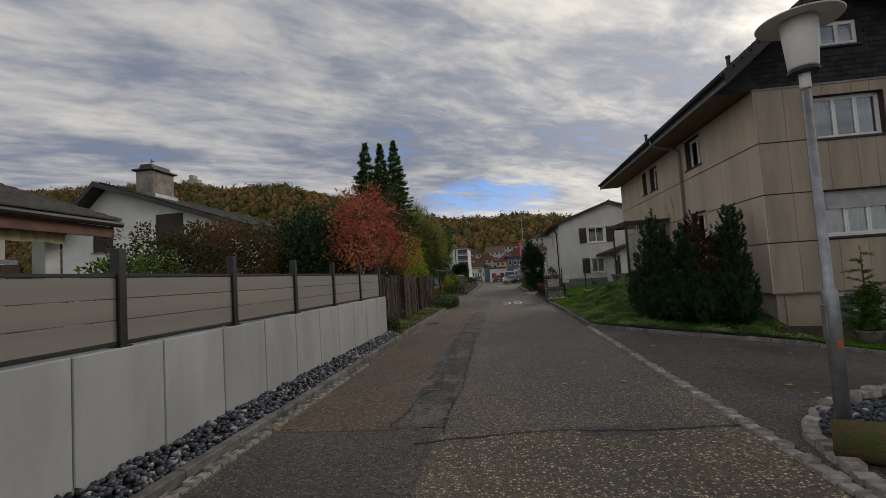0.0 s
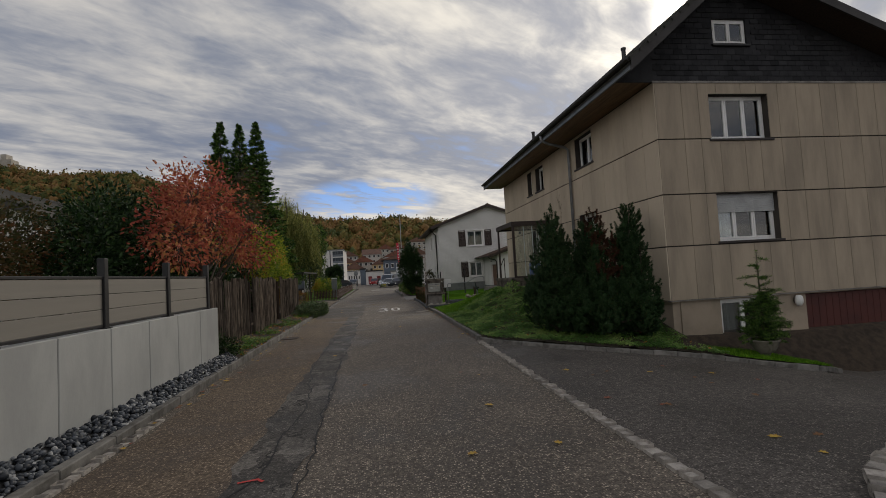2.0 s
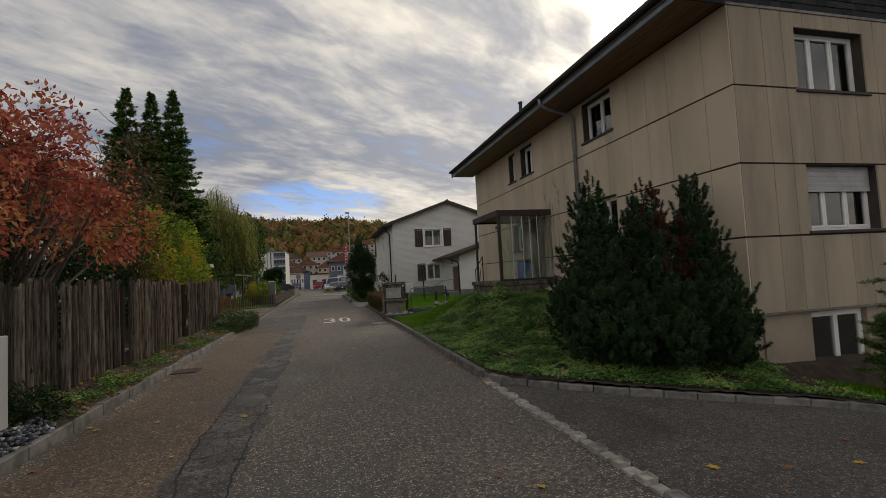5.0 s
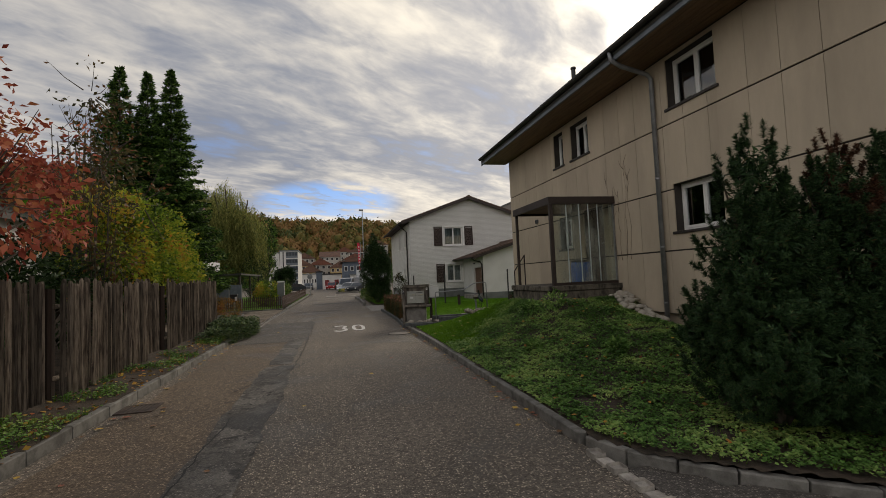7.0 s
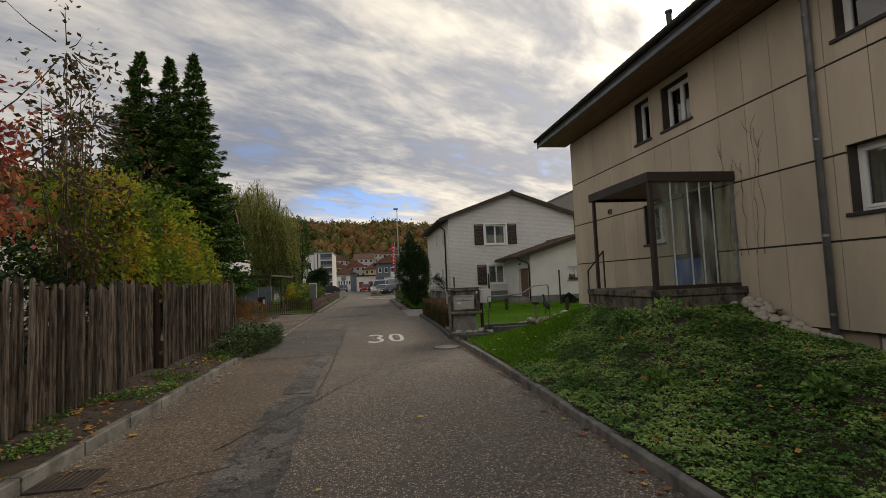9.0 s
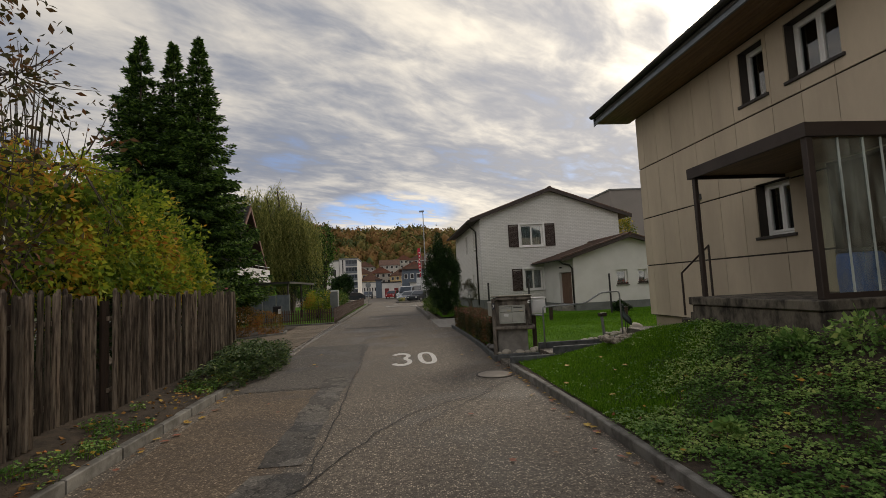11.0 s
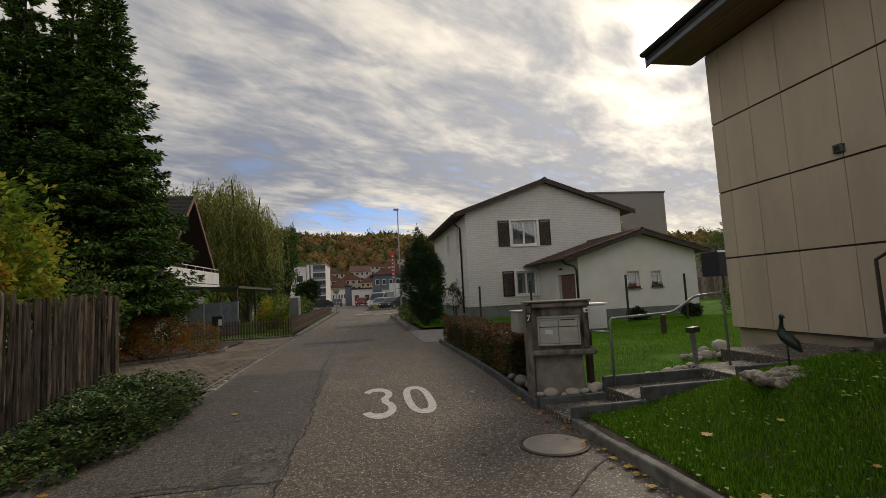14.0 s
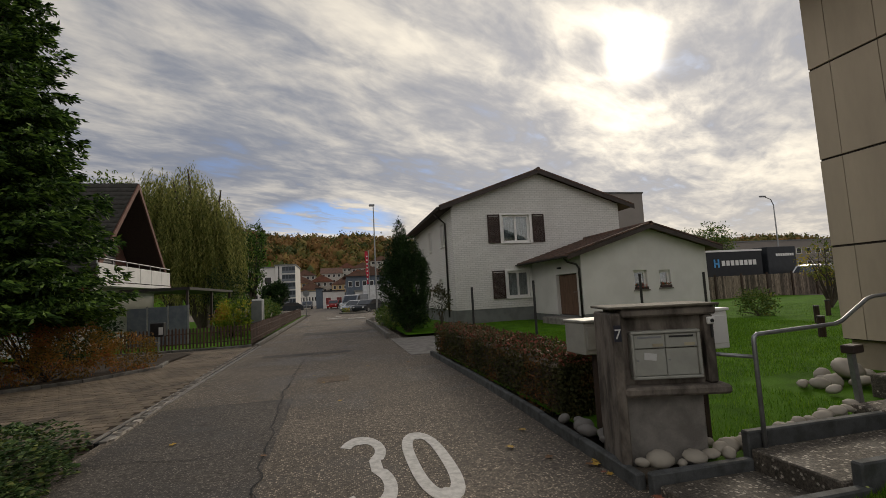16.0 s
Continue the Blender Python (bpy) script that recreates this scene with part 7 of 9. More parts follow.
# ---- trees and shrubs ----
def spruce(base, h, rad, label, seed, density=1.0, mat=None):
    r = np.random.default_rng(seed)
    mat = mat or G_NEEDLE
    t = thing("spruce", base, label, "spruce", "tall spruces")
    bx, by, bz = base
    part("trunk", Mesh().tube([(bx, by, bz), (bx, by, bz + h * 0.5), (bx, by, bz + h)], [0.16, 0.09, 0.01], 8), M_BARK, t)
    C, D = [], []
    z = 0.15 * h
    while z < h * 0.995:
        f = z / h
        length = 1.08 * rad * (1 - f) ** 0.95 * (0.6 + 0.4 * min(1, f * 6)) + 0.03
        k = max(5, int(11 * (1 - f) + 4))
        for b in range(k):
            a = r.uniform(0, 6.283)
            L = length * r.uniform(0.6, 1.18)
            out = np.array([math.cos(a), math.sin(a), 0])
            side = np.array([-out[1], out[0], 0])
            n = max(5, int(L / 0.052 * density))
            s = r.uniform(0.05, 1, n) ** 0.8
            sag = -0.36 * s ** 1.3 * L * (1 - 0.8 * f) + 0.18 * s ** 3 * L
            P = np.array([bx, by, bz + z]) + out * (s * L)[:, None] + np.array([0, 0, 1.0]) * sag[:, None]
            for q in range(6):
                lat = r.uniform(-1, 1, n) * (0.015 + 0.10 * (1 - f) + 0.30 * L * (1 - 0.8 * s) * np.minimum(1, s * 4))
                hang = np.column_stack([np.zeros(n), np.zeros(n), -0.35 * np.abs(lat) - np.abs(r.normal(0, 0.05, n))])
                C.append(P + side * lat[:, None] + hang + r.normal(0, 0.02, (n, 3)))
                dd = out * r.uniform(0.4, 1.0, (n, 1)) + side * (np.sign(lat) * 0.7)[:, None] + r.normal(0, 0.28, (n, 3))
                dd[:, 2] += 0.9 * f ** 4 - 0.3
                D.append(dd)
        z += 0.115 + 0.10 * (1 - f)
    C, D = np.concatenate(C), np.concatenate(D)
    part("crown", leaf_mesh("crown", C, 0.17, mat, r, D, 0.12, 0.32), mat, t)
    return t


spruce((-9.6, 34.0, 0), 12.4, 3.1, "tall dark green spruce behind the stake fence", 1)
spruce((-8.55, 34.4, 0), 12.3, 2.5, "tall slim spruce between two others", 2)
spruce((-7.4, 34.0, 0), 12.3, 2.7, "tall green spruce with one sagging branch", 3)


def tufted_pine(base, blobs, n, label, seed, brown=0):
    """A dwarf mountain pine: upright finger-like shoots, each a brush of needles, round a dense inside."""
    r = np.random.default_rng(seed)
    t = thing("mountain_pine", base, label, "pine", "mountain pines")
    blobs = [b[:3] + tuple(q * 1.05 for q in b[3:]) for b in blobs]
    P, d = in_blobs(blobs, int(n * 1.25), r, 0.88)
    n = len(P)
    limbs(base, [tuple(p) for p in P[:: max(1, n // 26)]], 0.06, t)
    inner = in_blobs([b[:3] + tuple(q * 0.72 for q in b[3:]) for b in blobs], 15000, r, 0.5)
    part("inner_foliage", leaf_mesh("inner_foliage", inner[0], 0.09, G_PINE, r, None, 1.0, 0.22), G_PINE, t)
    axis = d * 0.55 + np.array([0, 0, 0.8]) + r.normal(0, 0.18, (n, 3))
    axis /= np.linalg.norm(axis, axis=1, keepdims=True)
    u = np.cross(axis, r.normal(size=(n, 3)))
    u /= np.linalg.norm(u, axis=1, keepdims=True)
    v = np.cross(axis, u)
    L = r.uniform(0.10, 0.19, (n, 1))
    V, per = [], 150
    for k in range(per):
        f = (k + 0.5) / per
        a = r.uniform(0, 6.283, (n, 1))
        radial = u * np.cos(a) + v * np.sin(a)
        root = P + axis * L * (f - 0.3)
        way = radial * r.uniform(0.7, 1.05, (n, 1)) * (1.0 - 0.45 * f ** 5) + axis * r.uniform(0.05, 0.5, (n, 1))
        side = np.cross(way, axis + r.normal(0, 0.5, (n, 3)))
        side /= np.linalg.norm(side, axis=1, keepdims=True) + 1e-9
        l = r.uniform(0.042, 0.070, (n, 1))
        V.append(np.stack([root - side * 0.0048, root + side * 0.0048, root + way * l], 1))
    V = np.stack(V, 1).reshape(n, -1, 3)
    tags = np.zeros(n, bool)
    if brown:
        tags = (np.abs(P[:, 1] - (base[1] + 0.1)) < 0.5) & (P[:, 2] > base[2] + 1.25) & (np.abs(P[:, 0] - base[0] - 0.1) < 0.32)
    for name, sel, mat, lab in (("foliage", ~tags, G_PINE, ""), ("dry_foliage", tags, G_PINEBROWN, "dried brown needles")):
        if sel.any():
            W = V[sel].reshape(-1, 3)
            part(name, quick(name, W, np.arange(len(W)).reshape(-1, 3), mat), mat, t, lab)
    return t


tufted_pine((4.35, 13.25, 0.1), [(4.35, 13.2, 0.9, 0.62, 0.62, 0.72), (4.3, 13.3, 1.6, 0.42, 0.45, 0.72), (4.32, 13.3, 2.35, 0.24, 0.26, 0.62), (3.95, 13.45, 0.95, 0.32, 0.4, 0.5), (4.55, 12.8, 0.75, 0.5, 0.4, 0.5), (4.65, 13.4, 1.9, 0.25, 0.25, 0.45)], 1150, "dark green mountain pine with upright shoots on the bank", 11)
tufted_pine((5.35, 13.05, 0.0), [(5.3, 13.0, 0.85, 0.72, 0.66, 0.75), (5.3, 13.15, 1.6, 0.5, 0.5, 0.75), (5.45, 13.35, 2.35, 0.26, 0.26, 0.58), (5.05, 13.2, 2.1, 0.22, 0.25, 0.5), (5.2, 12.5, 0.7, 0.6, 0.35, 0.5)], 1150, "broad mountain pine with a dry brown patch", 12, brown=1)
tufted_pine((6.2, 13.0, -0.05), [(6.1, 12.9, 0.8, 0.55, 0.6, 0.8), (6.25, 13.2, 1.6, 0.40, 0.42, 0.75), (6.5, 13.5, 2.5, 0.24, 0.24, 0.66), (6.0, 13.2, 2.1, 0.22, 0.22, 0.45), (6.1, 12.4, 0.6, 0.35, 0.3, 0.5)], 950, "pointed mountain pine near the corner of the house", 13)

# young fir in a stone urn
urn = thing("stone_urn", (8.45, 11.75, -0.55), "pale stone urn on a foot in the grass", "urn")
part("bowl", Mesh().turn(8.45, 11.75, [(0.17, -0.62), (0.17, -0.56), (0.10, -0.53), (0.10, -0.48), (0.20, -0.42), (0.26, -0.30), (0.29, -0.22), (0.31, -0.20), (0.31, -0.17), (0.28, -0.17), (0.27, -0.20)], 28), M_OLDCONC, urn, "", True)
part("earth", Mesh().turn(8.45, 11.75, [(0.265, -0.20), (0.0, -0.185)], 20), M_SOIL, urn)
r5 = np.random.default_rng(55)
fir = thing("potted_fir", (8.45, 11.75, -0.18), "young dark fir growing in the stone urn", "fir")
m = Mesh().tube([(8.45, 11.75, -0.2), (8.45, 11.75, 1.75)], [0.03, 0.006], 6)
C, D = [], []
levels = [(z, 0.50 - 0.22 * (z + 0.1)) for z in r5.uniform(-0.22, 0.85, 150)] + [(z, 0.46 - 0.26 * (z - 0.8)) for z in (0.95, 0.99, 0.93, 1.18, 1.22, 1.15, 1.42, 1.45, 1.6)]
for z, L in levels:
    for b in range(1):
        a = r5.uniform(0, 6.283)
        l = L * r5.uniform(0.65, 1.15)
        e = Vector((8.45 + math.cos(a) * l, 11.75 + math.sin(a) * l, z + r5.uniform(-0.15, 0.35) * l))
        m.tube([(8.45, 11.75, z), e], [0.008, 0.002], 4, False)
        s = r5.uniform(0.05, 1, int(l * 460))[:, None]
        C.append(np.array([8.45, 11.75, z]) * (1 - s) + np.array(e) * s + r5.normal(0, 0.012, (len(s), 3)))
        dd = r5.normal(0, 0.6, (len(s), 3)) + np.array([math.cos(a), math.sin(a), 0.4]) * 0.7
        D.append(dd)
s = r5.uniform(0.8, 1.78, 160)[:, None]
C.append(np.array([[8.45, 11.75, 0]]) + s * np.array([[0, 0, 1]]) + r5.normal(0, 0.01, (160, 3)))
D.append(r5.normal(0, 1, (160, 3)) + (0, 0, 0.8))
part("trunk", m, M_BARK, fir)
part("foliage", leaf_mesh("foliage", np.concatenate(C), 0.06, G_NEEDLE, r5, np.concatenate(D), 0.1, 0.16), G_NEEDLE, fir)

# shrubs behind the fences
plant("serviceberry", (-4.7, 14.9, 0.2), [(-4.3, 13.7, 2.9, 0.9, 1.0, 0.9), (-4.1, 14.8, 3.5, 1.2, 1.3, 1.1), (-4.7, 15.6, 4.0, 1.1, 1.3, 1.0), (-3.5, 15.2, 2.7, 0.85, 1.2, 0.7), (-4.2, 14.2, 3.8, 0.7, 0.9, 0.6), (-5.0, 16.8, 4.3, 0.9, 1.1, 1.1), (-4.0, 13.0, 2.5, 0.6, 0.8, 0.6), (-4.8, 17.6, 3.3, 0.8, 1.0, 1.0), (-4.7, 18.8, 3.9, 0.7, 0.9, 0.9), (-4.3, 18.2, 2.7, 0.5, 0.8, 0.5)],
      7600, 0.11, G_RED, "red and orange autumn shrub leaning over the stake fence", "tree", 26, 0.06, 0.52, 0.5, 0.5, 31, hollow=0.1, gap_scale=2.0, twigs=160)
plant("orange_shrub", (-5.4, 23.6, 0.2), [(-5.3, 22.3, 2.7, 1.1, 1.3, 1.2), (-5.2, 24.2, 2.9, 1.1, 1.4, 1.3), (-5.3, 26.0, 2.5, 1.1, 1.3, 1.1), (-5.8, 23.5, 3.8, 1.0, 1.4, 0.75), (-4.6, 24.5, 2.0, 0.6, 1.8, 0.5), (-4.8, 23.3, 2.6, 0.7, 1.2, 0.8), (-4.7, 26.4, 2.0, 0.6, 1.2, 0.7)],
      19000, 0.115, G_OLIVE, "olive and orange autumn shrub above the stake fence", "shrub", 22, 0.05, 0.34, 0.3, 0.5, 32, hollow=0.6, twigs=60)
plant("open_shrub", (-5.0, 21.2, 0.2), [(-4.9, 20.8, 3.6, 0.8, 1.0, 1.2), (-4.9, 21.6, 4.9, 0.9, 1.1, 1.1), (-5.0, 21.0, 6.0, 0.7, 0.9, 0.8), (-4.6, 21.0, 2.4, 0.6, 0.9, 0.7), (-4.4, 20.0, 4.2, 0.8, 0.9, 0.9), (-4.5, 22.3, 3.8, 0.8, 0.9, 1.0)],
      1500, 0.12, G_BROWN, "open leggy shrub with sparse brownish leaves", "shrub", 16, 0.024, 0.42, 0.3, 0.5, 33, hollow=0.1, twigs=120)
rose = plant("rose_bush", (-4.75, 28.5, 0.1), [(-4.7, 28.3, 1.7, 0.5, 0.6, 0.7), (-5.2, 28.0, 2.1, 0.6, 0.7, 0.7)],
             2200, 0.075, G_GREEN, "green rose bush with pink blooms at the end of the fence", "shrub", 22, 0.02, 0.45, 0.2, 0.55, 34, twigs=50)
pink = material("pink rose petals", (0.62, 0.20, 0.20), (0.50, 0.12, 0.13), rough=0.7, bump=0.1)
for bxx, byy, bzz in ((-4.35, 28.0, 1.95), (-4.3, 28.2, 1.75), (-4.45, 27.9, 1.35), (-4.35, 28.5, 0.9)):
    q = Mesh()
    for k in range(9):
        q.turn(bxx + 0.012 * math.cos(k * 2.4), byy + 0.012 * math.sin(k * 2.4), [(0.006, bzz - 0.02), (0.022 + 0.0015 * k, bzz - 0.01 + 0.002 * k), (0.026 + 0.001 * k, bzz + 0.012), (0.018, bzz + 0.02)], 7)
    part("bloom", q, pink, rose, "pink rose bloom", True)
plant("yellow_shrub", (-5.8, 26.4, 0.1), [(-5.6, 25.4, 2.6, 1.0, 1.2, 1.0), (-5.9, 26.6, 2.5, 1.0, 1.1, 1.0), (-5.3, 27.2, 2.4, 0.7, 0.8, 0.8)], 8500, 0.095, G_YELLOW, "green shrub with yellowing leaves behind the fence", "shrub", 12, 0.04, 0.35, 0.2, 0.5, 35)
plant("laurel", (-6.3, 15.0, 0.2), [(-6.2, 14.2, 2.4, 1.2, 1.6, 1.6), (-6.2, 16.0, 2.7, 1.2, 1.5, 1.6), (-6.0, 13.0, 2.0, 0.9, 1.0, 1.2), (-6.6, 15.2, 3.4, 0.9, 1.3, 0.9), (-4.9, 14.5, 1.6, 0.8, 1.5, 1.0)],
      24000, 0.12, G_DARK, "large dark green laurel behind the fence", "shrub", 14, 0.06, 0.08, 0.2, 0.45, 36)
plant("dark_hedge", (-5.2, 18.5, 0.2), [(-5.2, 16.2, 1.6, 0.7, 1.2, 1.0), (-5.3, 18.4, 1.6, 0.7, 1.4, 1.0), (-5.2, 20.4, 1.5, 0.6, 1.2, 0.9), (-5.0, 23.0, 1.4, 0.6, 1.6, 0.8), (-5.5, 17.4, 2.4, 0.7, 1.6, 0.9), (-5.6, 20.0, 2.2, 0.6, 1.4, 0.9), (-5.3, 25.6, 1.4, 0.5, 1.6, 0.8)], 17000, 0.10, G_DARK, "dark undergrowth behind the stake fence", "shrub", 10, 0.04, 0.2, 0.2, 0.5, 46)
plant("copper_shrub", (-7.0, 10.2, 0.2), [(-7.0, 9.0, 2.0, 1.3, 1.3, 1.1), (-6.9, 10.8, 2.2, 1.3, 1.5, 1.1), (-7.1, 12.2, 2.4, 1.2, 1.3, 1.2), (-6.6, 10.0, 2.8, 0.9, 1.3, 0.5)],
      24000, 0.085, G_BROWN, "brownish green autumn shrub behind the privacy fence", "shrub", 20, 0.05, 0.12, 0.2, 0.5, 37, hollow=0.6, twigs=80)
plant("green_shrub", (-6.4, 7.3, 0.2), [(-6.3, 6.9, 1.7, 0.6, 0.7, 0.7), (-6.5, 7.9, 1.8, 0.6, 0.6, 0.7)], 3500, 0.10, G_GREEN, "bright green shrub behind the privacy fence", "shrub", 10, 0.03, 0.25, 0.2, 0.5, 38)
plant("low_juniper", (-3.35, 13.7, 0.15), [(-3.4, 13.4, 0.35, 0.32, 0.45, 0.28), (-3.35, 14.2, 0.32, 0.3, 0.5, 0.24)], 2600, 0.07, G_DARK, "low dark shrub at the end of the concrete wall", "shrub", 8, 0.015, 0.2, 0.1, 0.3, 39)
plant("cotoneaster", (-3.45, 26.2, 0.1), [(-3.25, 24.3, 0.20, 0.5, 0.7, 0.27), (-3.1, 25.2, 0.24, 0.60, 0.8, 0.34), (-3.08, 26.2, 0.25, 0.64, 0.8, 0.36), (-3.15, 27.1, 0.24, 0.6, 0.7, 0.34), (-3.6, 26.6, 0.26, 0.4, 1.2, 0.34)],
      24000, 0.062, G_EVERGREEN, "low spreading evergreen bush beside the road", "shrub", 14, 0.015, 0.0, 0.0, 0.6, 40, hollow=0.84, flat=True)
plant("bare_tree", (-7.0, 24.5, 0.1), [(-6.9, 24.4, 5.0, 0.8, 0.9, 1.4), (-7.0, 24.6, 6.2, 0.7, 0.7, 1.0)], 60, 0.05, G_BROWN, "thin leafless young tree behind the shrubs", "tree", 30, 0.06, 0.0, 0.1, 0.5, 41, twigs=40)
plant("flame_shrub", (-6.6, 34.6, 0.07), [(-5.3, 35.7, 0.50, 0.6, 0.6, 0.5), (-6.2, 34.9, 0.75, 0.8, 0.6, 0.7), (-7.2, 34.2, 0.85, 0.9, 0.7, 0.8), (-8.3, 33.9, 0.80, 0.9, 0.7, 0.7)], 15000, 0.07, leafy("flame leaves", [(0.0, (0.06, 0.06, 0.02)), (0.35, (0.20, 0.13, 0.03)), (0.7, (0.36, 0.17, 0.035)), (1.0, (0.42, 0.10, 0.05))], patch=True, patch_scale=1.2), "orange and yellow border shrubs beside the paving", "shrub", 14, 0.02, 0.2, 0.0, 0.4, 42, hollow=0.6)
plant("pink_shrub", (-7.4, 35.5, 0.07), [(-6.6, 35.1, 1.65, 0.9, 0.6, 0.6), (-7.7, 34.6, 1.7, 0.9, 0.6, 0.65)], 5000, 0.07, leafy("pink red twigs", [(0.0, (0.14, 0.03, 0.03)), (0.6, (0.28, 0.07, 0.07)), (1.0, (0.34, 0.2, 0.06))]), "pinkish red autumn shrub near the house", "shrub", 24, 0.02, 0.42, -0.1, 0.35, 43, twigs=60)
plant("yew", (2.9, 41.6, 0.1), [(2.85, 41.6, 2.2, 0.92, 1.0, 1.45), (2.98, 41.5, 1.0, 0.7, 0.8, 0.7), (2.78, 41.6, 3.3, 0.62, 0.62, 0.95), (2.95, 41.6, 2.7, 0.75, 0.7, 0.7), (2.7, 41.6, 4.2, 0.22, 0.2, 0.65)],
      42000, 0.10, G_DARK, "dense dark yew with a pointed top by the white house", "tree", 10, 0.12, 0.0, -0.3, 0.32, 44, hollow=0.66)
plant("bed_shrub", (2.7, 45, 0.1), [(2.5, 44.5, 0.5, 0.5, 1.6, 0.4), (2.9, 49, 0.6, 0.7, 2.5, 0.6), (3.4, 43, 0.5, 0.9, 0.8, 0.4)], 6000, 0.10, G_GREEN, "low green planting along the raised bed", "shrub", 8, 0.02, 0.3, 0.0, 0.5, 45)
plant("red_maple", (4.6, 42.6, 0.1), [(4.5, 42.6, 1.3, 0.5, 0.5, 0.7)], 1500, 0.08, G_BROWN, "small dark red maple beside the yew", "shrub", 8, 0.02, 0.3, 0.2, 0.5, 47)
for k, (x, y, z, w, hgt) in enumerate([(-7.4, 56, 2.4, 1.4, 1.9), (-5.2, 52, 1.0, 1.4, 1.0), (-5.0, 46.5, 0.9, 0.9, 0.9), (-5.6, 62, 0.9, 1.0, 0.9), (-8.0, 38.5, 1.0, 1.2, 1.0)]):
    plant("garden_shrub", (x, y, 0.05), [(x, y, z, w, w * 1.3, hgt)], 4200, 0.12, (G_DARK, G_GREEN, G_OLIVE, G_GREEN, G_DARK)[k], "rounded garden shrub behind the paling fence", "shrub", 8, 0.04, 0.3, 0.1, 0.5, 60 + k, "garden shrubs")
for k, (x, y, w) in enumerate([(11.0, 36.6, 0.5), (16.2, 37.2, 1.0), (13.6, 36.9, 0.5)]):
    plant("lawn_shrub", (x, y, 0.1), [(x, y, 0.5 * w + 0.1, 0.8 * w, 0.6 * w, 0.55 * w)], 2200, 0.09, (G_DARK, G_GREEN, G_DARK)[k], "low green shrub against the annex", "shrub", 6, 0.02, 0.2, 0.0, 0.5, 70 + k, "annex shrubs")

# willow with hanging twigs
def willow():
    t = thing("willow", (-9.2, 58, 0), "large pale green weeping willow behind the house", "tree")
    r = np.random.default_rng(80)
    tops = in_blobs([(-10.6, 58, 8.6, 3.0, 2.8, 3.0), (-8.7, 57.5, 7.2, 2.3, 2.2, 2.6), (-13.0, 58.5, 8.4, 2.4, 2.2, 2.8)], 2100, r, 0.55)[0]
    limbs((-9.2, 58, 0), [tuple(p) for p in tops[:18]], 0.35, t)
    C, D = [], []
    for p in tops:
        L = min(p[2] - 1.2, r.uniform(1.5, 5.0))
        n = int(L / 0.095)
        s = np.linspace(0, 1, n)[:, None]
        out = np.array([p[0] + 9.2, p[1] - 58, 0])
        out = out / (np.linalg.norm(out) + 0.1)
        line = p + out * (0.5 * s ** 0.6) + np.array([0, 0, -1.0]) * s * L + np.array([0.12, 0, 0]) * np.sin(s * 4 + p[0])
        C.append(line + r.normal(0, 0.05, (n, 3)))
        D.append(np.tile([[0, 0, -1.0]], (n, 1)) + r.normal(0, 0.35, (n, 3)))
    part("crown", leaf_mesh("crown", np.concatenate(C), 0.26, G_WILLOW, r, np.concatenate(D), 0.2, 0.22), G_WILLOW, t)


willow()
for k, (x, y, h, w, mt, lab) in enumerate([(-13.5, 66, 12.5, 3.4, G_GREEN, "green broadleaf tree behind the willow"), (-9.0, 76, 10.5, 1.7, G_NEEDLE, "dark conifer beyond the willow"), (-6.4, 74, 3.8, 1.3, G_DARK, "flat-topped dark garden pine"), (-17, 60, 11.5, 3.4, G_GREEN, "green tree behind the steep-roofed house"),
                                              (-13.5, 31, 4.5, 2.4, G_DARK, "dark evergreen mass under the spruces"), (-12.6, 33.8, 3.6, 1.8, G_DARK, "dark evergreen shrub under the spruces"), (44, 70, 8.4, 3.2, G_GREEN, "rounded green tree beyond the lawn"), (22.5, 60, 8.2, 2.2, G_YELLOW, "yellow autumn tree behind the white house"), (-15, 24, 4.4, 1.6, G_DARK, "dark evergreen tree beside the pale house")]):
    plant("tree", (x, y, 0), [(x, y, h * 0.62, w, w, h * 0.34), (x + w * 0.3, y, h * 0.8, w * 0.6, w * 0.6, h * 0.2), (x - w * 0.3, y, h * 0.45, w * 0.9, w * 0.9, h * 0.25)], 7000, 0.24 if y > 50 else 0.16, mt, lab, "tree", 12, 0.15, 0.3, 0.1, 0.5, 90 + k)

# clipped hedge
hg = thing("clipped_hedge", (2.98, 30.5, 0.05), "low clipped hedge with reddish top shoots", "hedge")
r9 = np.random.default_rng(9)
part("core", Mesh().box(2.68, 3.20, 27.0, 34.2, 0.06, 0.62), M_SOIL, hg)
def hedge_face(n):
    P = r9.uniform((2.58, 26.9, 0.08), (3.34, 34.4, 0.84), (n, 3))
    side = r9.integers(0, 4, n)
    P[side == 0, 0] = 2.62 + r9.normal(0, 0.03, (side == 0).sum())
    P[side == 1, 2] = 0.78 + r9.normal(0, 0.03, (side == 1).sum())
    P[side == 2, 1] = 26.95 + r9.normal(0, 0.03, (side == 2).sum())
    P[side == 3, 0] = 3.30 + r9.normal(0, 0.03, (side == 3).sum())
    P[:, 2] = P[:, 2] + 0.02 * np.sin(P[:, 1] * 2.2)
    return P
P = hedge_face(26000)
part("foliage", leaf_mesh("foliage", P[P[:, 2] < 0.72], 0.05, G_BROWN, r9, None, 1, 0.6), G_BROWN, hg)
part("top_growth", leaf_mesh("top_growth", P[P[:, 2] >= 0.72], 0.05, G_HEDGE, r9, None, 1, 0.6), G_HEDGE, hg, "reddish top shoots")

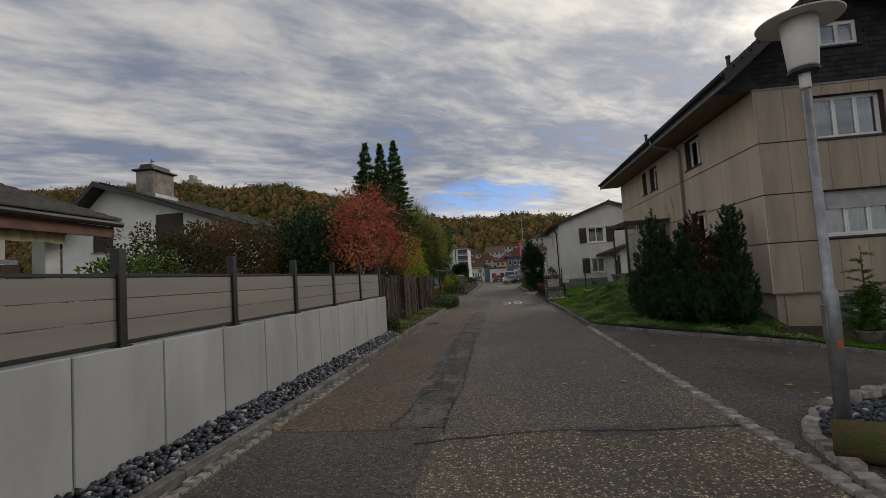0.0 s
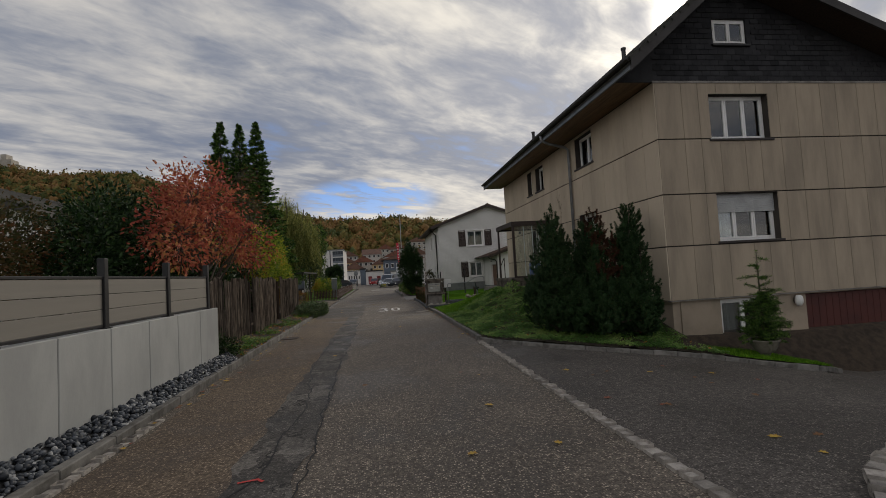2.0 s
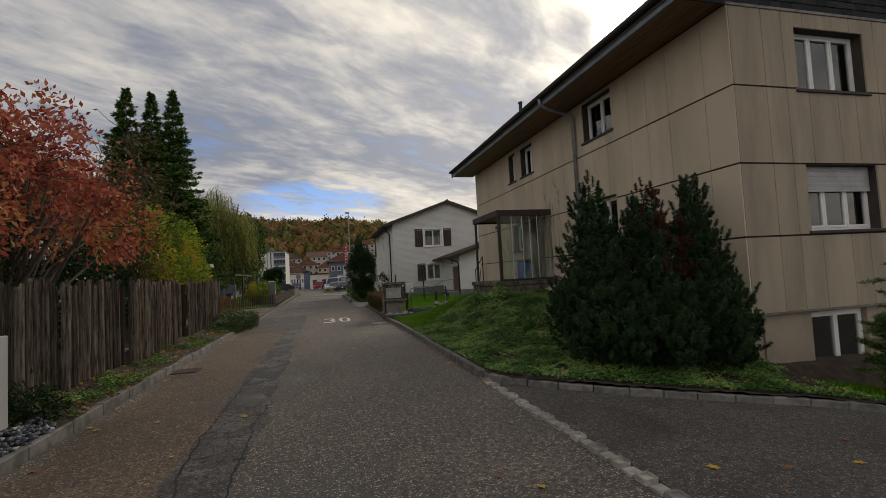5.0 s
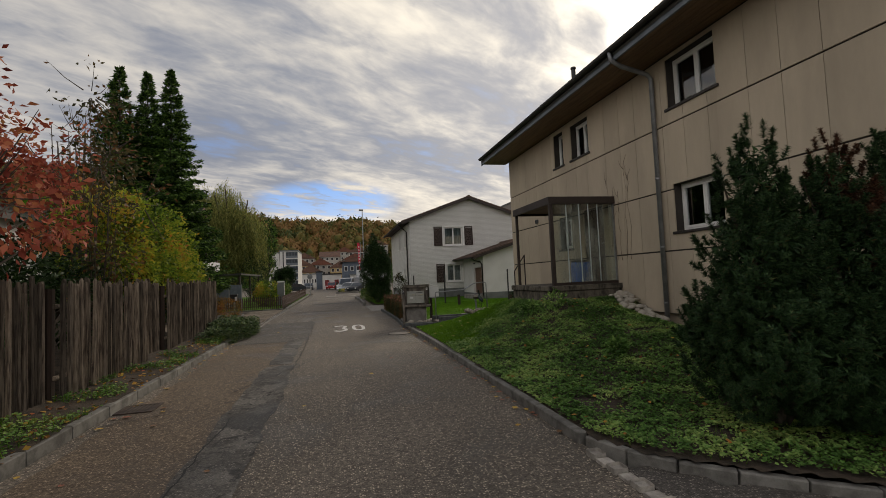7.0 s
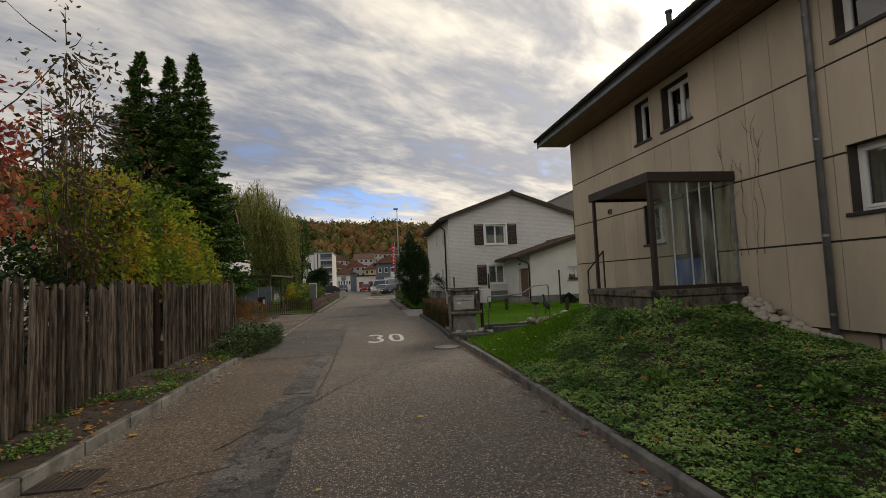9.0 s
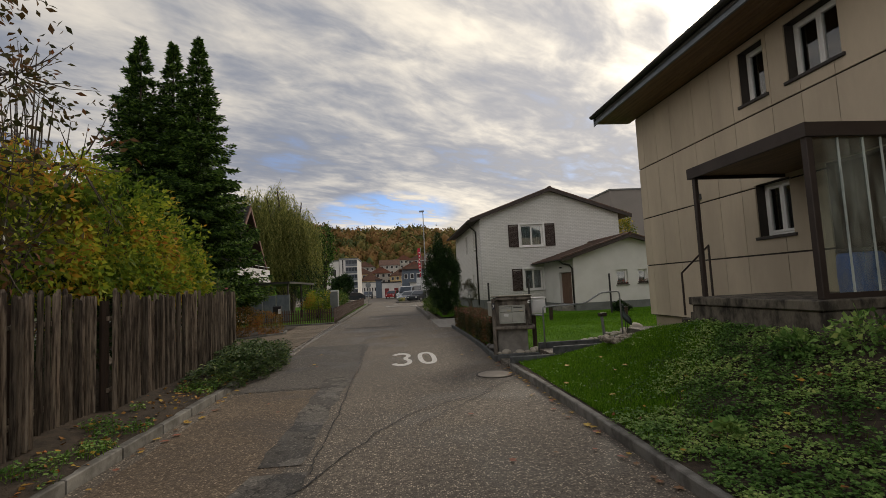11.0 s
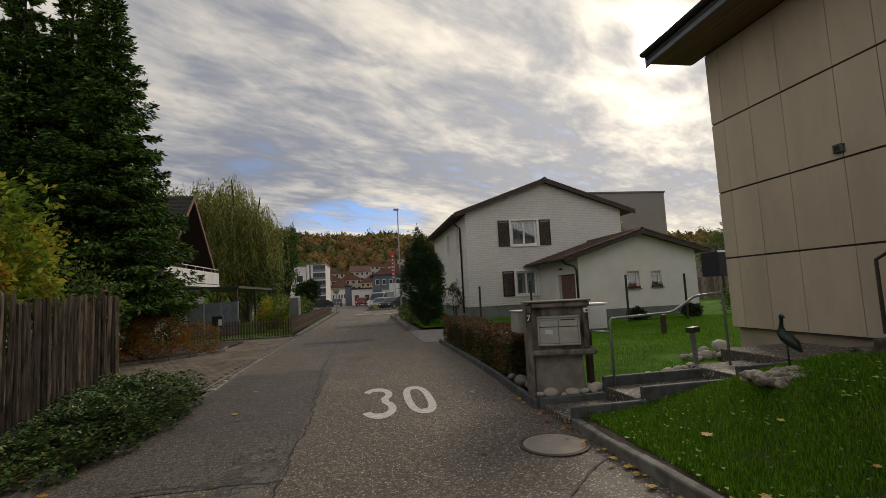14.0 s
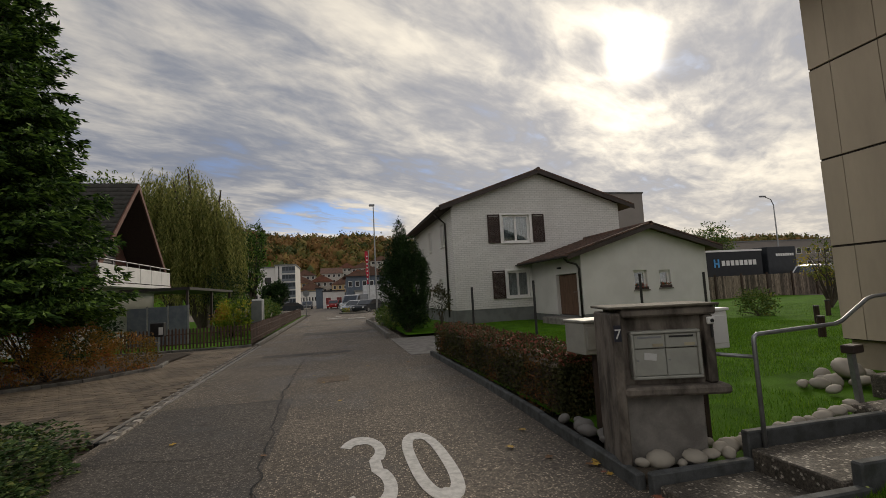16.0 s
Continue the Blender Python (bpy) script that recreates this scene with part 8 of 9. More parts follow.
# ---- ground plants ----
def scatter(n, x0, x1, y0, y1, r, keep):
    P = r.uniform((x0, y0), (x1, y1), (n, 2))
    return P[keep(P[:, 0], P[:, 1])]


rg = np.random.default_rng(100)
edge_x = lambda y: np.interp(y, [10.8, 11.4, 12.05, 12.65, 13.1, 13.7], [8.6, 6.3, 4.5, 3.3, 2.75, 2.54])
on_bank = lambda x, y: (x < 7.15) & (x > np.where(y < 13.7, edge_x(y), 2.53)) & ~((x > 5.15) & (y > 19.8) & (y < 23.7))
# creeping cover in clumps, thinner where bare earth shows
P = scatter(330000, 2.53, 7.2, 10.9, 24.25, rg, on_bank)
dens = np.array([noise.noise((x * 1.1, y * 1.1, 4.0)) + 0.5 * noise.noise((x * 3.2, y * 3.2, 8.0)) for x, y in P])
turf_side = smoothstep(18.8, 20.6, P[:, 1] - 0.9 * (P[:, 0] - 2.6))
P = P[(dens > -0.36 + 0.12 * rg.normal(size=len(P))) & (rg.uniform(0, 1, len(P)) > turf_side * 0.975)]
clump = np.array([noise.noise((x * 9, y * 9, 2.0)) + 0.6 * noise.noise((x * 21, y * 21, 5.0)) for x, y in P])
Z = lawn_height(P[:, 0], P[:, 1]) + rg.uniform(0.0, 0.03, len(P)) + 0.06 * smoothstep(-0.5, 0.6, clump)
C = np.column_stack([P, Z])
solid("ground_cover", leaf_mesh("ground_cover", C[clump > -0.22], 0.036, G_COVER, rg, None, 1.0, 0.8, flat=True), G_COVER, "creeping green ground cover on the bank", "ground cover", kind="stuff")


def blades(name, P, Z, h, mat, r, label):
    n = len(P)
    a = r.uniform(0, 6.283, n)
    lean = r.uniform(0.1, 0.7, n)
    L = h * r.uniform(0.5, 1.25, n)
    side = np.column_stack([np.cos(a), np.sin(a), np.zeros(n)]) * 0.004
    out = np.column_stack([-np.sin(a), np.cos(a), np.zeros(n)])
    b = np.column_stack([P, Z])
    tip = b + out * (lean * L)[:, None] + np.array([0, 0, 1.0]) * (L * (1 - 0.35 * lean))[:, None]
    V = np.stack([b - side, b + side, tip], 1).reshape(-1, 3)
    return solid(name, quick(name, V, np.arange(3 * n).reshape(-1, 3), mat), mat, label, "grass", kind="stuff")


P = scatter(300000, 2.6, 7.2, 17.5, 24.25, rg, on_bank)
P = P[rg.uniform(0, 1, len(P)) < smoothstep(18.6, 20.4, P[:, 1] - 0.9 * (P[:, 0] - 2.6))]
blades("grass_bank", P, lawn_height(P[:, 0], P[:, 1]), 0.065, G_GRASS, rg, "fresh green grass on the upper bank")
P = scatter(9000, 2.6, 7.2, 10.9, 20, rg, on_bank)
P = P[np.array([noise.noise((x * 1.7, y * 1.7, 1.0)) for x, y in P]) > 0.12]
blades("grass_tufts", P, lawn_height(P[:, 0], P[:, 1]), 0.10, G_GRASS, rg, "grass tufts between the ground cover")
P = np.concatenate([scatter(120000, 3.3, 15, 25.55, 37, rg, lambda x, y: ~((x > 5.3) & (y < 27.2)) | (x > 8)), scatter(25000, 7.3, 24, 27, 46, rg, lambda x, y: ~((x > 8.8) & (x < 15) & (y > 37.4)))])
mz = 0.10 + 0.16 * smoothstep(3, 6, P[:, 0]) * (1 - smoothstep(27, 33, P[:, 1]))
blades("grass_lawn", P, mz, 0.06, G_GRASS, rg, "bright mown grass blades of the lawn")
P = scatter(9000, 7.25, 10.4, 10.9, 13.1, rg, lambda x, y: y > np.interp(x, [7.2, 8.6, 9.8, 10.6], [11.1, 10.85, 11.45, 12.6]))
blades("grass_drive", P, drive_height(P[:, 0], P[:, 1]) + 0.1, 0.07, G_GRASS, rg, "grass strip along the sloping drive")
P = scatter(8000, -3.7, -2.98, 13.0, 25.0, rg, lambda x, y: np.array([noise.noise((a * 2, b * 1.3, 2.0)) for a, b in zip(x, y)]) > 0.10)
Z = 0.09 + 0.16 * (-2.98 - P[:, 0])
C = np.column_stack([P, Z + rg.uniform(0, 0.09, len(P))])
solid("weeds", leaf_mesh("weeds", C, 0.05, G_COVER, rg, None, 1.0, 0.7, flat=True), G_COVER, "weeds along the foot of the stake fence", "weeds", kind="stuff")
blades("grass_verge", P[::2], Z[::2], 0.10, G_GRASS, rg, "grass along the kerb below the fence")

# dead leaves lying between the plants
P = np.concatenate([scatter(330, 2.6, 7.1, 10.9, 20.5, rg, on_bank), scatter(520, -3.75, -2.98, 13.0, 25.0, rg, lambda x, y: x < 0)])
Z = np.where(P[:, 0] > 0, lawn_height(P[:, 0], P[:, 1]) + 0.05, 0.10 + 0.16 * (-2.98 - P[:, 0]))
solid("leaf_litter", leaf_mesh("leaf_litter", np.column_stack([P, Z + rg.uniform(0, 0.02, len(P))]), 0.075, G_FALLEN, rg, None, 1.0, 0.75, flat=True), G_FALLEN, "brown and yellow dead leaves strewn over the verges", "leaf litter", kind="stuff")

# larger weeds on the bank
for k, (x, y, s) in enumerate([(5.0, 19.3, 0.28), (4.6, 19.7, 0.2), (3.6, 17.4, 0.14), (4.4, 16.0, 0.16), (3.2, 19.0, 0.1)]):
    z = float(lawn_height(x, y))
    plant("weed_plant", (x, y, z), [(x, y, z + s * 0.7, s, s, s * 0.75)], 260, 0.075, G_COVER, "leafy green weed growing on the bank", "weed", 6, 0.008, 0.0, -0.3, 0.6, 120 + k, "bank weeds")

# fallen leaves, each a thing of its own near the walk
r7 = np.random.default_rng(77)
leaf = bpy.data.meshes.new("leaf")
lv, outline = [(0, 0, 0.004)], [(0.0, -0.5), (0.16, -0.3), (0.42, -0.28), (0.26, -0.05), (0.46, 0.18), (0.18, 0.2), (0.0, 0.55), (-0.18, 0.2), (-0.46, 0.18), (-0.26, -0.05), (-0.42, -0.28), (-0.16, -0.3)]
lv += [(x, y, 0.03 + 0.12 * abs(x) + 0.05 * math.sin(5 * y)) for x, y in outline]
leaf_cols = [material("yellow leaf", (0.50, 0.34, 0.05), (0.38, 0.20, 0.04), rough=0.7, stain=30), material("brown leaf", (0.22, 0.11, 0.05), (0.14, 0.07, 0.03), rough=0.7, stain=30), material("red-brown leaf", (0.30, 0.10, 0.06), (0.2, 0.07, 0.04), rough=0.7, stain=30)]
leaf_data = []
for mt in leaf_cols:
    leaf_data.append(Mesh().add(lv, [(0, i + 1, (i + 1) % 12 + 1) for i in range(12)]).data("leaf", mt))
spots = []
for i in range(46):
    spots.append((r7.uniform(-2.6, 2.3), r7.uniform(1.5, 34)))
for i in range(90):
    y = r7.uniform(14, 26)
    spots.append((2.42 - abs(r7.normal(0, 0.12)), y))
for i in range(80):
    spots.append((-2.82 + abs(r7.normal(0, 0.12)), r7.uniform(3, 25)))
for i in range(24):
    spots.append((r7.uniform(2.8, 7.5), r7.uniform(4.5, 10.5)))
for i in range(18):
    x, y = r7.uniform(2.7, 6), r7.uniform(13.8, 24.5)
    spots.append((x, y))
for x, y in spots:
    c = int(r7.choice(3, p=[0.45, 0.3, 0.25]))
    z = 0.018 if x < 2.53 else (float(drive_height(x, y)) + 0.006 if y < 11 else float(lawn_height(x, y)) + 0.05)
    ob = tagged(new("fallen_leaf", leaf_data[c]), ("yellow fallen leaf lying on the ground", "brown fallen leaf lying on the ground", "red-brown fallen leaf lying on the ground")[c], "leaf", "fallen leaves")
    sz = r7.uniform(0.05, 0.12)
    ob.matrix_basis = Matrix.Translation((x, y, z)) @ Matrix.Rotation(r7.uniform(0, 6.28), 4, "Z") @ Matrix.Diagonal((sz, sz, sz * 0.7, 1))

# ---- far end of the street ----
def block(name, x0, x1, y0, y1, h, mat, label, rows=(), cols=0, roof=None, category="building", roof_h=0.0, pane=None, along="y"):
    """A distant building with its storeys, windows and roofline."""
    b = thing(name, ((x0 + x1) / 2, y0, 0), label, category)
    part("wall", Mesh().box(x0, x1, y0, y1, -0.2, h), mat, b)
    for z0, z1 in rows:
        for k in range(cols):
            w = (x1 - x0) / cols
            a, c = x0 + k * w + w * 0.22, x0 + (k + 1) * w - w * 0.22
            win = part("window", Mesh().box(a, c, y0 - 0.03, y0 - 0.002, z0, z1), M_WHITEFRAME, b)
            part("pane", Mesh().box(a + w * 0.05, c - w * 0.05, y0 - 0.05, y0 - 0.032, z0 + 0.08, z1 - 0.08), pane or M_POST, win)
    if roof_h:
        m = Mesh()
        if along == "y":
            xm = (x0 + x1) / 2
            m.prism([(x0 - 0.5, h - 0.25), (x1 + 0.5, h - 0.25), (xm, h + roof_h)], y0 - 0.5, y1 + 0.5, "y")
        else:
            ym = (y0 + y1) / 2
            m.prism([(y0 - 0.5, h - 0.25), (y1 + 0.5, h - 0.25), (ym, h + roof_h)], x0 - 0.5, x1 + 0.5, "x")
        part("roof", m, roof, b)
    elif roof:
        part("roof", Mesh().box(x0 - 0.15, x1 + 0.15, y0 - 0.15, y1 + 0.15, h + 0.002, h + 0.25), roof, b)
    return b


M_OCHRE = material("ochre render", (0.50, 0.36, 0.17), (0.42, 0.30, 0.15), bump=0.1)
M_BLUEGREY = material("blue-grey cladding", (0.10, 0.125, 0.16), (0.085, 0.105, 0.135), rough=0.6, stain=2, bump=0.1)
M_PANEGREY = material("dim panes", (0.05, 0.06, 0.075), rough=0.15, bump=0.0)
M_GREYBLD = material("taupe render", (0.24, 0.215, 0.195), (0.22, 0.20, 0.18), rough=0.9, stain=0.3, bump=0.05)
M_REDTILE = material("red roof tiles", (0.19, 0.075, 0.048), (0.11, 0.05, 0.036), rough=0.85, stain=1.0, grain=5, bump=0.2)
M_ORTILE = material("brown tiles", (0.16, 0.085, 0.06), (0.10, 0.06, 0.045), rough=0.85, stain=1.0, grain=5, bump=0.2)

block("office_block", -17.2, -12.1, 120, 135, 8.4, M_RENDER, "white office block at the end of the street", ((5.2, 6.6), (1.8, 3.2)), 2, M_GREYBASE)
tower = block("office_tower", -11.9, -8.1, 119, 132, 8.7, M_RENDER, "office tower with bands of blue-grey glazing", (), 0, M_GREYBASE)
for k in range(5):
    z = 0.8 + k * 1.6
    band = part("window_band", Mesh().box(-10.6, -8.1, 118.90, 118.99, z, z + 1.35), M_FASCIA, tower)
    for j in range(4):
        part("pane", Mesh().box(-10.55 + j * 0.62, -10.0 + j * 0.62, 118.85, 118.898, z + 0.5, z + 1.25), M_PANEGREY, band)
part("dark_strip", Mesh().box(-11.3, -11.1, 118.93, 118.99, 0.5, 8.6), M_POST, tower)
block("low_workshop", -9.8, -3.8, 150, 160, 3.8, M_RENDER, "low white workshop closing the street", ((1.3, 2.5),), 8, M_GREYBASE)
block("blue_house", 1.4, 9.0, 95, 107, 5.2, M_BLUEGREY, "blue-grey clad house with a shallow roof", ((3.3, 4.2),), 7, M_ORTILE, roof_h=1.1)
block("white_shed", 2.6, 9.0, 92, 94.6, 2.5, M_RENDER, "white loading shed below the blue-grey house", (), 0, M_GREYBASE)
block("red_shop", -2.6, 1.2, 110, 120, 3.0, M_RENDER, "low workshop with red doors", ((0.6, 2.0),), 2, M_POST, pane=material("red doors", (0.20, 0.03, 0.03), rough=0.6))
block("dark_kiosk", -3.9, -2.7, 112, 118, 3.6, M_BLUEGREY, "narrow dark-blue annex of the workshop", (), 0, M_POST)
r6 = np.random.default_rng(66)
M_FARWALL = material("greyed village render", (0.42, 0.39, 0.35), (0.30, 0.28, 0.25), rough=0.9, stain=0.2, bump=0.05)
houses = [(-13.5, 205, 10, 11, M_OCHRE, M_ORTILE, 6.5), (-6.0, 215, 9, 11.5, M_RENDER, M_REDTILE, 7.2), (2.0, 205, 8, 9.8, M_OCHRE, M_ORTILE, 6.8), (8.5, 220, 10, 13.5, M_RENDER, M_REDTILE, 7.2), (-2.5, 240, 9, 16, M_RENDER, M_ORTILE, 7), (12, 250, 11, 18.5, M_RENDER, M_ORTILE, 8),
          (-14, 240, 9, 15.5, M_RENDER, M_ORTILE, 7), (20, 225, 10, 14, M_RENDER, M_ORTILE, 8), (5, 270, 9, 20, M_RENDER, M_REDTILE, 8), (24, 280, 12, 24, M_RENDER, M_ORTILE, 9), (-9, 190, 8, 8.0, M_OCHRE, M_ORTILE, 6)]
for x, y, w, top, wall, roof, hh in houses:
    e = top - 2.6
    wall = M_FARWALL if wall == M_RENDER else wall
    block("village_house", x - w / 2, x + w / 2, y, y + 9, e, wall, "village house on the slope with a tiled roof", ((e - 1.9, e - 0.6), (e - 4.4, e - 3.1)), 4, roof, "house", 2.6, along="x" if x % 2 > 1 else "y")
block("grey_hall", 37, 50.5, 90, 112, 16.6, M_GREYBLD, "tall plain taupe factory hall", (), 0, M_GREYBASE)
block("far_factory", 84, 118, 112, 130, 9.8, M_GREYBLD, "long grey factory with ribbon windows", ((3.4, 4.8), (6.6, 8.0)), 12, M_GREYBASE)


def car(x, y, heading, paint, label, s=1.0, van=False):
    c = thing("van" if van else "car", (x, y, 0), label, "van" if van else "car", "parked vehicles")
    R = Matrix.Translation((x, y, 0)) @ Matrix.Rotation(heading, 4, "Z") @ Matrix.Diagonal((s, s, s, 1))
    w = 0.98 if van else 0.86

    def pr(outline, a, b):
        m = Mesh()
        n = len(outline)
        vs = [R @ Vector((u, a, v)) for u, v in outline] + [R @ Vector((u, b, v)) for u, v in outline]
        return m.add(vs, [tuple(range(n))[::-1], tuple(range(n, 2 * n))] + [(i, (i + 1) % n, n + (i + 1) % n, n + i) for i in range(n)])
    if van:
        body = [(-2.6, 0.3), (2.5, 0.3), (2.55, 0.75), (2.45, 1.0), (1.75, 1.15), (1.05, 1.95), (0.7, 2.05), (-2.6, 2.05)]
        cab = [(1.72, 1.18), (1.08, 1.88), (0.55, 1.92), (0.55, 1.18)]
    else:
        body = [(-2.1, 0.28), (2.1, 0.28), (2.15, 0.6), (2.0, 0.78), (1.0, 0.90), (0.35, 1.38), (-0.2, 1.46), (-1.2, 1.40), (-1.95, 0.98), (-2.15, 0.9)]
        cab = [(0.92, 0.93), (0.33, 1.34), (-0.2, 1.41), (-1.15, 1.35), (-1.75, 0.98)]
    b = part("body", pr(body, -w, w), paint, c)
    for side in (-1, 1):
        part("side_window", pr(cab, side * (w + 0.004), side * (w + 0.012)), M_POST, b)
    sc = [(1.0, 0.93), (0.37, 1.37)] if not van else [(1.74, 1.2), (1.07, 1.93)]
    m = Mesh()
    m.add([R @ Vector((sc[0][0] + 0.03, -w * 0.88, sc[0][1])), R @ Vector((sc[0][0] + 0.03, w * 0.88, sc[0][1])), R @ Vector((sc[1][0] + 0.03, w * 0.8, sc[1][1])), R @ Vector((sc[1][0] + 0.03, -w * 0.8, sc[1][1]))], [(0, 1, 2, 3)])
    part("windscreen", m, M_PANEGREY, b)
    for u in ((1.35, -1.35) if not van else (1.7, -1.6)):
        for side in (-1, 1):
            a, e = R @ Vector((u, side * (w - 0.18), 0.32)), R @ Vector((u, side * (w + 0.03), 0.32))
            tyre = part("wheel", Mesh().tube([a, e], 0.32 * s, 16), M_POST, c)
            f = R @ Vector((u, side * (w + 0.04), 0.32))
            part("rim", Mesh().tube([e, f], 0.19 * s, 12), M_GALV, tyre)
    lamps = [(2.06, 0.62)] if not van else [(2.5, 0.8)]
    for u, v in lamps:
        for side in (-1, 1):
            p = R @ Vector((u + 0.05, side * w * 0.72, v))
            part("headlight", Mesh().box(-0.1 * s, 0.1 * s, -0.1 * s, 0.1 * s, -0.07 * s, 0.07 * s, Matrix.Translation(p)), M_WHITEFRAME, b)


P_WHITE = material("white car paint", (0.62, 0.63, 0.64), rough=0.25, bump=0.0)
P_SILVER = material("silver car paint", (0.40, 0.42, 0.44), rough=0.25, metal=0.5, bump=0.0)
P_DARK = material("dark car paint", (0.04, 0.045, 0.05), rough=0.2, bump=0.0)
P_RED = material("red car paint", (0.35, 0.03, 0.03), rough=0.25, bump=0.0)
P_GREY = material("grey car paint", (0.16, 0.17, 0.18), rough=0.25, metal=0.3, bump=0.0)
car(2.1, 82, radians(-115), P_SILVER, "silver delivery van parked on the forecourt", 1.0, True)
car(2.0, 76, radians(-125), P_SILVER, "silver estate car parked at an angle", 0.95)
car(3.3, 75, radians(-125), P_DARK, "dark car parked beside the silver one", 0.95)
car(-0.6, 104, radians(-100), P_RED, "red car parked by the workshop", 1.0)
car(-5.5, 112, radians(-90), P_GREY, "grey car driving far down the street", 1.0)
car(-7.4, 96, radians(180), P_WHITE, "white car parked behind the shrubs", 1.0)
car(-6.9, 92, radians(180), P_DARK, "dark car parked behind the shrubs", 1.0)
tr = thing("box_truck", (6, 85, 0), "white box truck beside the loading shed", "truck", "parked vehicles")
part("box", Mesh().box(3.3, 8.0, 83.5, 85.8, 0.8, 3.2, b=0.05), P_WHITE, tr)
for x in (4.2, 7.2):
    part("wheel", Mesh().tube([(x, 83.5, 0.45), (x, 83.8, 0.45)], 0.45, 16), M_POST, tr)
part("chassis", Mesh().box(3.4, 8.0, 83.7, 85.6, 0.42, 0.79), M_POST, tr)

# flag banner, lamp mast, street sign
fl = thing("banner_flag", (3.6, 75, 0), "red and white advertising banner on a mast", "flag")
part("mast", Mesh().tube([(3.55, 75, 0), (3.55, 75, 6.9)], 0.04, 8), M_GALV, fl)
m, n = Mesh(), 14
vs = []
for i in range(n + 1):
    z = 3.1 + 3.7 * i / n
    vs += [(3.50 - 0.06 * math.sin(i), 75 + 0.05 * math.sin(i * 1.1), z), (3.16 + 0.12 * (1 - i / n) ** 1.5 + 0.05 * math.sin(i * 0.9), 74.95 + 0.08 * math.sin(i * 0.8 + 1), z)]
m.add(vs, [(2 * i, 2 * i + 1, 2 * i + 3, 2 * i + 2) for i in range(n)])
cloth = part("cloth", m, material("red banner", (0.55, 0.03, 0.06), rough=0.7, bump=0.02), fl, "red banner cloth")
for k in range(7):
    z = 3.6 + k * 0.42
    part("white_bar", Mesh().box(3.28, 3.42, 74.80, 74.82, z, z + 0.16, Matrix.Identity(4)), M_WHITEFRAME, cloth)
ml = thing("mast_lamp", (3.1, 60, 0), "tall slim lamp mast with a small head", "street lamp")
part("mast", Mesh().tube([(3.1, 60, 0), (3.1, 60, 9.1)], [0.08, 0.04], 10), M_GALV, ml)
part("head", Mesh().box(2.75, 3.2, 59.85, 60.15, 9.05, 9.2, b=0.03), M_ZINC, ml)
m2 = thing("mast_lamp", (64, 80, 0), "curved street lamp mast beyond the lawn", "street lamp")
part("mast", Mesh().tube([(66, 80, 0), (66, 80, 12.5), (65.6, 80, 13.4), (64.5, 80, 13.8)], [0.12, 0.08, 0.07, 0.06], 8), M_GALV, m2)
part("head", Mesh().box(63.6, 64.6, 79.8, 80.2, 13.75, 13.95, b=0.04), M_ZINC, m2)
sg = thing("street_sign", (-5.6, 80, 0), "round traffic sign on a steel post", "sign")
part("post", Mesh().tube([(-3.0, 70, 0), (-3.0, 70, 2.1)], 0.035, 8), M_GALV, sg)
part("disc", Mesh().tube([(-3.0, 69.95, 2.3), (-3.0, 69.98, 2.3)], 0.32, 20), M_ZINC, sg)
isl = thing("planted_island", (1.2, 72.5, 0), "small kerbed island with yellow flowers", "planter")
part("rim", Mesh().turn(1.6, 72.8, [(1.5, 0.0), (1.5, 0.16), (1.35, 0.18), (1.35, 0.1)], 28), M_KERB, isl)
part("soil", Mesh().turn(1.6, 72.8, [(1.34, 0.05), (1.34, 0.13), (0.0, 0.15)], 24), M_SOIL, isl)
r8 = np.random.default_rng(88)
part("blossom", leaf_mesh("blossom", r8.uniform((0.5, 72.2, 0.12), (1.2, 73.2, 0.6), (300, 3)), 0.12, G_YELLOW, r8), G_YELLOW, isl)

# truck trailer and fence beyond the lawn
tl = thing("semi_trailer", (40, 60, 0), "black semi-trailer with white lettering parked beyond the fence", "truck")
trailer = part("body", Mesh().box(34.5, 41.2, 60, 62.5, 1.1, 4.35, b=0.04), material("black tarpaulin", (0.012, 0.014, 0.018), rough=0.5, bump=0.02), tl)
part("trim", Mesh().box(34.45, 41.25, 59.97, 60.0, 4.2, 4.38), M_WHITEFRAME, trailer)
part("wheel", Mesh().tube([(36, 60.1, 0.5), (36, 60.4, 0.5)], 0.5, 14), M_POST, tl)
part("wheel", Mesh().tube([(37.3, 60.1, 0.5), (37.3, 60.4, 0.5)], 0.5, 14), M_POST, tl)
part("bed", Mesh().box(34.5, 45.5, 60.2, 62.3, 0.5, 1.09), M_POST, tl)
for k in range(8):
    part("white_letter_bar", Mesh().box(36.4 + k * 0.52, 36.4 + k * 0.52 + 0.36, 59.95, 59.998, 2.85, 3.35), M_WHITEFRAME, trailer)
part("blue_emblem", Mesh().box(35.5, 35.65, 59.95, 59.998, 2.7, 3.5).box(35.95, 36.1, 59.95, 59.998, 2.7, 3.5).box(35.65, 35.95, 59.95, 59.998, 3.0, 3.15), material("light blue emblem", (0.08, 0.35, 0.7), rough=0.5, bump=0), trailer)
front = part("front_wall", Mesh().box(41.9, 45.4, 60, 62.5, 1.1, 4.55, b=0.04), material("dark tarpaulin", (0.02, 0.024, 0.03), rough=0.5, bump=0.02), tl)
for k in range(8):
    part("white_letter_bar", Mesh().box(42.9 + k * 0.28, 42.9 + k * 0.28 + 0.2, 59.95, 59.998, 3.6, 3.85), M_WHITEFRAME, front)
car(45.0, 57.5, radians(180), P_WHITE, "white van parked in front of the trailer", 1.25, True)
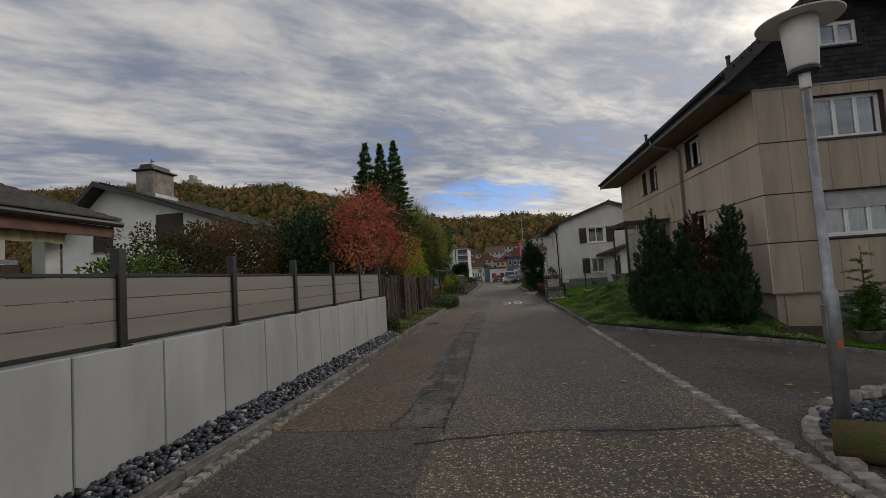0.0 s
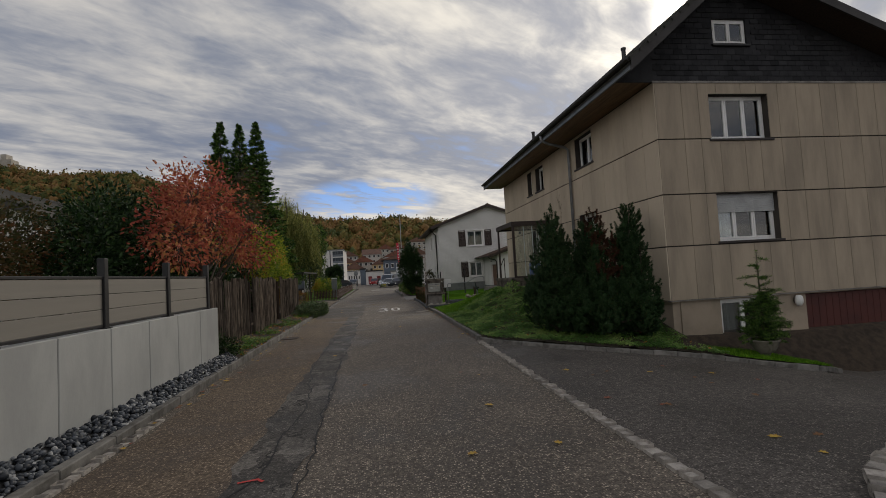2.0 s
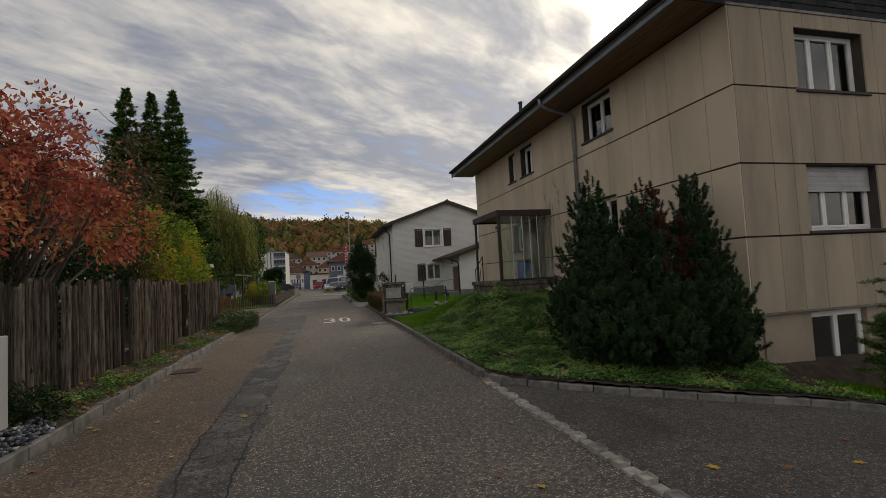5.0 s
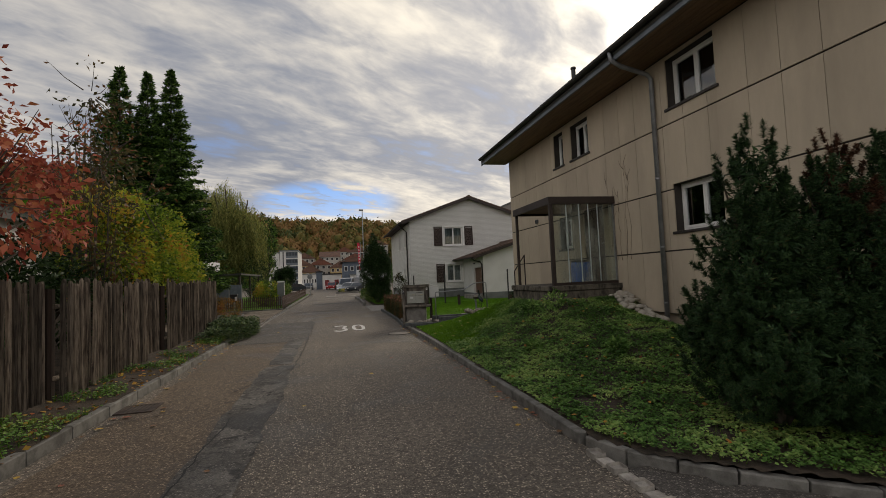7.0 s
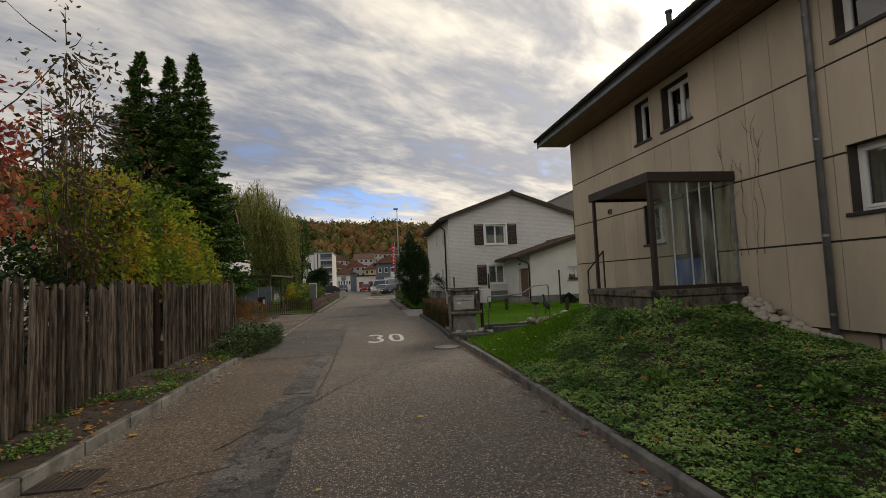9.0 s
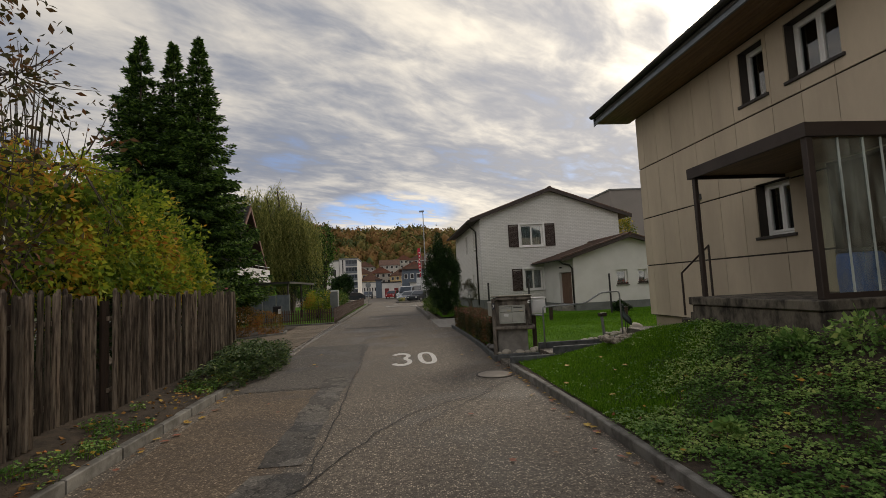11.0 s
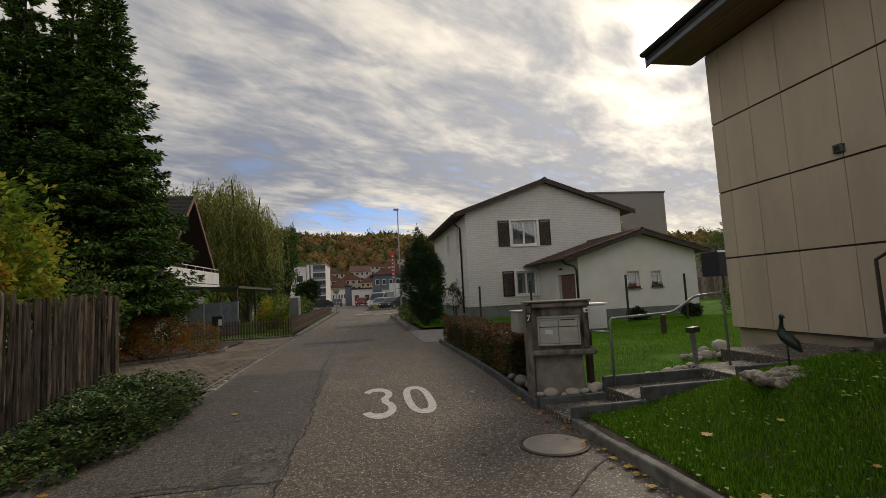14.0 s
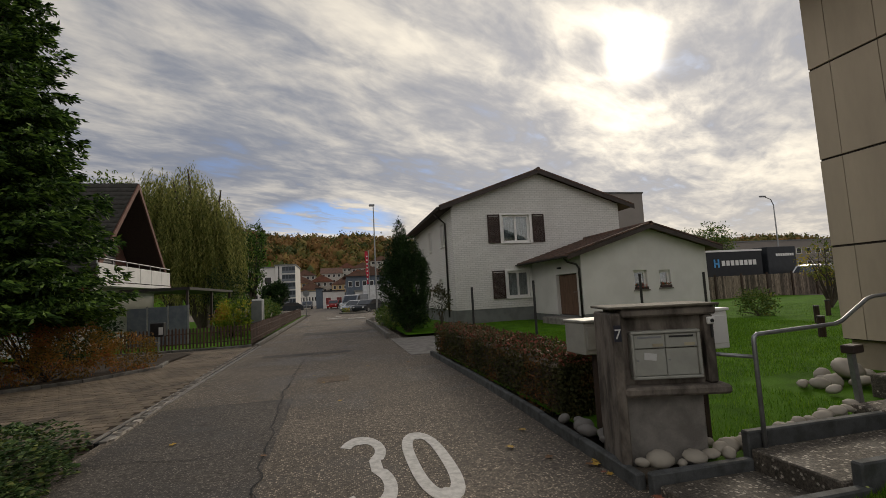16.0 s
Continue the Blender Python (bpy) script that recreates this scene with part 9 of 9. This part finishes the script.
wf = thing("board_fence", (28, 52, 0), "weathered vertical board fence at the end of the lawn", "fence")
bd = Mesh().box(-0.075, 0.075, -0.012, 0.012, 0.0, 1.75).data("board", M_OLDWOOD)
for k in range(170):
    part("board", bd, M_OLDWOOD, wf).matrix_basis = Matrix.Translation((15.5 + k * 0.165, 52 + 0.01 * (k % 2), 0.05 + random.uniform(-0.02, 0.02)))
for z in (0.4, 1.5):
    part("rail", Mesh().box(15.4, 43.6, 52.03, 52.09, z, z + 0.09), M_OLDWOOD, wf)
for k in range(12):
    part("post", Mesh().box(16 + k * 2.4 - 0.07, 16 + k * 2.4 + 0.07, 51.9, 51.985, 0, 1.95), M_DARKWOOD, wf)
plant("fruit_tree", (21.5, 38.5, 0.1), [(21.4, 38.4, 2.2, 1.0, 1.0, 0.9), (22.1, 38.6, 1.6, 0.8, 0.8, 0.7)], 1400, 0.12, G_YELLOW, "small autumn fruit tree on the lawn", "tree", 22, 0.06, 0.4, 0.1, 0.5, 131, twigs=60)
plant("dark_conifer", (19.8, 34.0, 0.1), [(19.8, 34.0, 1.2, 0.8, 0.8, 1.1)], 3500, 0.12, G_NEEDLE, "dark rounded conifer near the house corner", "tree", 8, 0.06, 0.2, 0.1, 0.35, 132)

# ---- wooded hills ----
# autumn leaf colours, paled and dulled a little to paint in distance haze
G_WOOD_HAZY = leafy("hazy autumn woods", [(0.0, (0.034, 0.050, 0.018)), (0.22, (0.066, 0.078, 0.025)), (0.42, (0.14, 0.115, 0.034)), (0.62, (0.175, 0.105, 0.043)), (0.82, (0.215, 0.115, 0.045)), (1.0, (0.24, 0.18, 0.058))], rough=0.95, through_light=0.0, patch=True, patch_scale=0.07)


def hill(name, fn, x0, x1, y0, y1, step, n, size, seed, label):
    """A slope with its crowns of trees, joined in one mesh."""
    r = np.random.default_rng(seed)
    solid(name, grid(name, fn, x0, x1, y0, y1, step, M_TURF), M_TURF, label, "hill", kind="structure")
    bm = bmesh.new()
    bmesh.ops.create_icosphere(bm, subdivisions=1, radius=1.0)
    V0 = np.array([v.co for v in bm.verts])
    F0 = np.array([[v.index for v in f.verts] for f in bm.faces])
    bm.free()
    X, Y = r.uniform(x0, x1, n), r.uniform(y0, y1, n)
    Z = fn(X, Y)
    ok = Z > 9
    X, Y, Z = X[ok], Y[ok], Z[ok]
    k = len(X)
    S = r.uniform(*size, k)
    per = 30
    d = r.normal(size=(k, per, 3))
    d /= np.linalg.norm(d, axis=2, keepdims=True)
    d[:, :, 2] = np.abs(d[:, :, 2]) * 1.1 - 0.15
    tall = S * r.uniform(0.9, 1.9, k)
    C = np.stack([X, Y, Z + S * 0.7], -1)[:, None] + d * r.uniform(0.65, 1.12, (k, per, 1)) * np.stack([S, S, tall], -1)[:, None]
    leaves = leaf_mesh(name + "_canopy", C.reshape(-1, 3), size[0] * 0.62, G_WOOD_HAZY, r, d.reshape(-1, 3), 1.0, 0.75)
    solid(name + "_canopy", leaves, G_WOOD_HAZY, "uneven autumn canopy on the hillside", "woods", kind="stuff")
    W = 0.86 * V0[None] * (1 + 0.22 * r.uniform(-1, 1, (k, len(V0), 1)))
    W = W * np.stack([S, S, tall * 0.95], -1)[:, None] + np.stack([X, Y, Z + S * 0.7], -1)[:, None]
    F = (F0[None] + (np.arange(k) * len(V0))[:, None, None]).reshape(-1, 3)
    solid(name + "_woods", quick(name + "_woods", W.reshape(-1, 3), F, G_WOOD_HAZY), G_WOOD_HAZY, "mixed hazy autumn woods covering the hillside", "woods", kind="stuff")


def valley_end(x, y):
    crest = np.interp(x, [-160, -90, -40, 0, 40, 90, 200, 400], [66, 58, 54, 50, 44, 42, 42, 38]) + 3 * np.sin(x * 0.05)
    return -7 + crest * smoothstep(200, 400, y)


def castle_hill(x, y):
    d = y + 0.25 * x
    crest = np.interp(x, [-900, -617, -521, -460, -371, -348, -331, -314, -285, -237, -216, -196, -150, -80], [142, 141, 136, 134, 130, 130, 125, 118, 119, 118, 111, 104, 93, 56])
    return -8 + crest * smoothstep(240, 510, y)


hill("hill_north", valley_end, -160, 420, 190, 430, 12, 4200, (2.6, 4.6), 201, "wooded hill closing the valley")
hill("hill_west", castle_hill, -900, -70, 230, 560, 14, 8000, (3.0, 5.5), 202, "long wooded ridge in autumn colours")
cs = thing("hill_castle", (-350, 500, 122), "small pale castle ruin on the ridge", "castle")
M_CASTLE = material("castle stone", (0.38, 0.35, 0.30), (0.28, 0.26, 0.22), stain=0.2, grain=1, bump=0.1)
part("keep", Mesh().box(-356, -344, 500, 510, 112, 135).box(-353, -348, 500, 508, 135, 140), M_CASTLE, cs)
part("wall", Mesh().box(-344, -338, 500, 510, 112, 130), M_CASTLE, cs)
